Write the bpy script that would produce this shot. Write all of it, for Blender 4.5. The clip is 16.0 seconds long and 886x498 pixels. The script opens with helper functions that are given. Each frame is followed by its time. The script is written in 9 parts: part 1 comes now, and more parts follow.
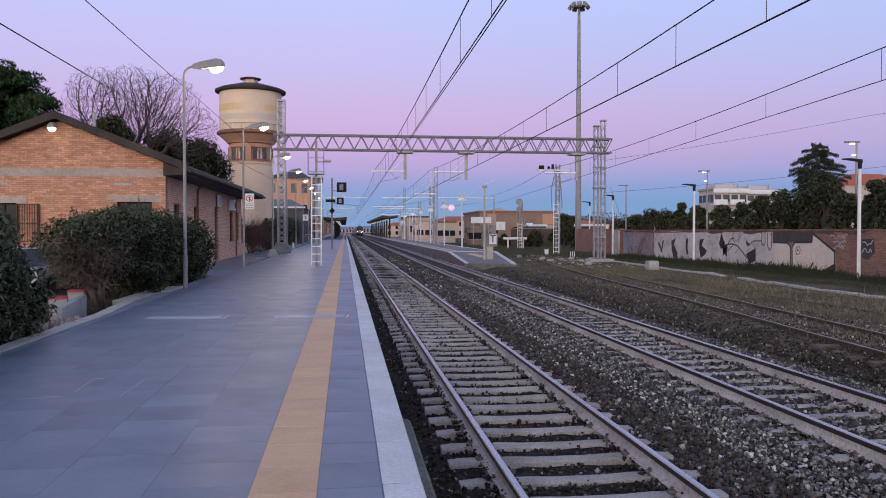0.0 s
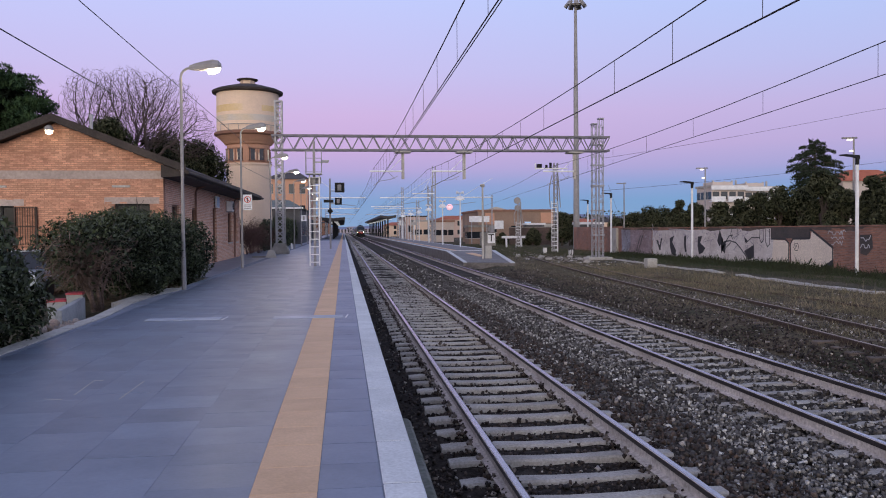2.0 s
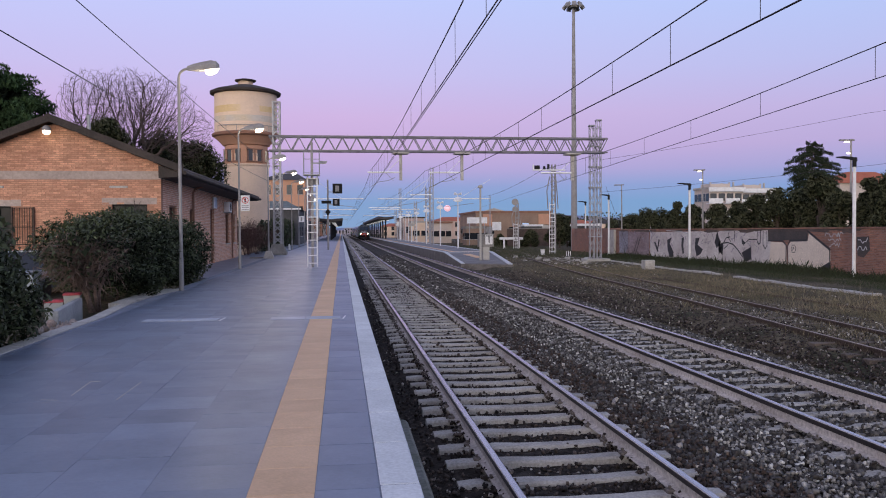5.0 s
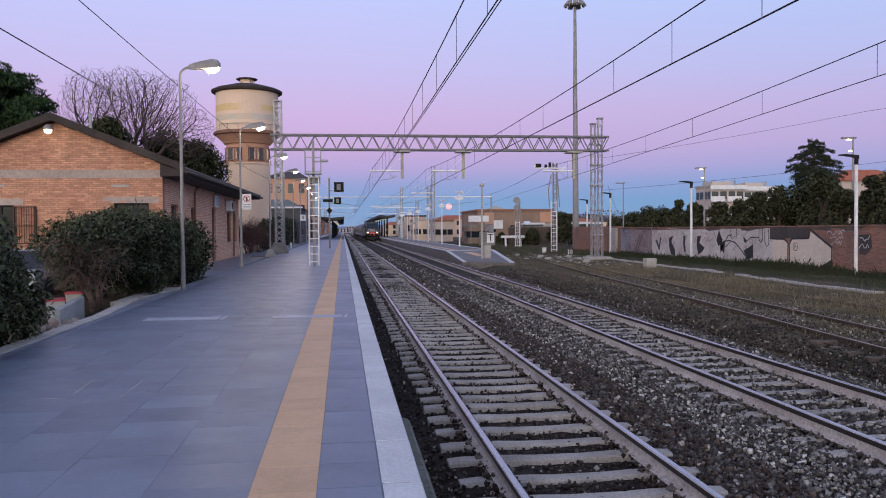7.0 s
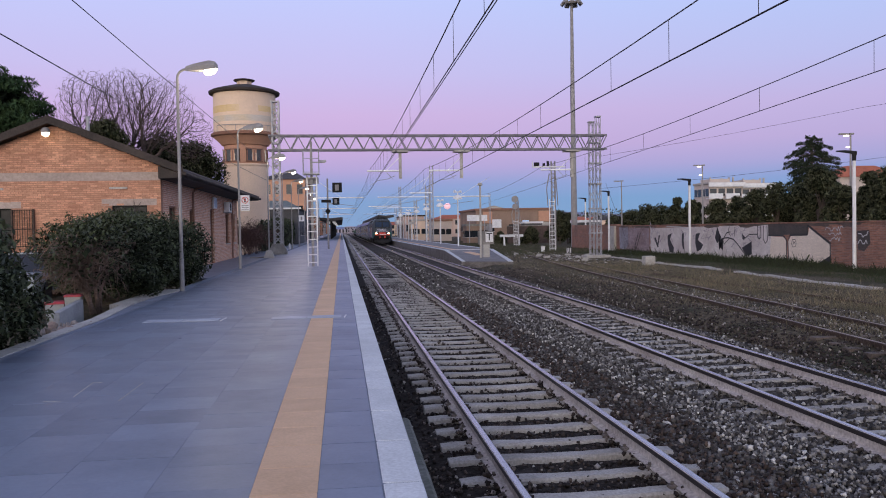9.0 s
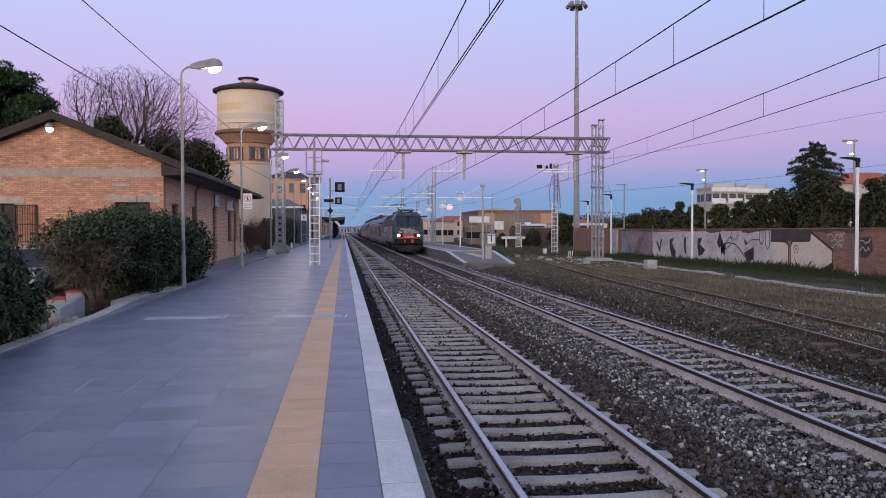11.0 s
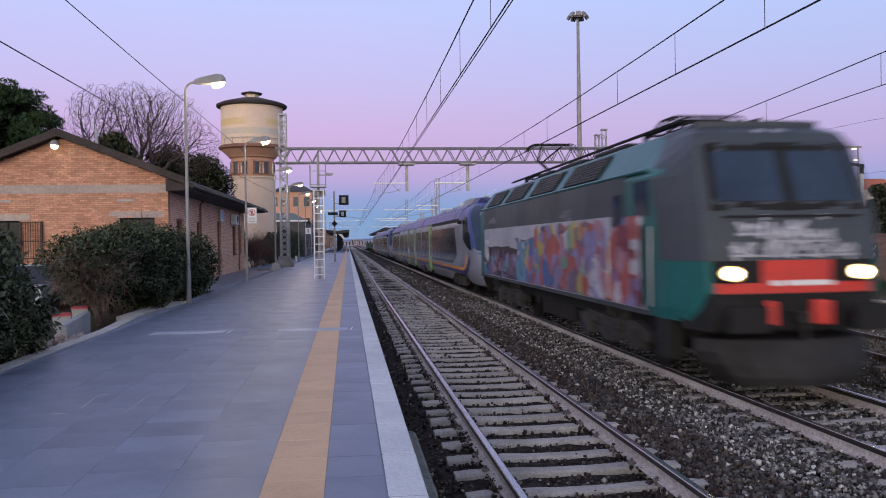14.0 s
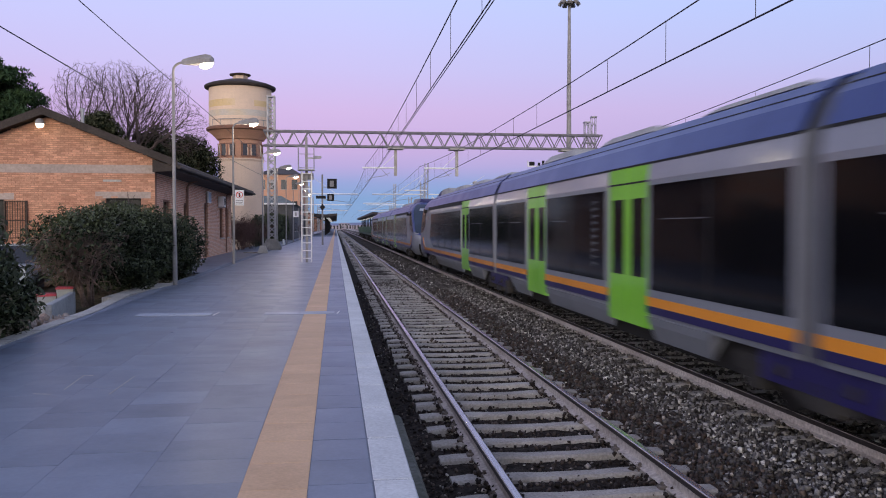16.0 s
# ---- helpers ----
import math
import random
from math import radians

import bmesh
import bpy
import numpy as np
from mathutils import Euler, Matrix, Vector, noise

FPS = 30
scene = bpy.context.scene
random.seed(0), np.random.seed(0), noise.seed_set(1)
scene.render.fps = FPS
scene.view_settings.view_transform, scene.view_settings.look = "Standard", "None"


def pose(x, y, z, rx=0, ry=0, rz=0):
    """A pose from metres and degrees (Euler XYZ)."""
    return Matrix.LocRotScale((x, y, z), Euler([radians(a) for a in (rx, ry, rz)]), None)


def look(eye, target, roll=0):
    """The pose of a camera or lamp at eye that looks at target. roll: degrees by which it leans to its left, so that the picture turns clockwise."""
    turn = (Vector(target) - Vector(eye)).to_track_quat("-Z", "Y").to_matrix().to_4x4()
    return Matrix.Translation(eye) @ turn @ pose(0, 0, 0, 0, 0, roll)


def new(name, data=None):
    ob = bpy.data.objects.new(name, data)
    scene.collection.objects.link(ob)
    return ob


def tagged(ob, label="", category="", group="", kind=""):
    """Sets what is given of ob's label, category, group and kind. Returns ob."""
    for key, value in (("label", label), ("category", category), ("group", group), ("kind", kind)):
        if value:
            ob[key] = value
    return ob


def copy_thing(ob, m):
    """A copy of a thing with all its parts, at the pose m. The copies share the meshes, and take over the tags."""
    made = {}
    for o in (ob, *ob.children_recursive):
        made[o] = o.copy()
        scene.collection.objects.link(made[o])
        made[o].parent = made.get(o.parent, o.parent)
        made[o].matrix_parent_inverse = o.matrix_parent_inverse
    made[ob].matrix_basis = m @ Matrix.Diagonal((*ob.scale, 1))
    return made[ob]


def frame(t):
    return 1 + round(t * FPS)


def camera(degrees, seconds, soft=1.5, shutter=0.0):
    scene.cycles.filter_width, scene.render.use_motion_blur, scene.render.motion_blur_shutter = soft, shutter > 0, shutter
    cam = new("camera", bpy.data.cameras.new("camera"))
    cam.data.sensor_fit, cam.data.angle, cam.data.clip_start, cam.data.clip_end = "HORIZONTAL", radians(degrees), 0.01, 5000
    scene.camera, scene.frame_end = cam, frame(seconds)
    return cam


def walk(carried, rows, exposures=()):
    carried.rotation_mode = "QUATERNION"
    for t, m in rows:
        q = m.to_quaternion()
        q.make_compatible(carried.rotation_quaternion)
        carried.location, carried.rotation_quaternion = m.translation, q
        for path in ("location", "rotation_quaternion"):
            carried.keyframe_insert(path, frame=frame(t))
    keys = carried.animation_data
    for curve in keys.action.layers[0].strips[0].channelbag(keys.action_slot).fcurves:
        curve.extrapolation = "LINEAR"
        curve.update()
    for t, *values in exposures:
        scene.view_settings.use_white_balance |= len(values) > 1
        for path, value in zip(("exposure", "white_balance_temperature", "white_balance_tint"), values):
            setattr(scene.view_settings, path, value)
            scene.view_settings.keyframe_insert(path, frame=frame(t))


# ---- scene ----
# Metres. y runs along the tracks, x to the right of them, z = 0 is the top of the rails.
EYE = 2.114
cam = camera(57.80, 16.0, soft=1.0, shutter=0.5)
walk(cam, [
    (0.0, pose(0, 0, EYE, 88.689, -0.000, -6.944)),
    (0.5, pose(0, 0, EYE, 88.725, 0.134, -6.947)),
    (1.0, pose(0, 0, EYE, 88.584, 0.276, -6.989)),
    (1.5, pose(0, 0, EYE, 88.527, 0.427, -7.022)),
    (2.0, pose(0, 0, EYE, 88.645, 0.489, -7.062)),
    (2.5, pose(0, 0, EYE, 88.760, 0.561, -7.127)),
    (3.0, pose(0, 0, EYE, 88.763, 0.685, -7.197)),
    (3.5, pose(0, 0, EYE, 88.717, 0.716, -7.252)),
    (4.0, pose(0, 0, EYE, 88.776, 0.610, -7.262)),
    (6.5, pose(0, 0, EYE, 88.626, 0.241, -7.161)),
    (7.0, pose(0, 0, EYE, 88.614, 0.448, -7.115)),
    (7.5, pose(0, 0, EYE, 88.613, 0.637, -7.107)),
    (8.0, pose(0, 0, EYE, 88.588, 0.811, -7.169)),
    (8.5, pose(0, 0, EYE, 88.577, 0.870, -7.214)),
    (9.0, pose(0, 0, EYE, 88.583, 0.948, -7.214)),
    (11.5, pose(0, 0, EYE, 88.681, 0.049, -7.048)),
    (12.0, pose(0, 0, EYE, 88.713, 0.375, -6.915)),
    (12.5, pose(0, 0, EYE, 88.736, 0.613, -6.818)),
    (13.0, pose(0, 0, EYE, 88.947, 0.823, -6.674)),
    (13.5, pose(0, 0, EYE, 89.408, 0.981, -6.545)),
    (14.0, pose(0, 0, EYE, 89.490, 0.868, -6.757)),
    (14.5, pose(0, 0, EYE, 89.181, 0.340, -7.217)),
    (15.0, pose(0, 0, EYE, 88.946, -0.166, -7.466)),
    (15.5, pose(0, 0, EYE, 88.716, -0.238, -7.626)),
    (16.0, pose(0, 0, EYE, 88.431, 0.050, -7.616)),
], exposures=((0.0, 0.05), (13.5, 0.05), (14.5, 0.10), (16.0, 0.14)))

# ---- dusk sky, afterglow behind the camera ----
world = bpy.data.worlds.new("dusk")
scene.world = world
world.use_nodes = True
wn, wl = world.node_tree.nodes, world.node_tree.links
wn.clear()
w_out, w_bg = wn.new("ShaderNodeOutputWorld"), wn.new("ShaderNodeBackground")
w_tc, w_sep, w_ramp = wn.new("ShaderNodeTexCoord"), wn.new("ShaderNodeSeparateXYZ"), wn.new("ShaderNodeValToRGB")
wl.new(w_tc.outputs["Generated"], w_sep.inputs[0])
wl.new(w_sep.outputs["Z"], w_ramp.inputs[0])
SKY = [(0.0, (0.235, 0.358, 0.585)), (0.035, (0.225, 0.355, 0.615)), (0.055, (0.30, 0.36, 0.65)), (0.075, (0.46, 0.38, 0.675)), (0.10, (0.575, 0.41, 0.70)),
       (0.14, (0.615, 0.455, 0.755)), (0.19, (0.575, 0.52, 0.85)), (0.28, (0.53, 0.59, 0.96)), (0.6, (0.42, 0.46, 0.72)), (1.0, (0.32, 0.34, 0.54))]
w_ramp.color_ramp.elements[0].position, w_ramp.color_ramp.elements[0].color = SKY[0][0], (*SKY[0][1], 1)
w_ramp.color_ramp.elements[1].position, w_ramp.color_ramp.elements[1].color = SKY[-1][0], (*SKY[-1][1], 1)
for at, colour in SKY[1:-1]:
    w_ramp.color_ramp.elements.new(at).color = (*colour, 1)
w_glow, w_mix, w_map = wn.new("ShaderNodeRGB"), wn.new("ShaderNodeMix"), wn.new("ShaderNodeMapRange")
w_glow.outputs[0].default_value = (1.9, 1.78, 1.75, 1)
w_mix.data_type = "RGBA"
w_map.inputs["From Min"].default_value, w_map.inputs["From Max"].default_value = 0.1, -1.0
w_low = wn.new("ShaderNodeMapRange")
w_low.inputs["From Min"].default_value, w_low.inputs["From Max"].default_value = 0.7, 0.0
w_mul = wn.new("ShaderNodeMath")
w_mul.operation = "MULTIPLY"
w_dot = wn.new("ShaderNodeVectorMath")
w_dot.operation = "DOT_PRODUCT"
w_dot.inputs[1].default_value = (0.36, 0.933, 0.0)
wl.new(w_tc.outputs["Generated"], w_dot.inputs[0])
wl.new(w_dot.outputs["Value"], w_map.inputs["Value"])
wl.new(w_sep.outputs["Z"], w_low.inputs["Value"])
wl.new(w_map.outputs[0], w_mul.inputs[0])
wl.new(w_low.outputs[0], w_mul.inputs[1])
wl.new(w_mul.outputs[0], w_mix.inputs["Factor"])
w_side, w_cool = wn.new("ShaderNodeMapRange"), wn.new("ShaderNodeMix")
w_side.inputs["From Min"].default_value, w_side.inputs["From Max"].default_value = 0.0, 0.55
w_cool.data_type, w_cool.blend_type = "RGBA", "MULTIPLY"
w_cool.inputs["B"].default_value = (0.85, 0.985, 0.985, 1)
wl.new(w_sep.outputs["X"], w_side.inputs["Value"])
wl.new(w_side.outputs[0], w_cool.inputs["Factor"])
wl.new(w_ramp.outputs[0], w_cool.inputs["A"])
wl.new(w_cool.outputs["Result"], w_mix.inputs["A"])
wl.new(w_glow.outputs[0], w_mix.inputs["B"])
wl.new(w_mix.outputs["Result"], w_bg.inputs["Color"])
w_bg.inputs["Strength"].default_value = 1.0
wl.new(w_bg.outputs[0], w_out.inputs[0])
glow = new("afterglow", bpy.data.lights.new("afterglow", "SUN"))
glow.data.energy, glow.data.angle, glow.data.color = 1.35, radians(25), (1.0, 0.85, 0.70)
glow.matrix_world = look((0, 0, 60), (36, 110, 49))


# ---- materials ----
def mat(name, c1, c2=None, rough=0.7, metal=0.0, big=1.5, fine=30.0, grain=0.25, bump=0.15, rnd=0.0, island=0.0, spec=0.4, coat=0.0, stretch=(1, 1, 1)):
    """A surface of two colours in large soft patches, with fine grain and relief."""
    m = bpy.data.materials.new(name)
    m.use_nodes = True
    n, l = m.node_tree.nodes, m.node_tree.links
    b = n["Principled BSDF"]
    c2 = c2 or tuple(c * 0.72 for c in c1)
    tc, mp = n.new("ShaderNodeTexCoord"), n.new("ShaderNodeMapping")
    mp.inputs["Scale"].default_value = stretch
    l.new(tc.outputs["Object"], mp.inputs["Vector"])
    vec = mp.outputs[0]
    if rnd:
        oi, add = n.new("ShaderNodeObjectInfo"), n.new("ShaderNodeVectorMath")
        add.operation = "MULTIPLY_ADD"
        add.inputs[1].default_value = (1, 1, 1)
        sc = n.new("ShaderNodeVectorMath")
        sc.operation = "SCALE"
        sc.inputs[0].default_value = (37, 19, 53)
        l.new(oi.outputs["Random"], sc.inputs["Scale"])
        l.new(vec, add.inputs[0])
        l.new(sc.outputs[0], add.inputs[2])
        vec = add.outputs[0]
    na, nb = n.new("ShaderNodeTexNoise"), n.new("ShaderNodeTexNoise")
    na.inputs["Scale"].default_value, nb.inputs["Scale"].default_value = big, fine
    na.inputs["Detail"].default_value, nb.inputs["Detail"].default_value = 5, 4
    na.inputs["Roughness"].default_value = 0.62
    l.new(vec, na.inputs["Vector"])
    l.new(vec, nb.inputs["Vector"])
    ramp = n.new("ShaderNodeMapRange")
    ramp.inputs["From Min"].default_value, ramp.inputs["From Max"].default_value = 0.34, 0.66
    l.new(na.outputs[0], ramp.inputs["Value"])
    mix = n.new("ShaderNodeMix")
    mix.data_type = "RGBA"
    mix.inputs["A"].default_value, mix.inputs["B"].default_value = (*c1, 1), (*c2, 1)
    l.new(ramp.outputs[0], mix.inputs["Factor"])
    val = n.new("ShaderNodeMapRange")
    val.inputs["From Min"].default_value, val.inputs["From Max"].default_value = 0.3, 0.7
    val.inputs["To Min"].default_value, val.inputs["To Max"].default_value = 1 - grain, 1 + grain
    l.new(nb.outputs[0], val.inputs["Value"])
    factor = val.outputs[0]
    for amount, node, socket in ((rnd, "ShaderNodeObjectInfo", "Random"), (island, "ShaderNodeNewGeometry", "Random Per Island")):
        if amount:
            r, rr, mu = n.new(node), n.new("ShaderNodeMapRange"), n.new("ShaderNodeMath")
            rr.inputs["To Min"].default_value, rr.inputs["To Max"].default_value = 1 - amount, 1 + amount
            mu.operation = "MULTIPLY"
            l.new(r.outputs[socket], rr.inputs["Value"])
            l.new(rr.outputs[0], mu.inputs[0])
            l.new(factor, mu.inputs[1])
            factor = mu.outputs[0]
    times = n.new("ShaderNodeVectorMath")
    times.operation = "SCALE"
    l.new(mix.outputs["Result"], times.inputs[0])
    l.new(factor, times.inputs["Scale"])
    l.new(times.outputs[0], b.inputs["Base Color"])
    ro = n.new("ShaderNodeMapRange")
    ro.inputs["To Min"].default_value, ro.inputs["To Max"].default_value = max(0.03, rough - 0.12), min(1.0, rough + 0.12)
    l.new(na.outputs[0], ro.inputs["Value"])
    l.new(ro.outputs[0], b.inputs["Roughness"])
    b.inputs["Metallic"].default_value = metal
    b.inputs["Specular IOR Level"].default_value = spec
    b.inputs["Coat Weight"].default_value = coat
    if bump:
        bp = n.new("ShaderNodeBump")
        bp.inputs["Strength"].default_value, bp.inputs["Distance"].default_value = bump, 0.02
        l.new(nb.outputs[0], bp.inputs["Height"])
        l.new(bp.outputs[0], b.inputs["Normal"])
    return m


def brick_mat(name, c1, c2, mortar, length=0.26, height=0.075, joint=0.009, vary=0.25):
    """Running-bond masonry on upright walls along x or y, with stains."""
    m = mat(name, c1, c2, rough=0.85, big=0.6, fine=14, grain=0.22, bump=0.2)
    n, l = m.node_tree.nodes, m.node_tree.links
    b = n["Principled BSDF"]
    old = b.inputs["Base Color"].links[0].from_socket
    tc, sp, ad, cb, br = (n.new("ShaderNode" + k) for k in ("TexCoord", "SeparateXYZ", "Math", "CombineXYZ", "TexBrick"))
    l.new(tc.outputs["Object"], sp.inputs[0])
    l.new(sp.outputs["X"], ad.inputs[0])
    l.new(sp.outputs["Y"], ad.inputs[1])
    l.new(ad.outputs[0], cb.inputs["X"])
    l.new(sp.outputs["Z"], cb.inputs["Y"])
    l.new(cb.outputs[0], br.inputs["Vector"])
    br.inputs["Scale"].default_value = 1.0
    br.inputs["Brick Width"].default_value, br.inputs["Row Height"].default_value, br.inputs["Mortar Size"].default_value = length, height, joint
    br.inputs["Color1"].default_value, br.inputs["Color2"].default_value, br.inputs["Mortar"].default_value = (1 - vary, 1 - vary * 1.1, 1 - vary * 1.15, 1), (1 + vary * 0.85, 1 + vary * 0.8, 1 + vary * 0.7, 1), (1, 1, 1, 1)
    mu, mx = n.new("ShaderNodeMix"), n.new("ShaderNodeMix")
    mu.data_type = mx.data_type = "RGBA"
    mu.blend_type = "MULTIPLY"
    mu.inputs["Factor"].default_value = 1.0
    l.new(old, mu.inputs["A"])
    l.new(br.outputs["Color"], mu.inputs["B"])
    l.new(br.outputs["Fac"], mx.inputs["Factor"])
    l.new(mu.outputs["Result"], mx.inputs["A"])
    mx.inputs["B"].default_value = (*mortar, 1)
    l.new(mx.outputs["Result"], b.inputs["Base Color"])
    bp = n.new("ShaderNodeBump")
    bp.invert = True
    bp.inputs["Strength"].default_value, bp.inputs["Distance"].default_value = 0.6, 0.01
    l.new(br.outputs["Fac"], bp.inputs["Height"])
    l.new(bp.outputs[0], b.inputs["Normal"])
    return m


def emit(name, colour, strength):
    m = bpy.data.materials.new(name)
    m.use_nodes = True
    b = m.node_tree.nodes["Principled BSDF"]
    b.inputs["Base Color"].default_value = (*colour, 1)
    b.inputs["Emission Color"].default_value = (*colour, 1)
    b.inputs["Emission Strength"].default_value = strength
    return m


def glass_dark(name, colour, rough=0.06):
    m = mat(name, colour, rough=rough, big=0.8, grain=0.1, bump=0.0, spec=0.6)
    return m


M_GROUND = mat("dry_earth", (0.115, 0.092, 0.062), (0.045, 0.046, 0.028), rough=0.95, big=0.35, fine=9, grain=0.6, bump=0.6, spec=0.1)
M_BALLAST_DARK = mat("oily_ballast", (0.018, 0.015, 0.013), (0.034, 0.028, 0.024), rough=0.95, big=0.6, fine=16, grain=0.7, bump=1.0, spec=0.1)
M_BALLAST = mat("dirty_ballast", (0.030, 0.026, 0.022), (0.066, 0.058, 0.050), rough=0.95, big=0.6, fine=16, grain=0.7, bump=1.0, spec=0.1)


def stone_mat(name, shades):
    """Stones each of their own shade: shades is rows of (share, colour)."""
    m = mat(name, (0.2, 0.2, 0.2), rough=0.92, big=1.2, fine=40, grain=0.3, bump=0.3)
    n, l = m.node_tree.nodes, m.node_tree.links
    geo, ramp, mul = n.new("ShaderNodeNewGeometry"), n.new("ShaderNodeValToRGB"), n.new("ShaderNodeMix")
    ramp.color_ramp.interpolation = "LINEAR"
    e = ramp.color_ramp.elements
    e[0].position, e[0].color = shades[0][0], (*shades[0][1], 1)
    e[1].position, e[1].color = shades[-1][0], (*shades[-1][1], 1)
    for at, c in shades[1:-1]:
        e.new(at).color = (*c, 1)
    l.new(geo.outputs["Random Per Island"], ramp.inputs[0])
    scale = [k for k in n if k.type == "VECT_MATH"][-1]
    l.new(ramp.outputs[0], scale.inputs[0])
    return m


M_STONE = stone_mat("ballast_stone", [(0.0, (0.018, 0.015, 0.013)), (0.2, (0.056, 0.047, 0.042)), (0.5, (0.074, 0.068, 0.064)), (0.88, (0.145, 0.136, 0.129)), (0.965, (0.30, 0.288, 0.272)), (1.0, (0.72, 0.69, 0.63))])
M_STONE_WHITE = stone_mat("white_limestone", [(0.0, (0.15, 0.142, 0.132)), (0.7, (0.29, 0.277, 0.26)), (1.0, (0.66, 0.64, 0.60))])
M_STONE_PALE = stone_mat("dusty_stone", [(0.0, (0.03, 0.027, 0.025)), (0.5, (0.11, 0.101, 0.092)), (0.9, (0.27, 0.255, 0.235)), (1.0, (0.6, 0.58, 0.53))])
M_STONE_BROWN = stone_mat("brown_stained_stone", [(0.0, (0.025, 0.017, 0.014)), (0.6, (0.070, 0.048, 0.038)), (0.93, (0.13, 0.098, 0.08)), (1.0, (0.5, 0.46, 0.42))])
M_STONE_RED = stone_mat("rust_stained_stone", [(0.0, (0.014, 0.011, 0.010)), (0.6, (0.048, 0.037, 0.032)), (0.92, (0.11, 0.086, 0.075)), (1.0, (0.42, 0.39, 0.36))])
M_SLEEPER = mat("concrete_sleeper", (0.415, 0.395, 0.368), (0.27, 0.252, 0.230), rough=0.85, big=2.2, fine=40, grain=0.22, bump=0.25, rnd=0.14)
M_RAIL_TOP = mat("polished_rail_head", (0.46, 0.43, 0.44), (0.36, 0.33, 0.34), rough=0.22, metal=0.9, big=3, fine=60, grain=0.1, bump=0.02, stretch=(1, 0.05, 1))
M_RAIL = mat("dusty_rail_web", (0.52, 0.475, 0.445), (0.34, 0.295, 0.27), rough=0.75, big=1.0, fine=25, grain=0.3, bump=0.2)
# Dark head side, its near-black colour taking in the shade line below the head.
M_RAIL_SIDE = mat("shaded_rail_head_side", (0.028, 0.024, 0.026), (0.045, 0.037, 0.036), rough=0.5, metal=0.3, big=1.5, fine=25, grain=0.25)
M_CLIP = mat("dusty_fastening", (0.16, 0.14, 0.13), (0.10, 0.085, 0.075), rough=0.85, big=2, fine=30, grain=0.3)
M_GALV_DULL = mat("dull_galvanised_steel", (0.20, 0.195, 0.215), (0.15, 0.145, 0.165), rough=0.6, metal=0.2, big=2.5, fine=40, grain=0.15, bump=0.05)
M_PANE = mat("unlit_window_pane", (0.012, 0.013, 0.016), rough=0.35, spec=0.15, bump=0)
M_RUST = mat("rust", (0.050, 0.034, 0.027), (0.078, 0.053, 0.042), rough=0.85, big=2, fine=30, grain=0.35)
M_TILE = mat("blue_grey_porcelain_tile", (0.112, 0.146, 0.214), (0.083, 0.109, 0.163), rough=0.38, big=1.0, fine=35, grain=0.08, bump=0.02, rnd=0.14, spec=0.68)
M_TILE_FAR = mat("blue_grey_tile_far", (0.112, 0.146, 0.214), (0.083, 0.109, 0.163), rough=0.38, big=1.0, fine=35, grain=0.08, bump=0.02, island=0.15, spec=0.68)
M_YELLOW = mat("ochre_tactile_tile", (0.66, 0.43, 0.255), (0.57, 0.37, 0.22), rough=0.65, big=2.0, fine=50, grain=0.08, bump=0.1, rnd=0.05)
M_EDGE = mat("pale_edge_stone", (0.62, 0.64, 0.66), (0.52, 0.54, 0.56), rough=0.7, big=2.0, fine=40, grain=0.12, bump=0.1, rnd=0.06)
M_GROUT = mat("grout", (0.17, 0.195, 0.255), rough=0.9)
M_CONC = mat("old_concrete", (0.27, 0.255, 0.235), (0.17, 0.16, 0.145), rough=0.9, big=1.2, fine=20, grain=0.3, bump=0.4)
M_CONC_PALE = mat("pale_concrete", (0.45, 0.43, 0.40), (0.33, 0.31, 0.28), rough=0.85, big=1.4, fine=25, grain=0.2, bump=0.25)
M_GALV = mat("galvanised_steel", (0.36, 0.36, 0.38), (0.28, 0.28, 0.30), rough=0.5, metal=0.35, big=2.5, fine=40, grain=0.15, bump=0.05)
M_PAINT_GREY = mat("grey_painted_steel", (0.30, 0.29, 0.29), (0.23, 0.215, 0.21), rough=0.55, big=2, fine=40, grain=0.15, bump=0.05)
M_WHITE = mat("white_paint", (0.78, 0.78, 0.78), (0.62, 0.62, 0.63), rough=0.5, big=2, fine=30, grain=0.08, bump=0.03)
M_PLATE = mat("pale_steel_plate", (0.37, 0.41, 0.49), (0.30, 0.33, 0.40), rough=0.5, metal=0.2, big=2, fine=40, grain=0.1, bump=0.05)
M_RUST_WORN = mat("worn_rail_head", (0.30, 0.245, 0.215), (0.20, 0.15, 0.125), rough=0.6, big=1.5, fine=30, grain=0.25)
M_TUBE = mat("white_insulating_tube", (0.88, 0.88, 0.89), (0.8, 0.8, 0.82), rough=0.35, big=2, grain=0.05, bump=0)
M_BLACK = mat("black_paint", (0.012, 0.012, 0.013), (0.02, 0.02, 0.021), rough=0.6, big=2, grain=0.2, bump=0.02, spec=0.15)
M_BAND = mat("stained_gable_concrete", (0.43, 0.35, 0.31), (0.34, 0.28, 0.25), rough=0.9, big=0.8, fine=12, grain=0.15, bump=0.15)
M_BRICK = brick_mat("orange_brickwork", (0.59, 0.31, 0.205), (0.45, 0.225, 0.15), (0.70, 0.55, 0.45))
M_BRICK_OLD = brick_mat("old_red_brickwork", (0.36, 0.165, 0.11), (0.19, 0.105, 0.085), (0.25, 0.185, 0.16))
M_ROOF = mat("brown_roof_sheet", (0.05, 0.037, 0.032), (0.032, 0.025, 0.022), rough=0.75, big=1, fine=15, grain=0.25)
M_CREAM = mat("cream_render", (0.77, 0.585, 0.435), (0.69, 0.525, 0.40), rough=0.9, big=0.5, fine=12, grain=0.1, bump=0.12)
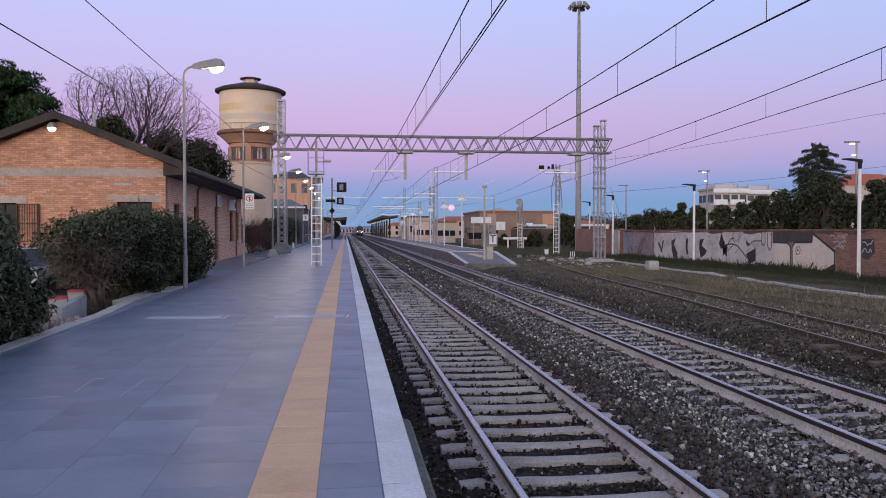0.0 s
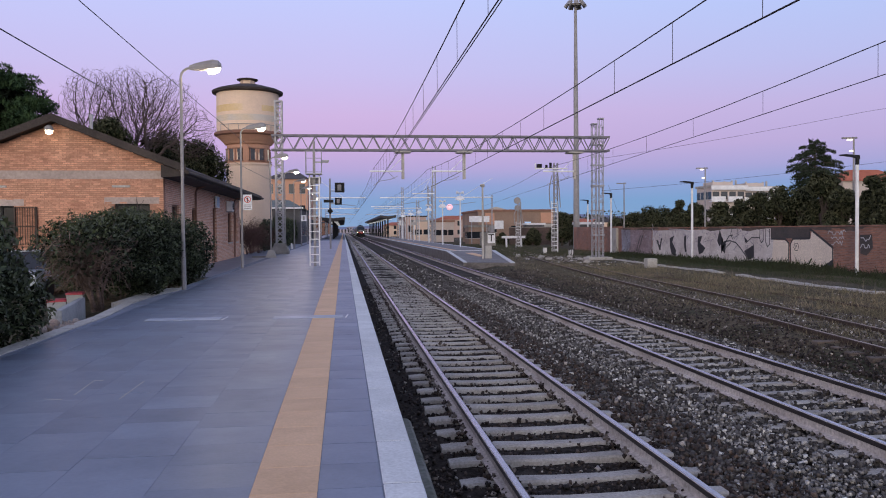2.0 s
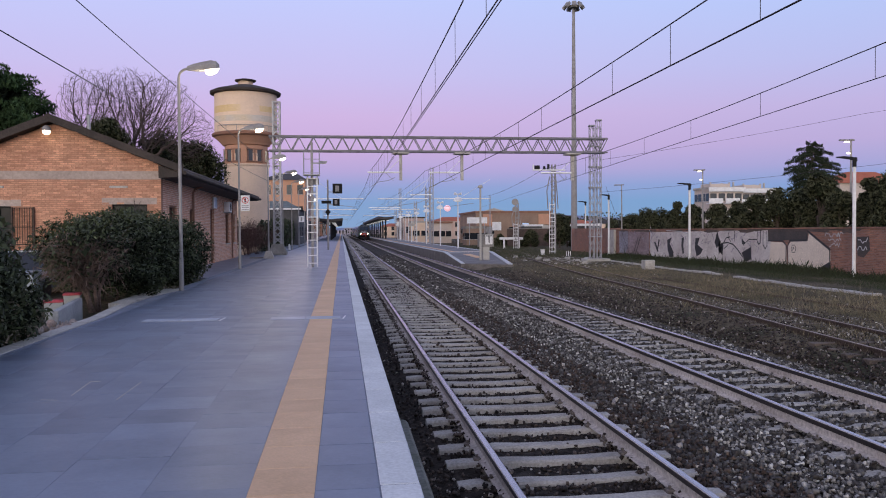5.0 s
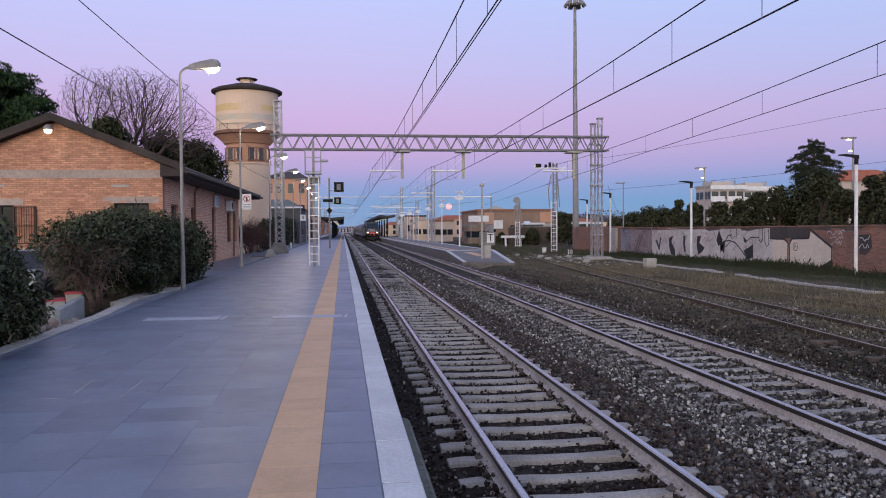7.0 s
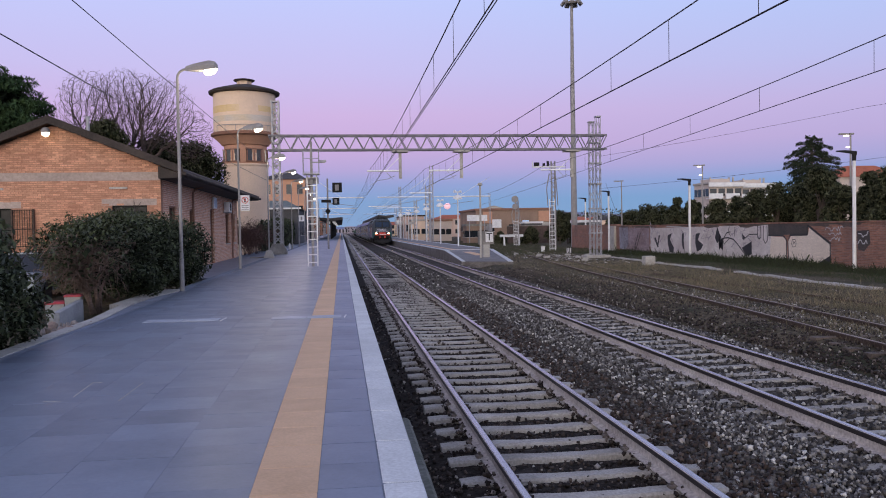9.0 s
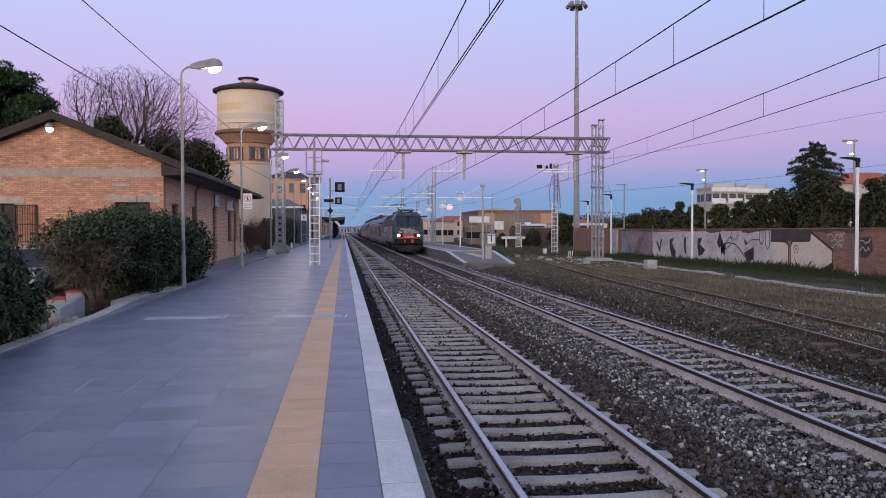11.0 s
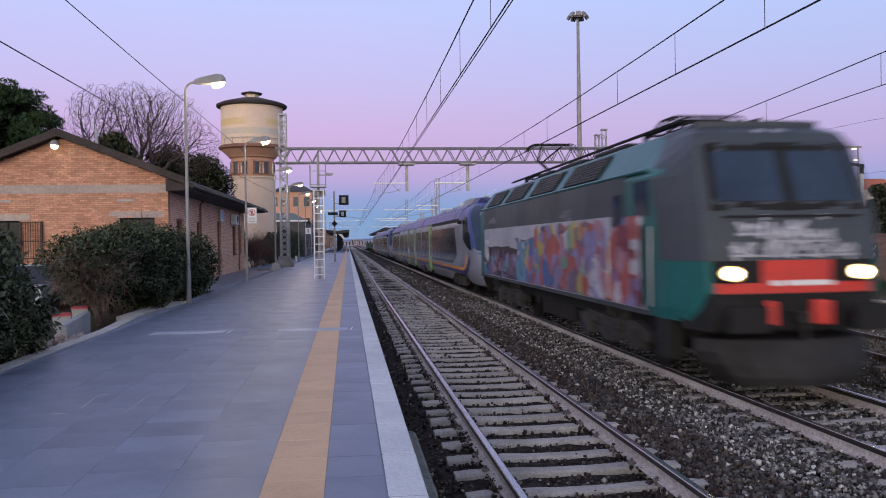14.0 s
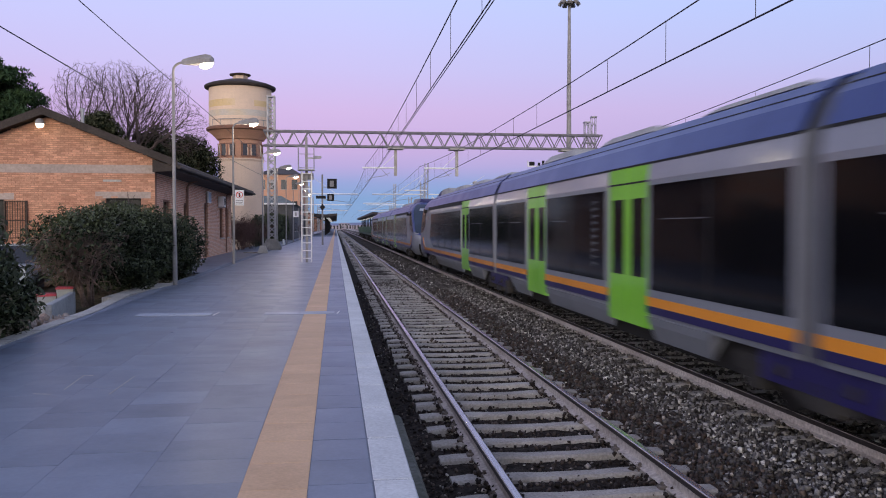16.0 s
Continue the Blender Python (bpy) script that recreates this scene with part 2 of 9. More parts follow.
M_CREAM_STAIN = mat("ochre_stain", (0.66, 0.47, 0.22), (0.72, 0.55, 0.36), rough=0.9, big=0.8, fine=12, grain=0.1, bump=0.12)
M_SALMON = mat("salmon_render", (0.55, 0.30, 0.20), (0.48, 0.27, 0.18), rough=0.9, big=0.6, fine=12, grain=0.12)
M_BROWN = mat("brown_cornice", (0.28, 0.14, 0.095), (0.20, 0.11, 0.08), rough=0.85, big=1, grain=0.2)
M_WIRE = mat("dark_wire", (0.045, 0.038, 0.045), rough=0.6, metal=0.3, bump=0)
M_WIN = glass_dark("dark_window_glass", (0.02, 0.024, 0.03))
M_FENCE_RED = mat("faded_red_panel", (0.46, 0.20, 0.18), (0.38, 0.17, 0.15), rough=0.7, big=1.0, grain=0.12)
M_LAMP = emit("warm_lamp_glow", (1.0, 0.86, 0.62), 14.0)
M_LAMP_WALL = emit("wall_lamp_glow", (1.0, 0.88, 0.64), 4.5)
M_LAMP_DIM = emit("small_lamp_glow", (1.0, 0.88, 0.72), 2.0)
M_LAMP_OFF = emit("faint_lens", (0.95, 0.93, 0.92), 0.35)
# Salmon muted and paled, so that distance haze is in the colour.
M_SALMON_FAR = mat("hazy_salmon_render", (0.56, 0.40, 0.34), (0.48, 0.36, 0.31), rough=0.9, big=0.4, fine=8, grain=0.12)
M_BRICK_PIECE = mat("orange_brick", (0.58, 0.315, 0.205), (0.44, 0.215, 0.14), rough=0.85, big=1.5, fine=18, grain=0.18, bump=0.3, rnd=0.24)
M_BRICK_REST = mat("orange_brick_joined", (0.58, 0.315, 0.205), (0.44, 0.215, 0.14), rough=0.85, big=1.5, fine=18, grain=0.18, bump=0.3, island=0.24)
M_HAZE = mat("hazy_far_render", (0.36, 0.31, 0.36), (0.28, 0.26, 0.31), rough=0.95, big=0.2, grain=0.08, bump=0)
M_MORTAR = mat("sandy_mortar", (0.37, 0.20, 0.135), (0.31, 0.165, 0.11), rough=0.95, big=1, fine=30, grain=0.2)


# ---- mesh building ----
class Mesh:
    def __init__(self):
        self.v, self.f = [], []

    def add(self, verts, faces):
        k = len(self.v)
        self.v += [tuple(p) for p in verts]
        self.f += [tuple(k + i for i in face) for face in faces]
        return self

    def box(self, x0, x1, y0, y1, z0, z1, c=0.0):
        """A box, its upright and top edges chamfered by c."""
        if c <= 0:
            v = [(x, y, z) for z in (z0, z1) for x, y in ((x0, y0), (x1, y0), (x1, y1), (x0, y1))]
            return self.add(v, [(3, 2, 1, 0), (4, 5, 6, 7), (0, 1, 5, 4), (1, 2, 6, 5), (2, 3, 7, 6), (3, 0, 4, 7)])
        ring = lambda i: [(x0 + i + c, y0 + i), (x1 - i - c, y0 + i), (x1 - i, y0 + i + c), (x1 - i, y1 - i - c), (x1 - i - c, y1 - i), (x0 + i + c, y1 - i), (x0 + i, y1 - i - c), (x0 + i, y0 + i + c)]
        return self.loft([[(x, y, z0) for x, y in ring(0)], [(x, y, z1 - c) for x, y in ring(0)], [(x, y, z1) for x, y in ring(c)]])

    def loft(self, rings, close=True, caps=True):
        n = len(rings[0])
        v = [p for r in rings for p in r]
        f = []
        for a in range(len(rings) - 1):
            for i in range(n if close else n - 1):
                j = (i + 1) % n
                f.append((a * n + i, a * n + j, (a + 1) * n + j, (a + 1) * n + i))
        if caps:
            f += [tuple(reversed(range(n))), tuple((len(rings) - 1) * n + i for i in range(n))]
        return self.add(v, f)

    def prism(self, poly, axis, a, b):
        """A polygon of two coordinates pushed from a to b along an axis: x takes (y, z), y takes (x, z), z takes (x, y)."""
        put = {"x": lambda p, t: (t, p[0], p[1]), "y": lambda p, t: (p[0], t, p[1]), "z": lambda p, t: (p[0], p[1], t)}[axis]
        return self.loft([[put(p, a) for p in poly], [put(p, b) for p in poly]])

    def cyl(self, p, q, r, r2=None, n=8, caps=True):
        p, q = Vector(p), Vector(q)
        d = (q - p).normalized()
        u = d.orthogonal().normalized()
        w = d.cross(u)
        r2 = r if r2 is None else r2
        ring = lambda c, s: [c + (u * math.cos(2 * math.pi * i / n) + w * math.sin(2 * math.pi * i / n)) * s for i in range(n)]
        return self.loft([ring(p, r), ring(q, r2)], caps=caps)

    def tube(self, pts, r, n=6):
        """One unbroken tube along a line of points."""
        pts = [Vector(p) for p in pts]
        u = (pts[1] - pts[0]).normalized().orthogonal().normalized()
        rings = []
        for i, p in enumerate(pts):
            d = (pts[min(i + 1, len(pts) - 1)] - pts[max(i - 1, 0)]).normalized()
            u = (u - d * u.dot(d)).normalized()
            w = d.cross(u)
            rings.append([p + (u * math.cos(2 * math.pi * k / n) + w * math.sin(2 * math.pi * k / n)) * r for k in range(n)])
        return self.loft(rings)

    def grid_wall(self, us, zs, hole, top, axis, a, b):
        """A wall from a to b across an axis, cut into cells at us and zs; hole(u, z) leaves a cell open; top(u) is its upper edge."""
        nu, nz = len(us), len(zs)
        put = (lambda u, t, z: (u, t, z)) if axis == "y" else (lambda u, t, z: (t, u, z))
        v = [put(u, t, min(z, top(u)) if j < nz - 1 else top(u)) for t in (a, b) for j, z in enumerate(zs) for u in us]
        at = lambda i, j, k: k * nu * nz + j * nu + i
        solid = lambda i, j: 0 <= i < nu - 1 and 0 <= j < nz - 1 and not hole((us[i] + us[i + 1]) / 2, (zs[j] + zs[j + 1]) / 2)
        f = []
        for j in range(nz - 1):
            for i in range(nu - 1):
                if not solid(i, j):
                    continue
                c = [(i, j), (i + 1, j), (i + 1, j + 1), (i, j + 1)]
                f.append(tuple(at(x, y, 0) for x, y in c))
                f.append(tuple(at(x, y, 1) for x, y in reversed(c)))
                for (p, q), (di, dj) in zip(zip(c, c[1:] + c[:1]), ((0, -1), (1, 0), (0, 1), (-1, 0))):
                    if not solid(i + di, j + dj):
                        f.append((at(*q, 0), at(*p, 0), at(*p, 1), at(*q, 1)))
        return self.add(v, f)

    def lathe(self, cx, cy, profile, n=32):
        return self.loft([[(cx + r * math.cos(2 * math.pi * i / n), cy + r * math.sin(2 * math.pi * i / n), z) for i in range(n)] for r, z in profile])

    def beam(self, p, q, w, h=None):
        """A square bar from p to q."""
        p, q = Vector(p), Vector(q)
        d = (q - p).normalized()
        u = d.cross(Vector((0, 0, 1)))
        u = u.normalized() if u.length > 1e-3 else Vector((1, 0, 0))
        t = u.cross(d)
        h = h or w
        ring = lambda c: [c + u * a * w / 2 + t * b * h / 2 for a, b in ((-1, -1), (1, -1), (1, 1), (-1, 1))]
        return self.loft([ring(p), ring(q)])

    def data(self, name, material, smooth=False):
        me = bpy.data.meshes.new(name)
        me.from_pydata(self.v, [], self.f)
        me.materials.append(material)
        if smooth:
            me.polygons.foreach_set("use_smooth", [True] * len(me.polygons))
        me.update()
        return me


def part(name, mesh, material, parent, label="", smooth=False):
    ob = new(name, mesh if isinstance(mesh, bpy.types.Mesh) else mesh.data(name, material, smooth))
    ob.parent = parent
    return tagged(ob, label)


def thing(name, label, category, at=(0, 0, 0), group="", kind=""):
    ob = new(name)
    ob.empty_display_size = 0.2
    ob.location = at
    return tagged(ob, label, category, group, kind)


def single(name, mesh, material, label, category, group="", kind="", smooth=False):
    return tagged(new(name, mesh.data(name, material, smooth)), label, category, group, kind)


def scatter(name, base_v, base_f, places, material):
    """One mesh of many small pieces. places: rows of x, y, z, sx, sy, sz and three turns."""
    base = np.array(base_v, float)
    pl = np.asarray(places, float)
    a, b, c = pl[:, 6], pl[:, 7], pl[:, 8]
    ca, sa, cb, sb, cc, sc = np.cos(a), np.sin(a), np.cos(b), np.sin(b), np.cos(c), np.sin(c)
    p = base[None] * pl[:, None, 3:6]
    x, y, z = p[..., 0], p[..., 1], p[..., 2]
    y, z = y * ca[:, None] - z * sa[:, None], y * sa[:, None] + z * ca[:, None]
    x, z = x * cb[:, None] + z * sb[:, None], -x * sb[:, None] + z * cb[:, None]
    x, y = x * cc[:, None] - y * sc[:, None], x * sc[:, None] + y * cc[:, None]
    v = np.stack([x, y, z], -1) + pl[:, None, 0:3]
    f = np.array(base_f)[None] + (np.arange(len(pl)) * len(base))[:, None, None]
    me = bpy.data.meshes.new(name)
    k = f.shape[2]
    nf = f.shape[0] * f.shape[1]
    me.vertices.add(v.shape[0] * v.shape[1])
    me.vertices.foreach_set("co", v.reshape(-1))
    me.loops.add(nf * k)
    me.loops.foreach_set("vertex_index", f.reshape(-1).astype(np.int32))
    me.polygons.add(nf)
    me.polygons.foreach_set("loop_start", (np.arange(nf) * k).astype(np.int32))
    me.materials.append(material)
    me.update(calc_edges=True)
    return me


# ---- ground and tracks ----
TRACK_1, TRACK_2 = 2.16, 5.97
PLATFORM = 0.55
rng = np.random.default_rng(7)


def BED(x):
    """The height of the ballast across the tracks."""
    return np.interp(x, (0.5, 0.8, 1.0, 3.4, 3.62, 4.4, 4.7, 4.9, 7.1, 7.2, 7.6, 9.3), (-0.32, -0.30, -0.240, -0.240, -0.235, -0.22, -0.215, -0.225, -0.225, -0.215, -0.28, -0.60))



def LIFT(y):
    """The ballast lies fuller between the sleepers away from the platform's end."""
    return np.interp(y, (14, 40), (0.0, 0.050))


def path_3(y):
    """The rusty siding leaves the main line at a slight angle."""
    return float(np.interp(y, (-60, -5, 5, 13.3, 20, 26, 31, 37.5, 46, 60, 95, 150, 260), (9.4, 9.5, 9.85, 10.47, 11.2, 11.8, 12.2, 12.75, 13.6, 15.3, 18.9, 23.6, 33.0)))


def build_ground():
    g = Mesh()
    xs = [-3000, -400, -60, -8, -4.6, 0.4, 8.0, 9.6, 14, 18, 22, 26, 34, 60, 400, 3000]
    ys = [-3000, -300, -60, -20, 0, 10, 20, 30, 40, 50, 60, 75, 90, 120, 170, 300, 700, 3500]
    low = lambda x: float(np.interp(x, (-60, -8, -5, 0.4, 8.0, 9.6, 14, 18, 22), (0.2, 0.2, 0.1, -0.62, -0.62, -0.225, -0.19, -0.15, -0.12)))
    v = [(x, y, low(x)) for y in ys for x in xs]
    n = len(xs)
    f = [(j * n + i, j * n + i + 1, (j + 1) * n + i + 1, (j + 1) * n + i) for j in range(len(ys) - 1) for i in range(n - 1)]
    g.add(v, f)
    single("ground", g, M_GROUND, "dry brown earth with sparse grass beside the tracks", "ground", kind="structure")
    # ballast beds: humps and hollows round the sleepers of both main tracks
    by = np.concatenate([np.arange(-8, 30, 0.2), np.arange(30, 80, 0.6), np.arange(80, 720, 8.0)])
    for x0, x1, k, material, label in ((0.5, 3.62, 18, M_BALLAST_DARK, "oily dark ballast under the near track"), (3.62, 9.3, 28, M_BALLAST, "dusty grey ballast between and under the tracks")):
        bx = np.linspace(x0, x1, k)
        zz = BED(bx)[None, :] + LIFT(by)[:, None] + rng.normal(0, 1, (len(by), len(bx))) * np.interp(by, (20, 36), (0.012, 0.005))[:, None]
        zz[:, 0 if x0 > 1 else -1] = BED(3.62) + LIFT(by)
        v = [(x, y, zz[j, i]) for j, y in enumerate(by) for i, x in enumerate(bx)]
        n = len(bx)
        f = [(j * n + i, j * n + i + 1, (j + 1) * n + i + 1, (j + 1) * n + i) for j in range(len(by) - 1) for i in range(n - 1)]
        single("ballast_bed", Mesh().add(v, f), material, label, "ballast", kind="structure")


ICO = [(0, 0, 1), (0.894, 0, 0.447), (0.276, 0.851, 0.447), (-0.724, 0.526, 0.447), (-0.724, -0.526, 0.447), (0.276, -0.851, 0.447),
       (0.724, 0.526, -0.447), (-0.276, 0.851, -0.447), (-0.894, 0, -0.447), (-0.276, -0.851, -0.447), (0.724, -0.526, -0.447), (0, 0, -1)]
ICO_F = [(0, 1, 2), (0, 2, 3), (0, 3, 4), (0, 4, 5), (0, 5, 1), (1, 6, 2), (2, 7, 3), (3, 8, 4), (4, 9, 5), (5, 10, 1),
         (6, 7, 2), (7, 8, 3), (8, 9, 4), (9, 10, 5), (10, 6, 1), (11, 7, 6), (11, 8, 7), (11, 9, 8), (11, 10, 9), (11, 6, 10)]


# a broken, six-sided stone
CHIP = [(-0.9, -0.6, -0.7), (0.75, -0.9, -0.6), (0.95, 0.55, -0.75), (-0.6, 0.85, -0.6), (-0.7, -0.75, 0.55), (0.5, -0.55, 0.85), (0.8, 0.75, 0.45), (-0.8, 0.5, 0.75)]
CHIP_F = [(3, 2, 1, 0), (4, 5, 6, 7), (0, 1, 5, 4), (1, 2, 6, 5), (2, 3, 7, 6), (3, 0, 4, 7)]


def stones(name, count, x_of, y0, y1, z_of, size, material, label):
    y = y0 + (y1 - y0) * rng.random(count) ** 2.0
    x = x_of(rng.random(count))
    s = size * np.exp(np.clip(rng.normal(0, 0.35, count), -0.8, 0.5))
    pl = np.column_stack([x, y, z_of(x) + np.where(x < 8, LIFT(y), 0) + rng.normal(0, 0.015, count), s, s * rng.uniform(0.6, 1.0, count), s * rng.uniform(0.45, 0.85, count), *(rng.uniform(0, 6.28, count) for _ in range(3))])
    me = scatter(name, CHIP, CHIP_F, pl, material)
    return tagged(new(name, me), label, "ballast", kind="stuff")


RAIL_PROFILE = [(-0.075, -0.172), (0.075, -0.172), (0.075, -0.160), (0.012, -0.140), (0.009, -0.045), (0.034, -0.036), (0.036, -0.012), (0.030, -0.002),
                (-0.030, -0.002), (-0.036, -0.012), (-0.034, -0.036), (-0.009, -0.045), (-0.012, -0.140), (-0.075, -0.160)]


def rail(parent, line, material, head, y_list, low=0.0, flank=None):
    """A rail along a line x(y), with its bright running surface as a strip on top."""
    body, top = Mesh(), Mesh()
    body.loft([[(line(y) + px, y, pz + low) for px, pz in RAIL_PROFILE] for y in y_list])
    # The strip covers the head side and the upper web, where shade is painted.
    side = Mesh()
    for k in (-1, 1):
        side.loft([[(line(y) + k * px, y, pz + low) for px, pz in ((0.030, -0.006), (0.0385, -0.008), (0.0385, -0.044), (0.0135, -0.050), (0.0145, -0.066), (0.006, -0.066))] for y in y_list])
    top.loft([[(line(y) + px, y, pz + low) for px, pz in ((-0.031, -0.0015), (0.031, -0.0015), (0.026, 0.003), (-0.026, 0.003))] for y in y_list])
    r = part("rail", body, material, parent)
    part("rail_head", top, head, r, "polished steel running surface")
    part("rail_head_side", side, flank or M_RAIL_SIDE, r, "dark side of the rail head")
    return r


def sleeper_mesh():
    """A concrete sleeper 2.3 m long, lower in the middle, with its rail fastenings' blocks."""
    s = Mesh()
    sec = []
    for x, top, wide in ((-1.15, -0.188, 0.092), (-0.98, -0.178, 0.103), (-0.5, -0.180, 0.100), (-0.25, -0.188, 0.090), (0.25, -0.188, 0.090), (0.5, -0.180, 0.100), (0.98, -0.178, 0.103), (1.15, -0.188, 0.092)):
        sec.append([(x, -wide - 0.03, -0.40), (x, -wide, top - 0.02), (x, -wide + 0.02, top), (x, wide - 0.02, top), (x, wide, top - 0.02), (x, wide + 0.03, -0.40)])
    s.loft(sec)
    return s


def build_track(name, centre, first, label, dusty):
    t = thing(name, label, "railway track", (centre, 0, 0), kind="structure")
    ys = [-40, -20, 0, 10, 20, 40, 60, 80, 120, 160, 240, 320, 480, 720]
    for side in (-0.7525, 0.7525):
        rail(t, lambda y, s=side: s, M_RAIL, M_RAIL_TOP, ys)
    me = sleeper_mesh().data("sleeper", M_SLEEPER)
    clip = Mesh()
    for sx in (-0.7525, 0.7525):
        for k in (-1, 1):
            clip.box(sx + k * 0.085 - 0.035, sx + k * 0.085 + 0.035, -0.045, 0.045, -0.18, -0.148, 0.008)
            clip.cyl((sx + k * 0.085, 0, -0.15), (sx + k * 0.085, 0, -0.122), 0.015, n=6)
    clip_me = clip.data("rail_fastening", M_CLIP)
    for i in range(300):
        s = part("sleeper", me, None, t)
        s.location = (random.gauss(0, 0.012), first + 0.6 * i, random.gauss(0, 0.006) - dusty)
        s.rotation_euler = (0, random.gauss(0, 0.003), random.gauss(0, 0.006))
        if i < 60:
            part("rail_fastening", clip_me, None, s)
    far = Mesh()
    for i in [*range(-24, 0), *range(300, 900)]:
        y = first + 0.6 * i
        far.box(-1.15, 1.15, y - 0.12, y + 0.12, -0.4, -0.18)
    tagged(part("far_sleepers", far, M_SLEEPER, t), kind="stuff")
    return t


def build_siding():
    t = thing("siding_track", "rusty disused siding half buried in earth and weeds", "railway track", kind="structure")
    ys = [-40, -20, -5, 0, 5, 8, 12, 16, 20, 25, 30, 35, 40, 50, 60, 75, 95, 120, 150, 200, 260]
    for side in (-0.7525, 0.7525):
        rail(t, lambda y, s=side: path_3(y) + s, M_RUST, M_RUST_WORN, ys, -0.10, M_RUST)
    for at, low in ((13.10, -0.19), (14.58, -0.13)):
        rail(t, lambda y, s=at: s, M_RUST, M_RUST, [-40, -10, 10, 24, 36.5], low, M_RUST)
    timber = mat("weathered_timber", (0.13, 0.10, 0.08), (0.08, 0.065, 0.055), rough=0.9, big=2, fine=25, grain=0.3, bump=0.4, rnd=0.2)
    me = Mesh().box(-1.2, 1.2, -0.12, 0.12, -0.35, -0.20, 0.01).data("sleeper", timber)
    for i in range(130):
        y = 6 + 0.65 * i
        s = part("sleeper", me, None, t)
        s.location = (path_3(y) + random.gauss(0, 0.03), y, random.gauss(-0.015, 0.012))
        s.rotation_euler = (0, 0, -math.atan(0.09) + random.gauss(0, 0.03))


# ---- platforms ----
def build_platform():
    p = thing("platform", "long platform paved in blue-grey tiles with an ochre tactile strip", "platform", kind="structure")
    body = Mesh().prism([(-4.62, -0.62), (0.36, -0.62), (0.36, 0.30), (0.45, 0.33), (0.45, 0.5486), (-4.62, 0.5486)], "y", -12, 700)
    part("platform_body", body, M_GROUT, p)
    wide = Mesh().box(-6.9, -4.62, 28.6, 700, -0.1, 0.52)
    part("platform_body", wide, M_CONC, p)
    foot = Mesh()
    for i in range(40):
        foot.box(0.50 + 0.02 * (i % 3 == 0), 0.66, -6 + 2.0 * i, -6 + 2.0 * i + 1.96, -0.5, -0.12 - 0.02 * (i % 2), 0.02)
    part("footing_kerb", foot, M_CONC, p, "mossy concrete footing below the edge")
    kerb = Mesh()
    line = [(-4.36, -6), (-4.38, 8), (-4.40, 15.6), (-4.62, 18.2), (-4.86, 20.6), (-4.86, 22.2)]
    for (xa, ya), (xb, yb) in zip(line, line[1:]):
        n = max(1, round((yb - ya) / 1.0))
        for i in range(n):
            a, b = i / n, (i + 1) / n - 0.006
            x0, y0, x1, y1 = xa + (xb - xa) * a, ya + (yb - ya) * a, xa + (xb - xa) * b, ya + (yb - ya) * b
            kerb.loft([[(x0 - 0.24, y0, z), (x0, y0, z), (x1, y1, z), (x1 - 0.24, y1, z)] for z in (0.1, 0.565)])
    part("kerb", kerb, M_CONC_PALE, p, "pale stone kerb along the planting bed")
    ledge = Mesh().loft([[(-5.15, 18.6, z), (-4.85, 18.6, z), (-4.40, 22.3, z), (-4.40, 23.2, z), (-5.15, 23.2, z)] for z in (0.3, 0.557)])
    part("ledge", ledge, M_CONC_PALE, p, "low stepped stone ledge beside the lamp post")
    return p


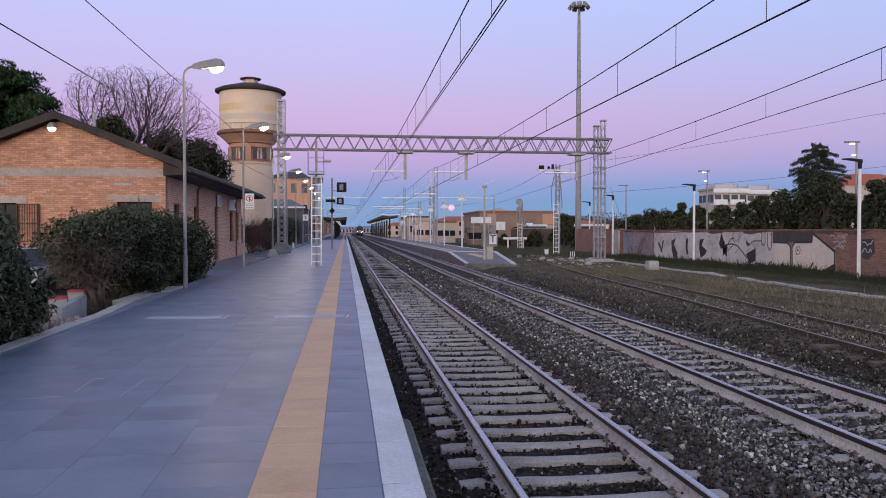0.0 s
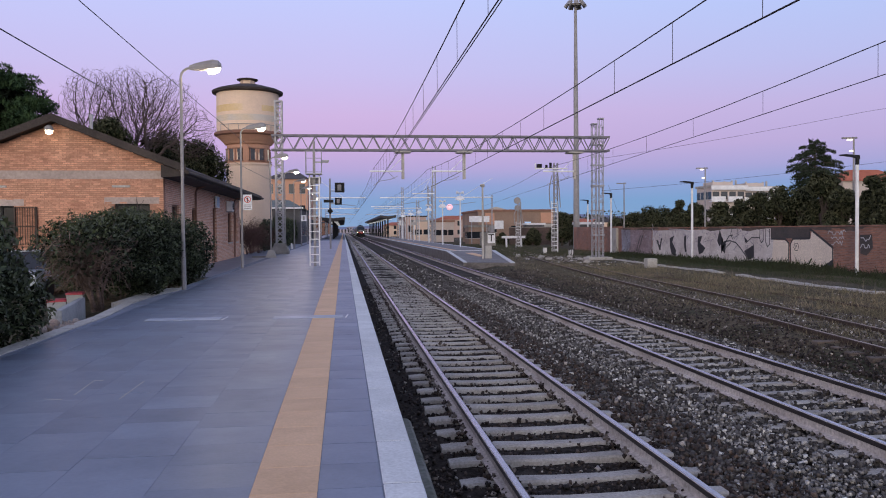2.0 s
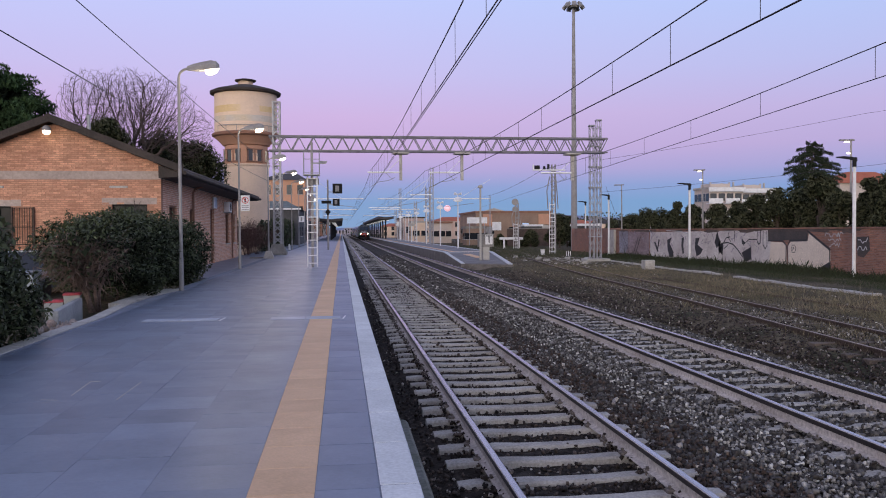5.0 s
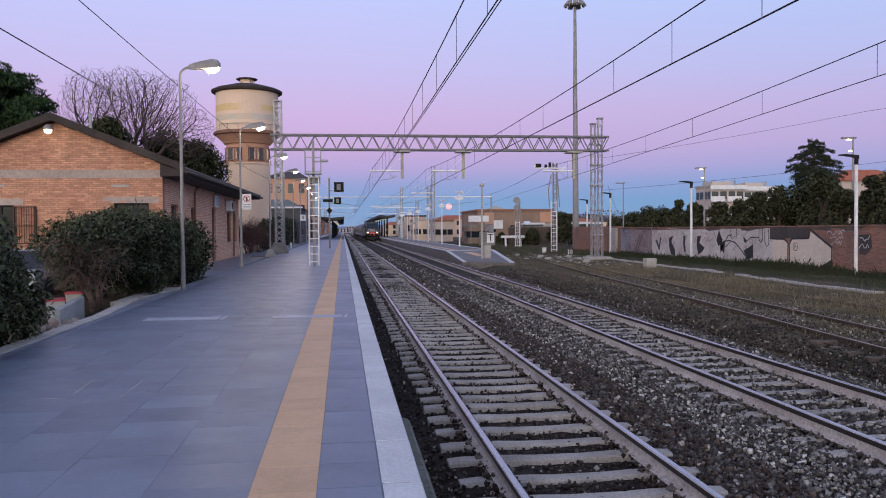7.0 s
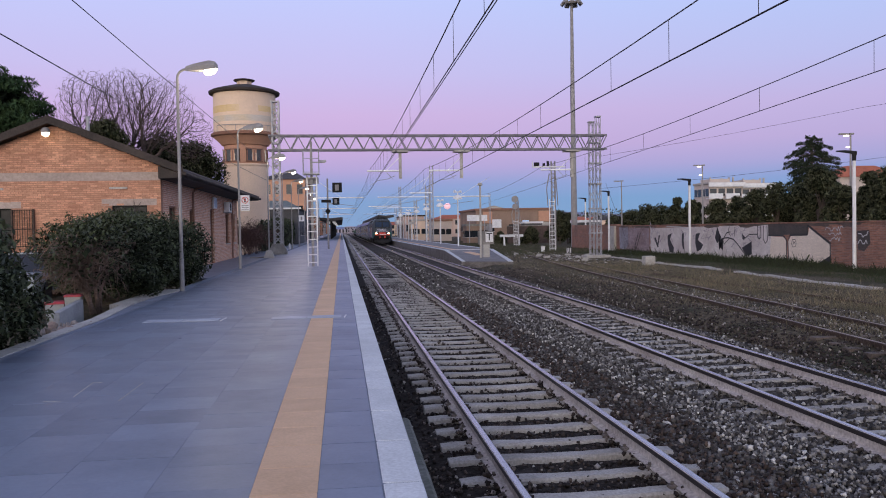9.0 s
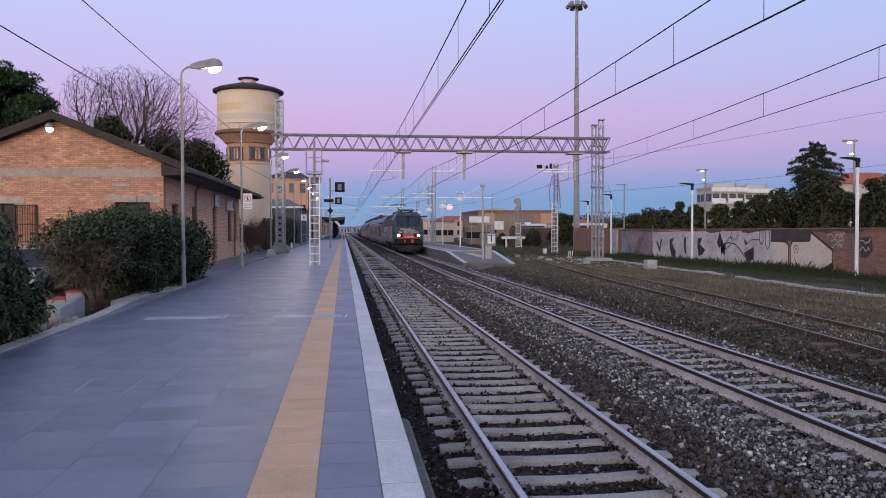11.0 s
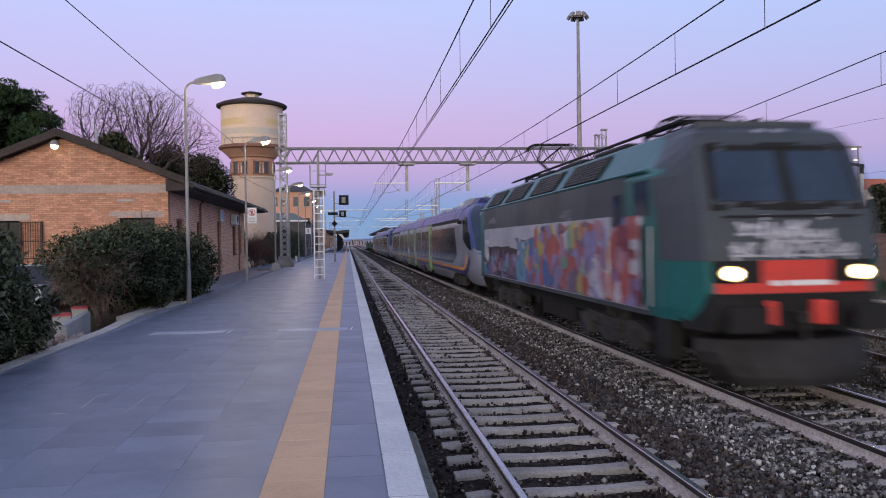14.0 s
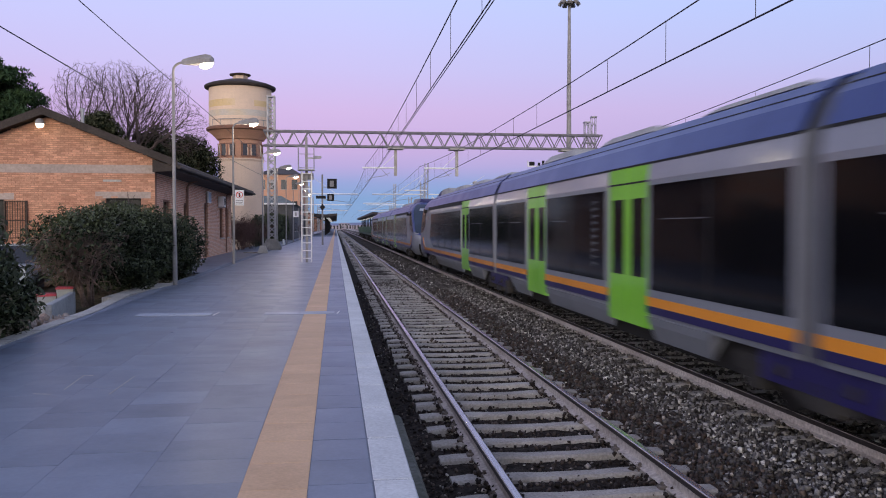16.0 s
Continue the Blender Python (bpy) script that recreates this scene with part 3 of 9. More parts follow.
def pave(p):
    tile = Mesh().box(-0.3094, 0.3094, -0.2592, 0.2592, 0.50, PLATFORM, 0.0008).data("tile", M_TILE)
    narrow = Mesh().box(-0.193, 0.193, -0.258, 0.258, 0.50, PLATFORM, 0.003).data("tile", M_TILE)
    ochre = Mesh()
    ochre.box(-0.2035, 0.1975, -0.273, 0.273, 0.50, PLATFORM + 0.001, 0.003)
    ochre = ochre.data("tactile_tile", M_YELLOW)
    stone = Mesh().box(-0.125, 0.125, -0.498, 0.498, 0.33, PLATFORM + 0.002, 0.008).data("edge_stone", M_EDGE)
    far = Mesh()
    count = 0
    for c in range(6):
        x = -0.885 - 0.62 * c
        for r in range(275):
            y = -8.78 + 0.52 * r + (0.26 if c % 2 else 0)
            if count < 300 and 3.0 < y < 28.5:
                ob = part("tile", tile, None, p)
                ob.location = (x, y, random.uniform(-0.0006, 0.0012))
                ob.rotation_euler = (random.gauss(0, 0.0010), random.gauss(0, 0.0010), 0)
                count += 1
            else:
                far.box(x - 0.3092, x + 0.3092, y - 0.259, y + 0.259, 0.5, PLATFORM)
    for r in range(52):
        ob = part("tile", narrow, None, p)
        ob.location = (0.023, 1.5 + 0.52 * r, random.uniform(-0.0006, 0.0012))
    for r in range(52, 260):
        far.box(-0.17, 0.216, 1.242 + 0.52 * r, 1.758 + 0.52 * r, 0.5, PLATFORM)
    for r in range(18):
        far.box(-0.17, 0.216, -8.118 + 0.52 * r, -7.602 + 0.52 * r, 0.5, PLATFORM)
    for k in range(4):
        far.box(-6.9, -4.62, 28.6 + 40 * k, 68.5 + 40 * k, 0.5, PLATFORM - 0.002)
    far.box(-6.9, 0.2, 136, 700, 0.5, PLATFORM - 0.004)
    tagged(part("far_tiles", far, M_TILE_FAR, p), kind="stuff")
    for r in range(-18, 200):
        ob = part("tactile_tile", ochre, None, p)
        ob.location = (-0.37, 1.8 + 0.55 * r, 0)
    part("tactile_strip", Mesh().box(-0.568, -0.172, 111.6, 700, 0.5, PLATFORM), M_YELLOW, p)
    for r in range(-10, 140):
        ob = part("edge_stone", stone, None, p)
        ob.location = (0.346, 1.43 + 1.0 * r, 0)
        ob.rotation_euler = (0, 0, random.gauss(0, 0.001))
    part("edge_strip", Mesh().box(0.221, 0.471, 140.9, 700, 0.33, PLATFORM), M_EDGE, p)


def build_cover(name, x0, x1, y0, y1, label):
    c = thing(name, label, "drain cover", (0, 0, PLATFORM), group="steel covers across the platform")
    n = 2
    for i in range(n):
        a, b = x0 + (x1 - x0) * i / n, x0 + (x1 - x0) * (i + 1) / n - 0.01
        part("plate", Mesh().box(a, b, y0, y1, 0.002, 0.012, 0.003), M_PLATE, c)
    part("rim", Mesh().beam((x1 + 0.04, y0 - 0.02, 0.006), (x1 + 0.08, y1 + 0.05, 0.006), 0.02, 0.012), M_WHITE, c)


def build_island():
    p = thing("island_platform", "grey island platform with pale edge and ramp at its end", "platform", kind="structure")
    edge = [(7.65, -0.5), (11.4, -0.5), (11.4, PLATFORM - 0.05), (7.65, PLATFORM - 0.05)]
    b = Mesh().prism(edge, "y", 60, 700)
    b.loft([[(7.65, 60, -0.5), (11.4, 60, -0.5), (11.4, 60, 0.5), (7.65, 60, 0.5)], [(7.65, 51.2, -0.5), (10.9, 50.4, -0.5), (10.9, 50.4, -0.06), (7.65, 51.2, 0.0)]])
    part("platform_body", b, mat("sooty_concrete", (0.18, 0.165, 0.16), (0.11, 0.10, 0.096), rough=0.9, big=1.2, fine=20, grain=0.3, bump=0.3), p, "sooty concrete side")
    t = Mesh().box(7.92, 11.1, 60, 700, 0.49, PLATFORM - 0.004)
    t.loft([[(7.92, 60, 0.5), (11.1, 60, 0.5), (11.1, 60, 0.546), (7.92, 60, 0.546)], [(7.92, 51.6, -0.1), (10.6, 50.9, -0.1), (10.6, 50.9, -0.02), (7.92, 51.6, 0.03)]])
    part("paving", t, mat("worn_grey_paving", (0.21, 0.20, 0.205), (0.15, 0.143, 0.148), rough=0.75, big=0.8, fine=20, grain=0.2, bump=0.1), p, "worn grey paving")
    part("tactile_strip", Mesh().box(8.25, 8.65, 61, 700, 0.52, PLATFORM + 0.004), M_YELLOW, p)
    part("tactile_strip", Mesh().box(8.25, 10.6, 60.2, 60.7, 0.52, PLATFORM + 0.004), M_YELLOW, p)
    e = Mesh().box(7.66, 7.90, 60, 700, 0.4, PLATFORM + 0.006)
    e.loft([[(7.66, 60, 0.4), (7.90, 60, 0.4), (7.90, 60, 0.556), (7.66, 60, 0.556)], [(7.66, 51.2, -0.1), (7.90, 51.2, -0.1), (7.90, 51.2, 0.03), (7.66, 51.2, 0.03)]])
    part("edge_stone", e, M_EDGE, p)
    e = Mesh().loft([[(11.12, 60, 0.4), (11.4, 60, 0.4), (11.4, 60, 0.56), (11.12, 60, 0.56)], [(10.62, 50.6, -0.2), (10.9, 50.5, -0.2), (10.9, 50.5, 0.0), (10.62, 50.6, 0.0)]])
    part("edge_stone", e, M_EDGE, p)
    part("edge_stone", Mesh().box(11.12, 11.40, 60, 200, 0.4, PLATFORM + 0.006), M_EDGE, p)
    part("edge_stone", Mesh().box(7.9, 11.12, 59.7, 60.0, 0.4, PLATFORM + 0.008), M_EDGE, p)
    part("tactile_strip", Mesh().loft([[(8.3, 60.8, 0.50), (8.9, 60.8, 0.50), (8.9, 60.8, 0.560), (8.3, 60.8, 0.560)], [(9.3, 55.2, 0.1), (9.9, 55.2, 0.1), (9.9, 55.2, 0.29), (9.3, 55.2, 0.29)]]), M_YELLOW, p)
    tagged(p)


# ---- brick house beside the platform ----
def build_house():
    h = thing("station_house", "low orange brick railway house with brown pitched roof", "house")
    x0, x1, y0, y1 = -16.0, -6.6, 30.8, 52.3
    rx, rz = -10.35, 6.12
    ez = 4.62
    global GABLE
    lx = rx - (x1 - rx) * 1.5

    def top(x):
        return rz - abs(x - rx) * (rz - ez) / (x1 - rx)

    ox0, ox1, oz0, oz1 = -12.75, -11.85, 1.75, 3.12
    ax0, ax1, az0, az1 = -8.35, -7.1, 1.7, 3.18
    gap = lambda u, z: (ox0 < u < ox1 and oz0 < z < oz1) or (ax0 < u < ax1 and az0 < z < az1)
    wall = Mesh().grid_wall([x0, ox0, ox1, rx, ax0, ax1, x1], [0.1, az0, oz0, oz1, az1, 4.0, rz], gap, top, "y", y0, y0 + 0.3)
    h_wall = part("wall", wall, M_MORTAR, h, "orange brick gable wall")
    doors = [(42.0, 43.2, 0.55, 3.36), (36.4, 37.5, 1.7, 3.2), (47.4, 49.0, 1.5, 3.25), (50.6, 51.5, 1.5, 3.25), (32.2, 33.6, 1.7, 3.2)]
    us = sorted({y0 + 0.3, y1, *(q for d in doors for q in d[:2])})
    zs = sorted({0.1, ez, *(q for d in doors for q in d[2:])})
    side = Mesh().grid_wall(us, zs, lambda u, z: any(a < u < b and lo < z < hi for a, b, lo, hi in doors), lambda u: ez, "x", x1, x1 - 0.3)
    part("wall", side, M_BRICK, h, "brick side wall under the eaves")
    GABLE = (h_wall, x0, x1, y0, top, gap)
    part("wall", Mesh().prism([(x0, 0.1), (x1, 0.1), (x1, ez), (rx, rz), (x0, top(x0))], "y", y1, y1 + 0.3), M_BRICK, h)
    part("wall", Mesh().box(x0 - 0.3, x0, y0, y1 + 0.3, 0.1, top(x0)), M_BRICK, h)
    beam = Mesh().box(x0, x1 + 0.01, y0 - 0.012, y0 + 0.05, 4.095, 4.40)
    part("concrete_band", beam, M_BAND, h, "grey concrete band across the gable")
    for a, b, lo, hi in ((ox0, ox1, oz0, oz1), (ax0, ax1, az0, az1)):
        part("lintel", Mesh().box(a - 0.35, b + 0.35, y0 - 0.008, y0 + 0.1, hi, hi + 0.24), M_BAND, h)
        w = part("window", Mesh().box(a, b, y0 + 0.16, y0 + 0.2, lo, hi), M_PANE, h, "dark window pane")
        fr = Mesh()
        for q in (a, (a + b) / 2 - 0.03, b - 0.06):
            fr.box(q, q + 0.06, y0 + 0.12, y0 + 0.17, lo, hi)
        fr.box(a, b, y0 + 0.115, y0 + 0.165, hi - 0.06, hi)
        part("frame", fr, M_BLACK, w)
        part("sill", Mesh().box(a - 0.05, b + 0.05, y0 - 0.06, y0 + 0.12, lo - 0.06, lo), M_CONC_PALE, w)
    grille = Mesh()
    for i in range(9):
        grille.cyl((-11.78 + 0.085 * i, y0 - 0.09, 1.70), (-11.78 + 0.085 * i, y0 - 0.09, 3.05), 0.012, n=5)
    for z in (1.72, 2.35, 3.04):
        grille.box(-11.80, -11.06, y0 - 0.1, y0 - 0.08, z, z + 0.03)
    for q in (-11.82, -11.08):
        grille.box(q, q + 0.05, y0 - 0.11, y0 - 0.03, 1.68, 3.08)
    part("window_grille", grille, M_RUST, h, "open iron window grille")
    for q in (-12.4, -8.1):
        part("vent_slot", Mesh().box(q - 0.32, q + 0.32, y0 - 0.05, y0 + 0.02, 3.78, 3.86, 0.01), M_CONC_PALE, h)
    for a, b, lo, hi in doors:
        name = "door" if lo < 0.6 else "window"
        d = part(name, Mesh().box(x1 - 0.22, x1 - 0.16, a, b, lo, hi), M_BLACK if name == "door" else M_WIN, h, "dark closed door" if name == "door" else "dark window")
        fr = Mesh()
        for q in (a, b - 0.07):
            fr.box(x1 - 0.16, x1 - 0.08, q, q + 0.07, lo, hi)
        fr.box(x1 - 0.16, x1 - 0.08, a, b, hi - 0.07, hi)
        part("frame", fr, M_BROWN, d)
        if name == "window":
            part("sill", Mesh().box(x1 - 0.1, x1 + 0.06, a - 0.05, b + 0.05, lo - 0.06, lo), M_CONC_PALE, d)
    # roof: two thick slopes with verge boards, deep eaves towards the platform
    roof = Mesh()
    th, sl = 0.14, (rz - ez) / (x1 - rx)
    near, far_ = y0 - 0.45, y1 + 1.2
    ex, exf = -5.72, -5.28
    for sign in (1,):
        a = [(rx, near, rz + 0.05), (ex, near, rz + 0.05 - (ex - rx) * sl), (exf, far_, rz + 0.20 - (exf - rx) * sl), (rx, far_, rz + 0.10)]
        roof.loft([[(x, y, z) for x, y, z in a], [(x, y, z + th) for x, y, z in a]])
    lxx = -16.8
    a = [(lxx, near, rz + 0.05 - (rx - lxx) * sl), (rx, near, rz + 0.05), (rx, far_, rz + 0.10), (lxx, far_, rz + 0.05 - (rx - lxx) * sl)]
    roof.loft([[(x, y, z) for x, y, z in a], [(x, y, z + th) for x, y, z in a]])
    r = part("roof", roof, M_ROOF, h, "dark brown pitched roof with deep eaves")
    verge = Mesh()
    verge.loft([[(rx, near - 0.03, rz + 0.02), (ex + 0.02, near - 0.03, rz + 0.02 - (ex - rx) * sl), (ex + 0.02, near - 0.03, rz + 0.30 - (ex - rx) * sl), (rx, near - 0.03, rz + 0.30)],
                [(rx, near, rz + 0.02), (ex + 0.02, near, rz + 0.02 - (ex - rx) * sl), (ex + 0.02, near, rz + 0.30 - (ex - rx) * sl), (rx, near, rz + 0.30)]])
    verge.loft([[(lxx, near - 0.03, rz + 0.02 - (rx - lxx) * sl), (rx, near - 0.03, rz + 0.02), (rx, near - 0.03, rz + 0.30), (lxx, near - 0.03, rz + 0.30 - (rx - lxx) * sl)],
                [(lxx, near, rz + 0.02 - (rx - lxx) * sl), (rx, near, rz + 0.02), (rx, near, rz + 0.30), (lxx, near, rz + 0.30 - (rx - lxx) * sl)]])
    part("verge_board", verge, M_ROOF, r)
    gut = Mesh()
    gut.cyl((ex + 0.06, near, rz + 0.04 - (ex - rx) * sl), (exf + 0.06, far_, rz + 0.17 - (exf - rx) * sl), 0.07, n=8)
    part("gutter", gut, M_ROOF, r)
    # Boarded soffit whose dark box also takes in the deep shade under the eaves.
    eave = Mesh().loft([[(x1 + 0.003, y, 4.13), (e - 0.04, y, 4.17), (e - 0.04, y, 4.31), (x1 + 0.003, y, 4.60)] for y, e in ((y0 - 0.40, ex), (far_ - 0.05, exf))])
    part("boxed_eave", eave, M_ROOF, r, "dark brown boxed eave that also stands in for shade")
    for y in (36.9, 49.6):
        part("downpipe", Mesh().tube([(-5.8, y, 4.3), (-6.45, y, 4.05), (-6.52, y, 3.9), (-6.52, y, 0.6)], 0.05, 8), M_BROWN, h)
    flue = Mesh().cyl((-10.65, 36, 5.2), (-10.65, 36, 7.05), 0.07, n=10)
    flue.cyl((-10.65, 36, 7.05), (-10.65, 36, 7.17), 0.10, n=10)
    part("flue_pipe", flue, M_GALV, h)
    return h


def lay_gable_bricks():
    """Running-bond bricks, 6 mm proud of their mortar, on the gable that faces the platform's end."""
    wall, x0, x1, y0, top, gap = GABLE
    L, H = 0.246, 0.061
    one = Mesh().box(-L / 2, L / 2, -0.006, 0.02, 0, H, 0.002).data("brick", M_BRICK_PIECE)
    rest = Mesh()
    count = 0
    for r in range(80):
        z = 0.3 + 0.076 * r
        if 4.07 < z + H / 2 < 4.43:
            continue
        if r % 2 and z + H < top(x1):
            rest.box(x1 - 0.125, x1 - 0.002, y0 - 0.006, y0 + 0.02, z, z + H)
        for c in range(26):
            x = x1 - 0.13 - 0.262 * c - (0.131 if r % 2 else 0)
            if z + H > top(x) + 0.02 or any(gap(x + d, z + q) for d in (-L / 2, L / 2) for q in (0, H)):
                continue
            if count < 300 and -10.6 < x and 3.25 < z < 4.75:
                b = part("brick", one, None, wall)
                b.location = (x + random.gauss(0, 0.002), y0 + random.gauss(0, 0.0015), z)
                count += 1
            else:
                d = random.gauss(0, 0.0015)
                rest.box(x - L / 2, x + L / 2, y0 - 0.006 + d, y0 + 0.02, z, z + H)
    tagged(part("brick_rest", rest, M_BRICK_REST, wall), kind="stuff")


def build_wall_lamp(at, label):
    l = thing("wall_lamp", label, "wall lamp", at)
    x = Mesh().beam((0, 0.06, 0.0), (0, -0.22, 0.06), 0.04)
    part("bracket", x, M_BLACK, l)
    s = Mesh()
    rings = [[(0.14 * k * math.cos(a), -0.28 + 0.14 * k * math.sin(a), z) for a in np.linspace(0, 6.283, 12, endpoint=False)] for k, z in ((0.4, 0.16), (0.9, 0.10), (1.0, 0.0))]
    s.loft(rings)
    part("shade", s, M_PAINT_GREY, l)
    b = Mesh()
    b.loft([[(0.13 * k * math.cos(a), -0.28 + 0.13 * k * math.sin(a), z) for a in np.linspace(0, 6.283, 12, endpoint=False)] for k, z in ((0.95, -0.004), (0.8, -0.09), (0.3, -0.13))])
    part("globe", b, M_LAMP_WALL, l, "glowing glass globe", smooth=True)
    return l


def build_tower():
    t = thing("water_tower", "round cream water tower with brown cornice and cap", "water tower")
    cx, cy = -7.95, 70.0
    part("shaft", Mesh().lathe(cx, cy, [(2.05, 0.2), (1.88, 4.0), (1.86, 7.6), (1.95, 7.75), (1.95, 7.85)], 40), M_CREAM, t, "cream rendered shaft", smooth=False)
    part("window_band", Mesh().lathe(cx, cy, [(1.78, 7.85), (1.78, 9.5)], 40), M_SALMON, t, "salmon band below the tank")
    for i in range(6):
        a = radians(-60.5 + 60 * i)
        u, v, c, up = Vector((math.cos(a), math.sin(a), 0)), Vector((-math.sin(a), math.cos(a), 0)), Vector((cx, cy, 0)), Vector((0, 0, 1))
        slab = lambda m, r0, r1, s0, s1, z0, z1: m.loft([[c + u * r0 + v * s0 + up * z, c + u * r1 + v * s0 + up * z, c + u * r1 + v * s1 + up * z, c + u * r0 + v * s1 + up * z] for z in (z0, z1)])
        w = part("window", slab(Mesh(), 1.55, 1.765, -0.66, 0.66, 8.08, 9.02), M_WIN, t, "dark window with pale curtains")
        for s in (-0.66, -0.04, 0.58):
            part("mullion", slab(Mesh(), 1.74, 1.80, s, s + 0.08, 8.08, 8.96), M_BROWN, w)
        part("curtain", slab(Mesh(), 1.70, 1.772, -0.20, -0.06, 8.12, 8.75), M_CREAM, w, "pale curtain")
        part("curtain", slab(Mesh(), 1.70, 1.772, 0.08, 0.24, 8.12, 8.70), M_CREAM, w, "pale curtain")
        part("sill", slab(Mesh(), 1.66, 1.86, -0.72, 0.72, 8.00, 8.08), M_BROWN, w)
        part("lintel", slab(Mesh(), 1.66, 1.83, -0.72, 0.72, 9.02, 9.10), M_BROWN, w)
    part("flare", Mesh().lathe(cx, cy, [(1.80, 9.42), (1.95, 9.46), (2.06, 9.62), (2.40, 9.95), (2.62, 10.12)], 48), M_SALMON, t, "flared salmon underside of the tank")
    part("cornice", Mesh().lathe(cx, cy, [(2.55, 10.10), (2.80, 10.22), (2.82, 10.40), (2.70, 10.48), (2.60, 10.50)], 48), M_BROWN, t, "projecting brown cornice ring")
    part("tank", Mesh().lathe(cx, cy, [(2.60, 10.48), (2.58, 13.75), (2.7, 13.8)], 48), M_CREAM, t, "cream drum of the tank")
    for z0, z1, a0, a1 in ((12.05, 12.62, -3.0, -1.62), (12.1, 12.58, -1.02, -0.3)):
        m = Mesh()
        m.loft([[(cx + r * math.cos(a), cy + r * math.sin(a), z) for a in np.linspace(a0, a1, 24)] for r, z in ((2.594, z0), (2.592, z1))], close=False, caps=False)
        part("ochre_patch", m, M_CREAM_STAIN, t, "faded ochre paint band")
    m = Mesh()
    m.loft([[(cx + r * math.cos(a), cy + r * math.sin(a), z) for a in np.linspace(-3.0, -0.5, 36)] for r, z in ((2.596, 11.28), (2.596, 11.78))], close=False, caps=False)
    part("grey_patch", m, mat("pale_grey_wash", (0.55, 0.50, 0.46), (0.62, 0.5, 0.36), rough=0.9, big=0.7), t, "faded grey paint band")
    part("cap", Mesh().lathe(cx, cy, [(2.65, 13.72), (2.92, 13.78), (2.95, 13.95), (2.6, 14.12), (1.2, 14.5), (0.5, 14.6)], 48), M_ROOF, t, "dark conical cap")
    m = Mesh().lathe(cx, cy, [(0.62, 14.5), (0.62, 14.95)], 6)
    part("lantern", m, M_CREAM, t)
    part("lantern_cap", Mesh().lathe(cx, cy, [(0.85, 14.92), (0.9, 15.02), (0.3, 15.15)], 12), M_ROOF, t)
    rl = Mesh()
    for r, z in ((2.78, 10.95),):
        rl.tube([(cx + r * math.cos(a), cy + r * math.sin(a), z) for a in np.linspace(-2.4, 0.6, 20)], 0.025, 5)
    for a in np.linspace(-2.4, 0.6, 10):
        rl.cyl((cx + 2.76 * math.cos(a), cy + 2.76 * math.sin(a), 10.4), (cx + 2.78 * math.cos(a), cy + 2.78 * math.sin(a), 10.95), 0.02, n=5)
    part("railing", rl, M_PAINT_GREY, t)


# ---- catenary gantry ----
def lattice(m, p, h, w, step, bar=0.05, d=None):
    """A square lattice mast from p upwards."""
    x, y, z = p
    d = d or w
    cs = [(-w / 2, -d / 2), (w / 2, -d / 2), (w / 2, d / 2), (-w / 2, d / 2)]
    for a, b in cs:
        m.beam((x + a, y + b, z), (x + a, y + b, z + h), bar * 1.5)
    n = int(h / step)
    for i in range(n):
        for k in range(4):
            (a, b), (c, e) = cs[k], cs[(k + 1) % 4]
            z0, z1 = z + i * step, z + (i + 1) * step
            if i % 2:
                (a, b), (c, e) = (c, e), (a, b)
            m.beam((x + a, y + b, z0), (x + c, y + e, z1), bar)


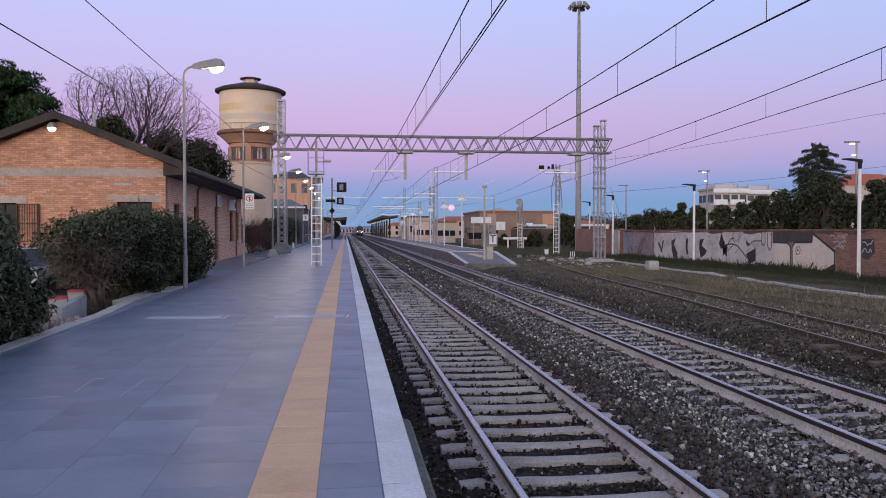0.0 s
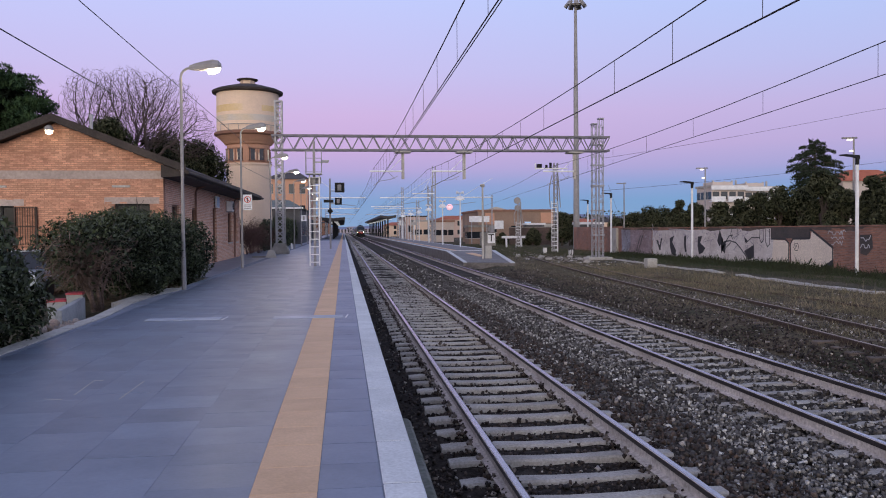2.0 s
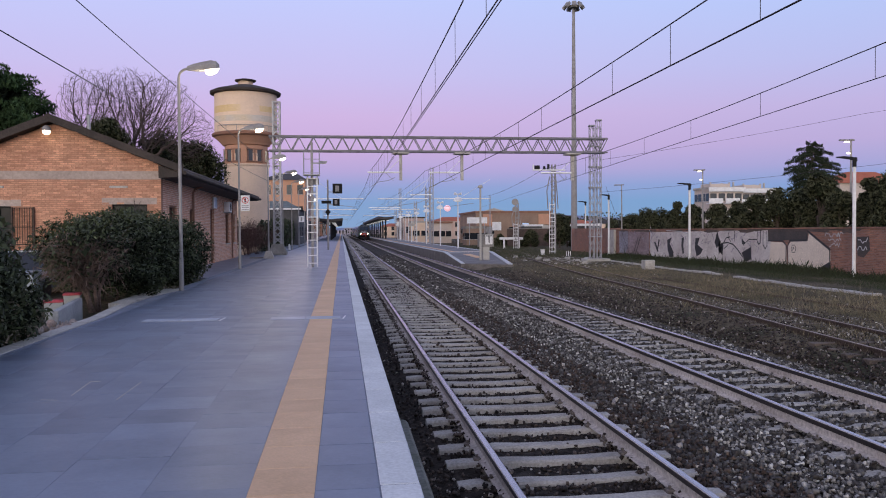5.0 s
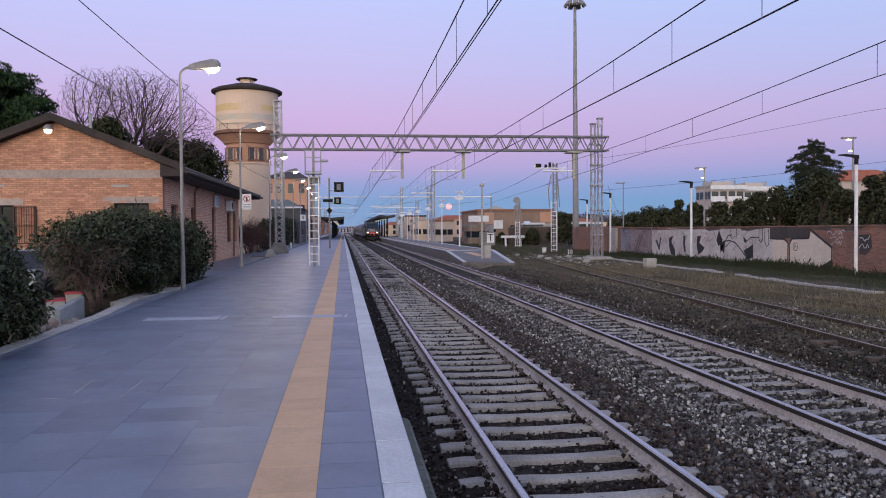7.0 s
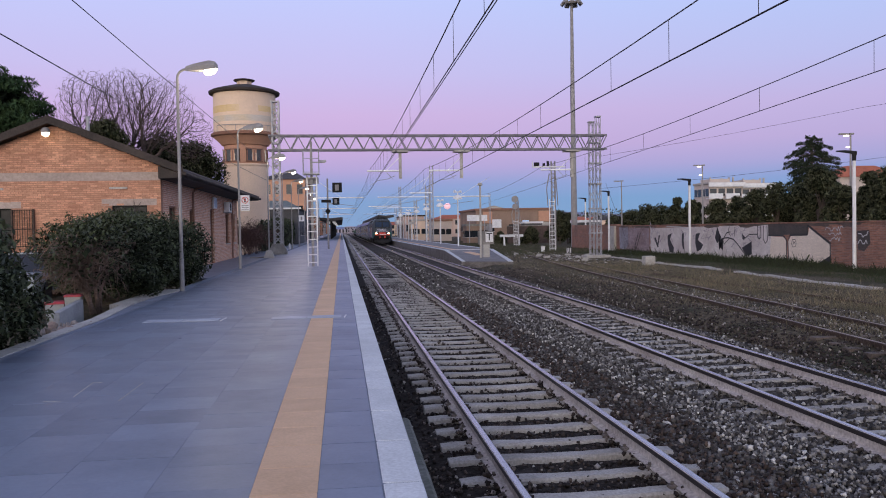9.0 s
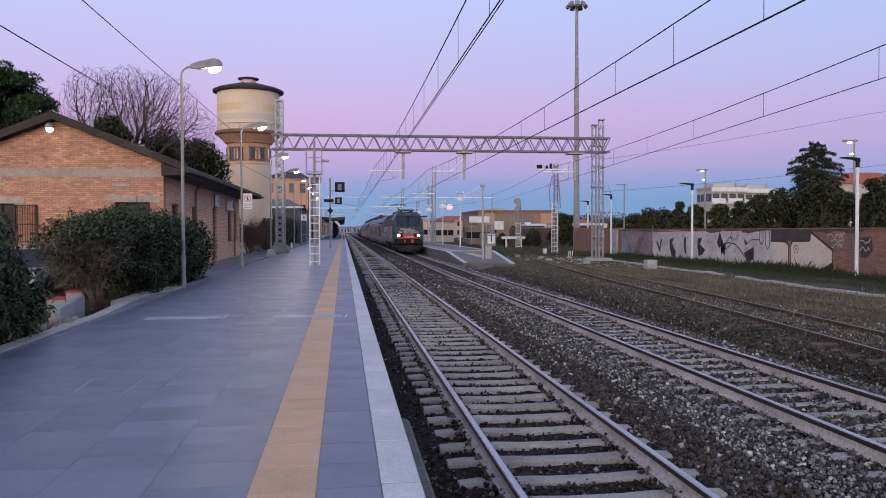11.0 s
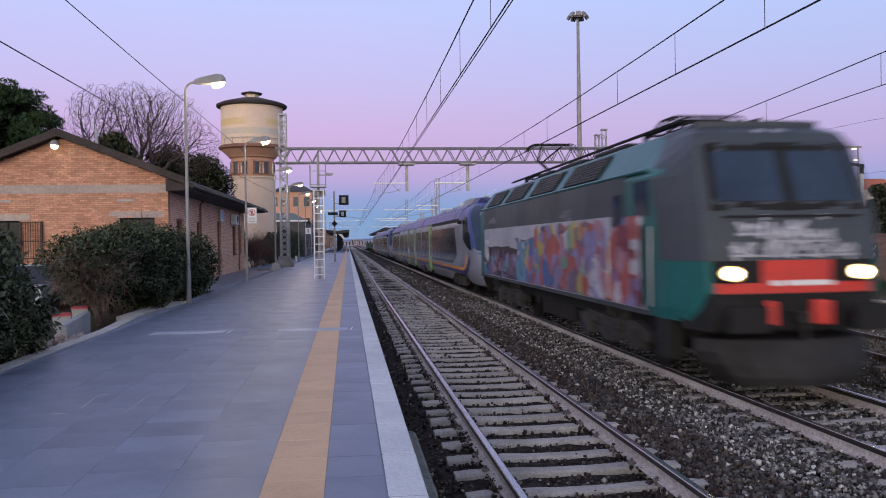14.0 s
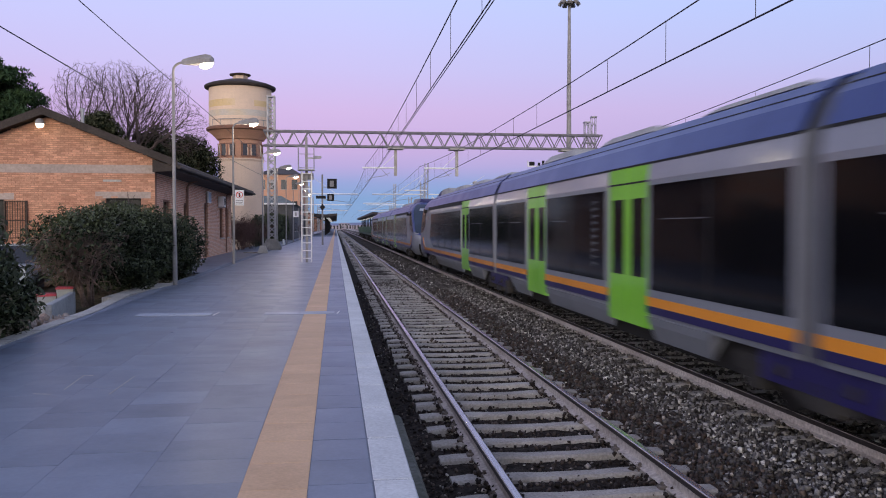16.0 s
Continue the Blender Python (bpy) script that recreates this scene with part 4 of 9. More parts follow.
def build_gantry():
    g = thing("catenary_gantry", "galvanised lattice gantry spanning all tracks", "gantry")
    y = 57.0
    for x, z0, h, n in ((-4.40, 0.5, 10.7, "mast"), (18.22, -0.1, 9.9, "mast"), (18.74, -0.1, 10.3, "mast")):
        m = Mesh()
        lattice(m, (x, y, z0), h, 0.30 if x > 0 else 0.46, 0.55 if x > 0 else 0.42, 0.028 if x > 0 else 0.072, 0.32 if x > 0 else 0.5)
        for z in (1.6, 3.4, 5.2, 6.7, 8.2, z0 + h - 0.1):
            m.box(x - 0.20, x + 0.20, y - 0.24, y + 0.24, z, z + 0.09)
        part(n, m, M_GALV, g)
    f = Mesh().loft([[(-4.4 + a * s, y + b * s, z) for a, b in ((-1, -1), (1, -1), (1, 1), (-1, 1))] for s, z in ((0.62, 0.5), (0.62, 0.7), (0.36, 1.3))])
    part("footing", f, M_CONC, g, "concrete footing")
    part("footing", Mesh().box(17.6, 19.4, y - 0.7, y + 0.7, -0.3, 0.04, 0.03), M_CONC_PALE, g)
    t = Mesh()
    x0, x1 = -4.9, 19.3
    for yy in (y - 0.35, y + 0.35):
        t.beam((x0, yy, 7.78), (x1, yy, 7.78), 0.12)
        t.beam((x0, yy, 8.78), (x1, yy, 8.78), 0.12)
        n = 48
        for i in range(n):
            a, b = x0 + (x1 - x0) * i / n, x0 + (x1 - x0) * (i + 1) / n
            t.beam((a, yy, 7.8 if i % 2 else 8.76), (b, yy, 8.76 if i % 2 else 7.8), 0.06)
    for i in range(25):
        a = x0 + (x1 - x0) * i / 24
        for z in (7.78, 8.78):
            t.beam((a, y - 0.35, z), (a, y + 0.35, z), 0.05)
    part("truss", t, M_GALV_DULL, g, "long flat lattice truss")
    for x in (4.23, 8.62, 16.75):
        p = Mesh().box(x - 0.10, x + 0.10, y - 0.1, y + 0.1, 5.75, 7.75)
        p.box(x - 0.55, x + 0.55, y - 0.5, y + 0.5, 7.60, 7.70)
        q = part("drop_post", p, M_CONC_PALE, g)
        arm = Mesh().cyl((x - 0.1, y - 0.12, 6.30), (x - 2.35, y - 0.12, 6.30), 0.06, n=8)
        arm.cyl((x - 0.1, y - 0.12, 7.2), (x - 1.0, y - 0.12, 6.34), 0.02, n=6)
        part("cantilever", arm, M_TUBE, q, "white insulated cantilever tube")
        st = Mesh().tube([(x - 0.4, y - 0.12, 5.95), (x - 0.9, y - 0.12, 5.72), (x - 1.6, y - 0.12, 5.62), (x - 2.1, y - 0.12, 5.30)], 0.018, 5)
        st.cyl((x - 1.1, y - 0.12, 6.3), (x - 0.55, y - 0.12, 5.72), 0.015, n=5)
        part("steady_arm", st, M_PAINT_GREY, q)


def sag(p, q, drop, n=14):
    p, q = Vector(p), Vector(q)
    return [p.lerp(q, i / n) - Vector((0, 0, drop * 4 * (i / n) * (1 - i / n))) for i in range(n + 1)]


def build_catenary(x, supports, label, zc=5.25, zm=6.45, spacing=4.6, start=0.5, last=120):
    """Contact wire, carrying wire and droppers over one track."""
    c = thing("overhead_line", label, "overhead line", group="overhead lines")
    cw, cw2, mw = [], [], []
    wire = Mesh().cyl((0, 0, 0), (0, 0, 1), 0.006, n=4).data("dropper", M_WIRE)
    for k, (ya, yb) in enumerate(zip(supports, supports[1:])):
        xa, xb = x(ya), x(yb)
        a, b = Vector((xa, ya, zm)), Vector((xb, yb, zm))
        drop = 0.66 * ((yb - ya) / 66) ** 2
        mw += sag(a, b, drop, 16)[0 if not mw else 1:]
        n = int((yb - ya) / spacing)
        for i in range(n if ya < last else 0):
            s = (i + start) / n
            p = a.lerp(b, s)
            d = part("dropper", wire, None, c)
            d.location, d.scale = (p.x, p.y, zc), (1, 1, zm - drop * 4 * s * (1 - s) - zc)
    ends = [(x(y), y, zc) for y in supports]
    part("contact_wire", Mesh().tube(ends, 0.011, 5), M_WIRE, c)
    part("contact_wire", Mesh().tube([(a + 0.06, b, d + 0.02) for a, b, d in ends], 0.009, 5), M_WIRE, c)
    part("carrying_wire", Mesh().tube(mw, 0.013, 5), M_WIRE, c)


# ---- the train ----
M_TEAL = mat("teal_loco_paint", (0.018, 0.125, 0.120), (0.014, 0.095, 0.095), coat=0.1, spec=0.25, rough=0.4, big=0.8, fine=30, grain=0.12, bump=0.02)
M_LOCO_GREY = mat("dark_grey_loco_paint", (0.056, 0.067, 0.078), (0.044, 0.053, 0.062), coat=0.05, spec=0.25, rough=0.5, big=0.8, fine=30, grain=0.12, bump=0.02)
M_LOCO_WHITE = mat("grimy_white_paint", (0.38, 0.39, 0.44), (0.27, 0.28, 0.33), rough=0.5, big=0.7, fine=25, grain=0.12, bump=0.02)
M_LOCO_RED = mat("red_paint", (0.62, 0.055, 0.04), (0.5, 0.05, 0.04), rough=0.4, big=1.5, grain=0.1, bump=0.01)
M_UNDER = mat("sooty_underframe", (0.006, 0.006, 0.006), (0.011, 0.010, 0.010), rough=0.8, big=2, fine=30, grain=0.3)
M_PLOUGH = mat("grimy_grey_steel", (0.022, 0.021, 0.020), (0.010, 0.009, 0.009), rough=0.75, big=2, fine=25, grain=0.25)
M_BOGIE = mat("dusty_bogie_steel", (0.042, 0.038, 0.036), (0.016, 0.015, 0.014), rough=0.85, big=2, fine=25, grain=0.35)
M_BELLOWS = mat("grey_bellows", (0.10, 0.103, 0.11), (0.07, 0.073, 0.08), rough=0.7, big=1, grain=0.1)
M_SCREEN = mat("windscreen_glass", (0.028, 0.046, 0.080), rough=0.06, big=0.8, grain=0.1, bump=0.0, spec=0.4)
# Emission on the reflector ring imitates the warm halo round each headlight.
M_REFLECTOR = emit("reflector_halo", (1.0, 0.62, 0.26), 1.5)
M_HEAD = emit("headlight_glow", (1.0, 0.80, 0.44), 36.0)
M_SILVER = mat("silver_train_paint", (0.21, 0.225, 0.265), (0.18, 0.193, 0.235), coat=0.6, rough=0.45, metal=0.05, big=0.6, fine=30, grain=0.06, bump=0.01)
M_BLUE = mat("blue_train_paint", (0.030, 0.055, 0.21), (0.027, 0.048, 0.18), coat=0.12, spec=0.22, rough=0.38, big=0.8, grain=0.08, bump=0.01)
M_NAVY = mat("navy_train_paint", (0.022, 0.018, 0.10), rough=0.4, big=0.8, grain=0.08, bump=0.01)
M_ORANGE = mat("orange_stripe", (0.80, 0.30, 0.02), (0.72, 0.27, 0.02), coat=1.0, rough=0.5, big=0.8, grain=0.05, bump=0.01)
M_GREEN = mat("lime_green_door", (0.22, 0.60, 0.025), (0.19, 0.52, 0.025), coat=1.0, rough=0.5, big=0.8, grain=0.06, bump=0.01)
for glossy in (M_SILVER, M_GREEN, M_ORANGE, M_BLUE):
    glossy.node_tree.nodes["Principled BSDF"].inputs["Coat Roughness"].default_value = 0.14
M_TINT = mat("tinted_train_glass", (0.006, 0.006, 0.008), rough=0.05, big=0.8, grain=0.1, bump=0.0, spec=0.12)
M_ROOFKIT = mat("pale_roof_equipment", (0.36, 0.36, 0.36), (0.25, 0.25, 0.25), rough=0.7, big=1, grain=0.2)
SPRAY = [mat("spray_" + n, c, rough=0.5, big=1.2, fine=18, grain=0.2, bump=0.01) for n, c in (
    ("dark", (0.036, 0.025, 0.032)), ("red", (0.33, 0.085, 0.075)), ("blue", (0.06, 0.13, 0.30)), ("lilac", (0.22, 0.20, 0.38)),
    ("yellow", (0.40, 0.31, 0.09)), ("green", (0.15, 0.28, 0.20)), ("maroon", (0.17, 0.035, 0.055)), ("pink", (0.34, 0.18, 0.23)),
    ("cyan", (0.10, 0.25, 0.34)), ("pale", (0.42, 0.42, 0.47)), ("violet", (0.07, 0.05, 0.10)), ("mauve", (0.15, 0.105, 0.16)), ("thin_pale", (0.13, 0.14, 0.16)))]


def blob(rnd_, cu, cv, ru, rv, n=11, rough=0.28):
    """A ragged closed outline in two coordinates."""
    turn = rnd_.uniform(0, 6.28)
    return [(cu + ru * math.cos(a + turn) * (1 + rnd_.uniform(-rough, rough)), cv + rv * math.sin(a + turn) * (1 + rnd_.uniform(-rough, rough))) for a in np.linspace(0, 6.283, n, endpoint=False)]


def face_y(z):
    return float(np.interp(z, (0.9, 1.3, 1.8, 2.2, 2.6, 3.4, 3.6, 3.72), (0.02, -0.06, -0.08, -0.02, 0.08, 0.40, 0.56, 0.85)))


def face_w(z):
    return float(np.interp(z, (0.9, 1.3, 1.8, 2.6, 3.4, 3.6, 3.72), (1.20, 1.22, 1.25, 1.23, 1.17, 1.08, 0.92)))


def side_w(z):
    return float(np.interp(z, (0.9, 1.1, 3.05, 3.18, 3.72, 3.8), (1.40, 1.45, 1.45, 1.39, 1.00, 0.8)))


def face_point(s, z, off=0.0):
    return (s * face_w(z), face_y(z) + 0.10 * abs(s) ** 3 - off, z)


def face_panel(zs, ss, off, deep=0.03):
    m = Mesh()
    nz, ns = len(zs), len(ss)
    front = [face_point(s, z, off) for z in zs for s in ss]
    back = [(x, y + deep, z) for x, y, z in front]
    k = nz * ns
    f = [(j * ns + i, j * ns + i + 1, (j + 1) * ns + i + 1, (j + 1) * ns + i) for j in range(nz - 1) for i in range(ns - 1)]
    rim = [i for i in range(ns)] + [j * ns + ns - 1 for j in range(1, nz)] + [(nz - 1) * ns + i for i in range(ns - 2, -1, -1)] + [j * ns for j in range(nz - 2, 0, -1)]
    f += [(a, b, b + k, a + k) for a, b in zip(rim, rim[1:] + rim[:1])]
    return m.add(front + back, f)


def wheelset(parent, y, r=0.5, gauge=0.72):
    for s in (-1, 1):
        m = Mesh().cyl((s * (gauge - 0.02), y, r), (s * (gauge + 0.11), y, r), r, n=28)
        m.cyl((s * (gauge + 0.11), y, r), (s * (gauge + 0.16), y, r), 0.16, n=14)
        part("wheel", m, M_UNDER, parent)


def bogie(parent, y, base, r=0.5):
    b = Mesh()
    for s in (-1, 1):
        b.prism([(y - base / 2 - 0.6, 0.62), (y - base / 2 - 0.5, 0.46), (y - base / 2 + 0.35, 0.46), (y - 0.5, 0.34), (y + 0.5, 0.34), (y + base / 2 - 0.35, 0.46), (y + base / 2 + 0.5, 0.46), (y + base / 2 + 0.6, 0.62), (y + base / 2, 0.76), (y, 0.70), (y - base / 2, 0.76)], "x", s * 1.10, s * 1.26)
        b.box(s * 1.2 - 0.12, s * 1.2 + 0.12, y - 0.32, y + 0.32, 0.30, 0.62, 0.04)
        for q in (-1, 1):
            b.box(s * 1.2 - 0.14, s * 1.2 + 0.14, y + q * base / 2 - 0.2, y + q * base / 2 + 0.2, 0.32, 0.66, 0.05)
            b.cyl((s * 1.14, y + q * base / 4, 0.5), (s * 1.36, y + q * base / 4, 0.62), 0.07, n=8)
            b.cyl((s * 1.08, y + q * 0.35, 0.55), (s * 1.08, y + q * 0.35, 1.0), 0.12, n=10)
    b.box(-0.9, 0.9, y - 0.4, y + 0.4, 0.5, 0.8)
    k = part("bogie", b, M_BOGIE, parent, "dark dusty bogie frame")
    for q in (-1, 1):
        wheelset(k, y + q * base / 2, r)


def build_loco():
    t = thing("locomotive", "graffiti-covered teal and grey electric locomotive with lit headlights", "locomotive", (TRACK_2, 40, 0))
    end = 16.9
    zs = (0.95, 1.12, 1.4, 1.8, 2.2, 2.45, 2.9, 3.05, 3.18, 3.45, 3.72, 3.80)
    rings = []
    for z in zs:
        w, h = side_w(z), face_w(min(z, 3.72))
        y0 = face_y(min(z, 3.72))
        pts = [(-w, end), (-w, y0 + 1.0), (-(w + h) / 2, y0 + 0.42)]
        pts += [face_point(s, min(z, 3.72))[:2] for s in (-1, -0.7, -0.3, 0.3, 0.7, 1)]
        pts += [((w + h) / 2, y0 + 0.42), (w, y0 + 1.0), (w, end)]
        rings.append([(x, y, z) for x, y in pts])
    body = Mesh().loft(rings)
    cabin = part("body", body, M_TEAL, t, "teal body shell")
    for s in (-1, 1):
        xa = s * 1.452
        strip = lambda y0, y1, z0, z1, d: Mesh().box(min(xa - s * 0.02, xa + s * d), max(xa - s * 0.02, xa + s * d), y0, y1, z0, z1)
        part("upper_side", strip(2.55, end - 0.75, 2.50, 3.13, 0.006), M_LOCO_GREY, cabin, "dark grey upper band")
        low = Mesh().prism([(2.6, 2.50), (end - 0.75, 2.50), (end - 0.75, 1.03), (1.7, 1.03), (2.0, 1.7)], "x", xa - s * 0.02, xa + s * 0.005)
        lower = part("lower_side", low, M_LOCO_WHITE, cabin, "white lower side sprayed all over with graffiti")
        part("sill_beam", strip(1.5, end - 0.02, 0.95, 1.03, 0.004), M_LOCO_GREY, cabin)
        rail_ = Mesh().cyl((s * 1.44, 1.6, 3.16), (s * 1.44, end, 3.16), 0.03, n=6)
        part("rain_strip", rail_, M_TEAL, cabin)
        # door and side window of the cab
        part("cab_window", Mesh().box(min(xa, xa + s * 0.012), max(xa, xa + s * 0.012), 1.45, 2.1, 2.45, 3.0), M_SCREEN, cabin, "cab side window")
        d = part("cab_door", Mesh().box(min(xa, xa + s * 0.010), max(xa, xa + s * 0.010), 2.5, 3.2, 1.2, 3.02), M_LOCO_GREY, cabin)
        part("door_window", Mesh().box(min(xa, xa + s * 0.016), max(xa, xa + s * 0.016), 2.65, 3.05, 2.35, 2.85), M_SCREEN, d)
        for y in (1.32, 3.28):
            part("handrail", Mesh().cyl((s * 1.50, y, 1.1), (s * 1.50, y, 2.3), 0.018, n=6), M_GALV, cabin)
        for k, (y0, y1) in enumerate(((4.2, 6.6), (7.4, 9.8), (10.6, 13.0), (13.8, 16.0))):
            g = Mesh()
            a, b = (s * 1.375, 3.22), (s * 1.055, 3.66)
            nx, nz = s * 0.81, 0.59
            g.loft([[(a[0], y, a[1]), (b[0], y, b[1]), (b[0] + nx * 0.02, y, b[1] + nz * 0.02), (a[0] + nx * 0.02, y, a[1] + nz * 0.02)] for y in (y0, y1)])
            gr = part("roof_grille", g, M_UNDER, cabin, "dark louvred grille in the sloping roof")
            fins = Mesh()
            for i in range(8):
                f = (i + 0.5) / 8
                cx, cz = a[0] + (b[0] - a[0]) * f + nx * 0.025, a[1] + (b[1] - a[1]) * f + nz * 0.025
                fins.box(cx - 0.008, cx + 0.008, y0 + 0.05, y1 - 0.05, cz - 0.012, cz + 0.012)
            part("louvres", fins, M_LOCO_GREY, gr)
        # spray paint, colour after colour along the side
        r_ = random.Random(5 + s)
        layers = []
        for k in range(9):
            layers.append((0, [(y, z + r_.uniform(-0.05, 0.05)) for y, z in ((10.95 + 0.48 * k, 1.06), (11.55 + 0.48 * k, 1.06), (11.58 + 0.48 * k, 1.5), (11.52 + 0.48 * k, 1.94), (10.98 + 0.48 * k, 1.92), (10.93 + 0.48 * k, 1.5))]))
        for k in range(12):
            layers.append((2, blob(r_, 15.85 + r_.uniform(-0.25, 0.2), 1.18 + r_.uniform(-0.1, 0.14), r_.uniform(0.15, 0.35), r_.uniform(0.06, 0.14), 9, 0.4)))
        for k in range(44):
            c = 10.9 + 4.1 * (k * 0.618 % 1.0)
            layers.append(((11, 0, 10, 11, 10, 11)[k % 6], blob(r_, c, 1.40 + r_.uniform(-0.3, 0.28), r_.uniform(0.2, 0.5), r_.uniform(0.12, 0.26), 13, 0.42)))
        for k in range(16):
            layers.append(((3, 11, 8, 7)[k % 4], blob(r_, 12.8 + r_.uniform(-2.1, 2.2), 1.35 + r_.uniform(-0.25, 0.3), r_.uniform(0.1, 0.3), r_.uniform(0.08, 0.2), 11, 0.45)))
        for k in range(9):
            layers.append((9 if k % 3 else 10, blob(r_, 15.9 + r_.uniform(-0.5, 0.4), 2.0 + r_.uniform(-0.7, 0.3), r_.uniform(0.1, 0.3), r_.uniform(0.05, 0.2), 9, 0.45)))
        for y, z, ry, rz, col in ((9.9, 2.34, 0.28, 0.10, 10), (10.2, 2.28, 0.2, 0.12, 0), (8.0, 2.38, 0.3, 0.08, 10), (6.4, 2.36, 0.4, 0.09, 1)):
            layers.append((col, blob(r_, y, z, ry, rz, 11, 0.4)))
        for k in range(10):
            y, z = ((14.7, 2.78), (6.3, 2.62))[k % 2]
            part("spray_patch", Mesh().prism(blob(r_, y + r_.uniform(-0.4, 0.4), z + r_.uniform(-0.08, 0.1), r_.uniform(0.15, 0.4), r_.uniform(0.03, 0.08), 9, 0.4), "x", xa + s * 0.003, xa + s * (0.0068 + 0.0001 * k)), SPRAY[12], cabin)
        zones = ((10.7, 9.4, (8, 2, 8, 11, 3, 9)), (9.4, 7.2, (1, 1, 4, 3, 8, 2, 1)), (7.2, 4.6, (7, 3, 5, 1, 3, 11, 4)), (4.6, 2.8, (3, 3, 7, 11, 9, 1)), (3.0, 1.5, (6, 1, 7, 9, 6, 3)))
        for ya, yb, cols in zones:
            for k in range(44):
                y = yb + (ya - yb) * r_.random()
                big = k < 17
                layers.append((r_.choice(cols), blob(r_, y, 1.68 + r_.uniform(-0.6, 0.62), r_.uniform(0.25, 0.6) if big else r_.uniform(0.06, 0.25), r_.uniform(0.2, 0.45) if big else r_.uniform(0.08, 0.28), 9, 0.4)))
        for k, (col, out) in enumerate(layers):
            out = [(min(max(y, 1.75), end - 0.8), min(max(z, 1.05), 2.48)) for y, z in out]
            if sum(y for y, _ in out) / len(out) > 9.0:
                out = [(y, min(z, 2.16 + 0.04 * math.sin(3 * y))) for y, z in out]
            x_in, x_out = xa + s * 0.003, xa + s * (0.0062 + 0.00012 * k)
            part("spray_patch", Mesh().prism(out, "x", x_in, x_out), SPRAY[col], lower)
    # face
    wrap, wrap_in = [], []
    for z in (1.80, 2.0, 2.3, 2.6, 3.0, 3.2, 3.4, 3.6, 3.72, 3.805):
        w, h, y0 = side_w(z), face_w(min(z, 3.72)), face_y(min(z, 3.72))
        pts = [(-w, y0 + 1.15), (-w, y0 + 1.0), (-(w + h) / 2, y0 + 0.42)] + [face_point(s, min(z, 3.72))[:2] for s in (-1, -0.7, -0.3, 0.3, 0.7, 1)] + [((w + h) / 2, y0 + 0.42), (w, y0 + 1.0), (w, y0 + 1.15)]
        wrap.append([(x * 1.006, y - 0.008, z) for x, y in pts])
    shell = Mesh().loft(wrap, close=False, caps=False)
    shell.add([wrap[-1][k] for k in range(len(wrap[-1]))], [tuple(range(len(wrap[-1])))])
    face = part("face_panel", shell, M_LOCO_GREY, cabin, "dark grey wraparound front")
    part("windscreen_surround", face_panel((2.52, 2.75, 3.0, 3.2, 3.40), (-0.90, -0.5, 0, 0.5, 0.90), 0.014), M_UNDER, cabin, "black surround of the windscreen")
    for a in ((-0.82, -0.6, -0.3, -0.07), (0.07, 0.3, 0.6, 0.82)):
        part("windscreen", face_panel((2.60, 2.75, 3.0, 3.2, 3.31), a, 0.022), M_SCREEN, cabin, "raked windscreen pane")
    fr = face_panel((3.36, 3.44), (-0.88, 0, 0.88), 0.03)
    for z in (2.48,):
        q = face_panel((z, z + 0.08), (-0.9, 0, 0.9), 0.03)
        fr.add(q.v, q.f)
    part("windscreen_frame", fr, M_UNDER, cabin)
    bar = face_panel((1.36, 1.43, 1.50), (-0.90, -0.5, 0, 0.5, 0.90), 0.012)
    mid = face_panel((1.50, 1.65, 1.80), (-0.40, -0.2, 0, 0.2, 0.40), 0.012)
    red = part("red_band", bar.add(mid.v, mid.f), M_LOCO_RED, cabin, "red front band, deeper between the headlights")
    for k in (-1, 1):
        part("headlight_recess", face_panel((1.503, 1.65, 1.80), sorted((k * 0.402, k * 0.65, k * 0.92)), 0.011), M_UNDER, cabin, "black recess round the headlight")
    part("lower_front", face_panel((0.96, 1.15, 1.355), (-0.98, -0.5, 0, 0.5, 0.98), 0.010), M_UNDER, cabin, "sooty panel below the red band")
    mark = Mesh()
    for a, b in ((-0.30, -0.16), (-0.12, 0.42)):
        q = face_panel((1.46, 1.53), (a, b), 0.018, 0.01)
        mark.add(q.v, q.f)
    part("emblem", mark, M_WHITE, red, "small plain white emblem")
    for s in (-1, 1):
        c = Vector(face_point(s * 0.74, 1.63, 0.03))
        h = Mesh().loft([[(c.x + r * 0.19 * math.cos(a), c.y - d, c.z + r * 0.125 * math.sin(a)) for a in np.linspace(0, 6.283, 16, endpoint=False)] for r, d in ((1.08, -0.05), (1.04, 0.02), (0.95, 0.03))])
        k = part("headlight_housing", h, M_UNDER, cabin)
        g = Mesh().loft([[(c.x + r * 0.128 * math.cos(a), c.y - d, c.z + r * 0.085 * math.sin(a)) for a in np.linspace(0, 6.283, 16, endpoint=False)] for r, d in ((1.0, 0.028), (0.85, 0.045), (0.3, 0.052))])
        part("reflector", Mesh().loft([[(c.x + r * 0.165 * math.cos(a), c.y - d, c.z + r * 0.110 * math.sin(a)) for a in np.linspace(0, 6.283, 16, endpoint=False)] for r, d in ((1.0, 0.026), (0.9, 0.035))]), M_REFLECTOR, k, "reflector ring glowing as the headlight's warm halo")
        part("headlight", g, M_HEAD, k, "glowing headlight")
    for s in (-0.22, 0.06):
        part("marker_plate", face_panel((3.60, 3.66), (s, s + 0.16), 0.02, 0.02), M_LOCO_WHITE, cabin)
    for s in (-0.35, 0.33):
        part("wiper_base", face_panel((2.34, 2.42), (s, s + 0.05), 0.03, 0.03), M_LOCO_WHITE, cabin)
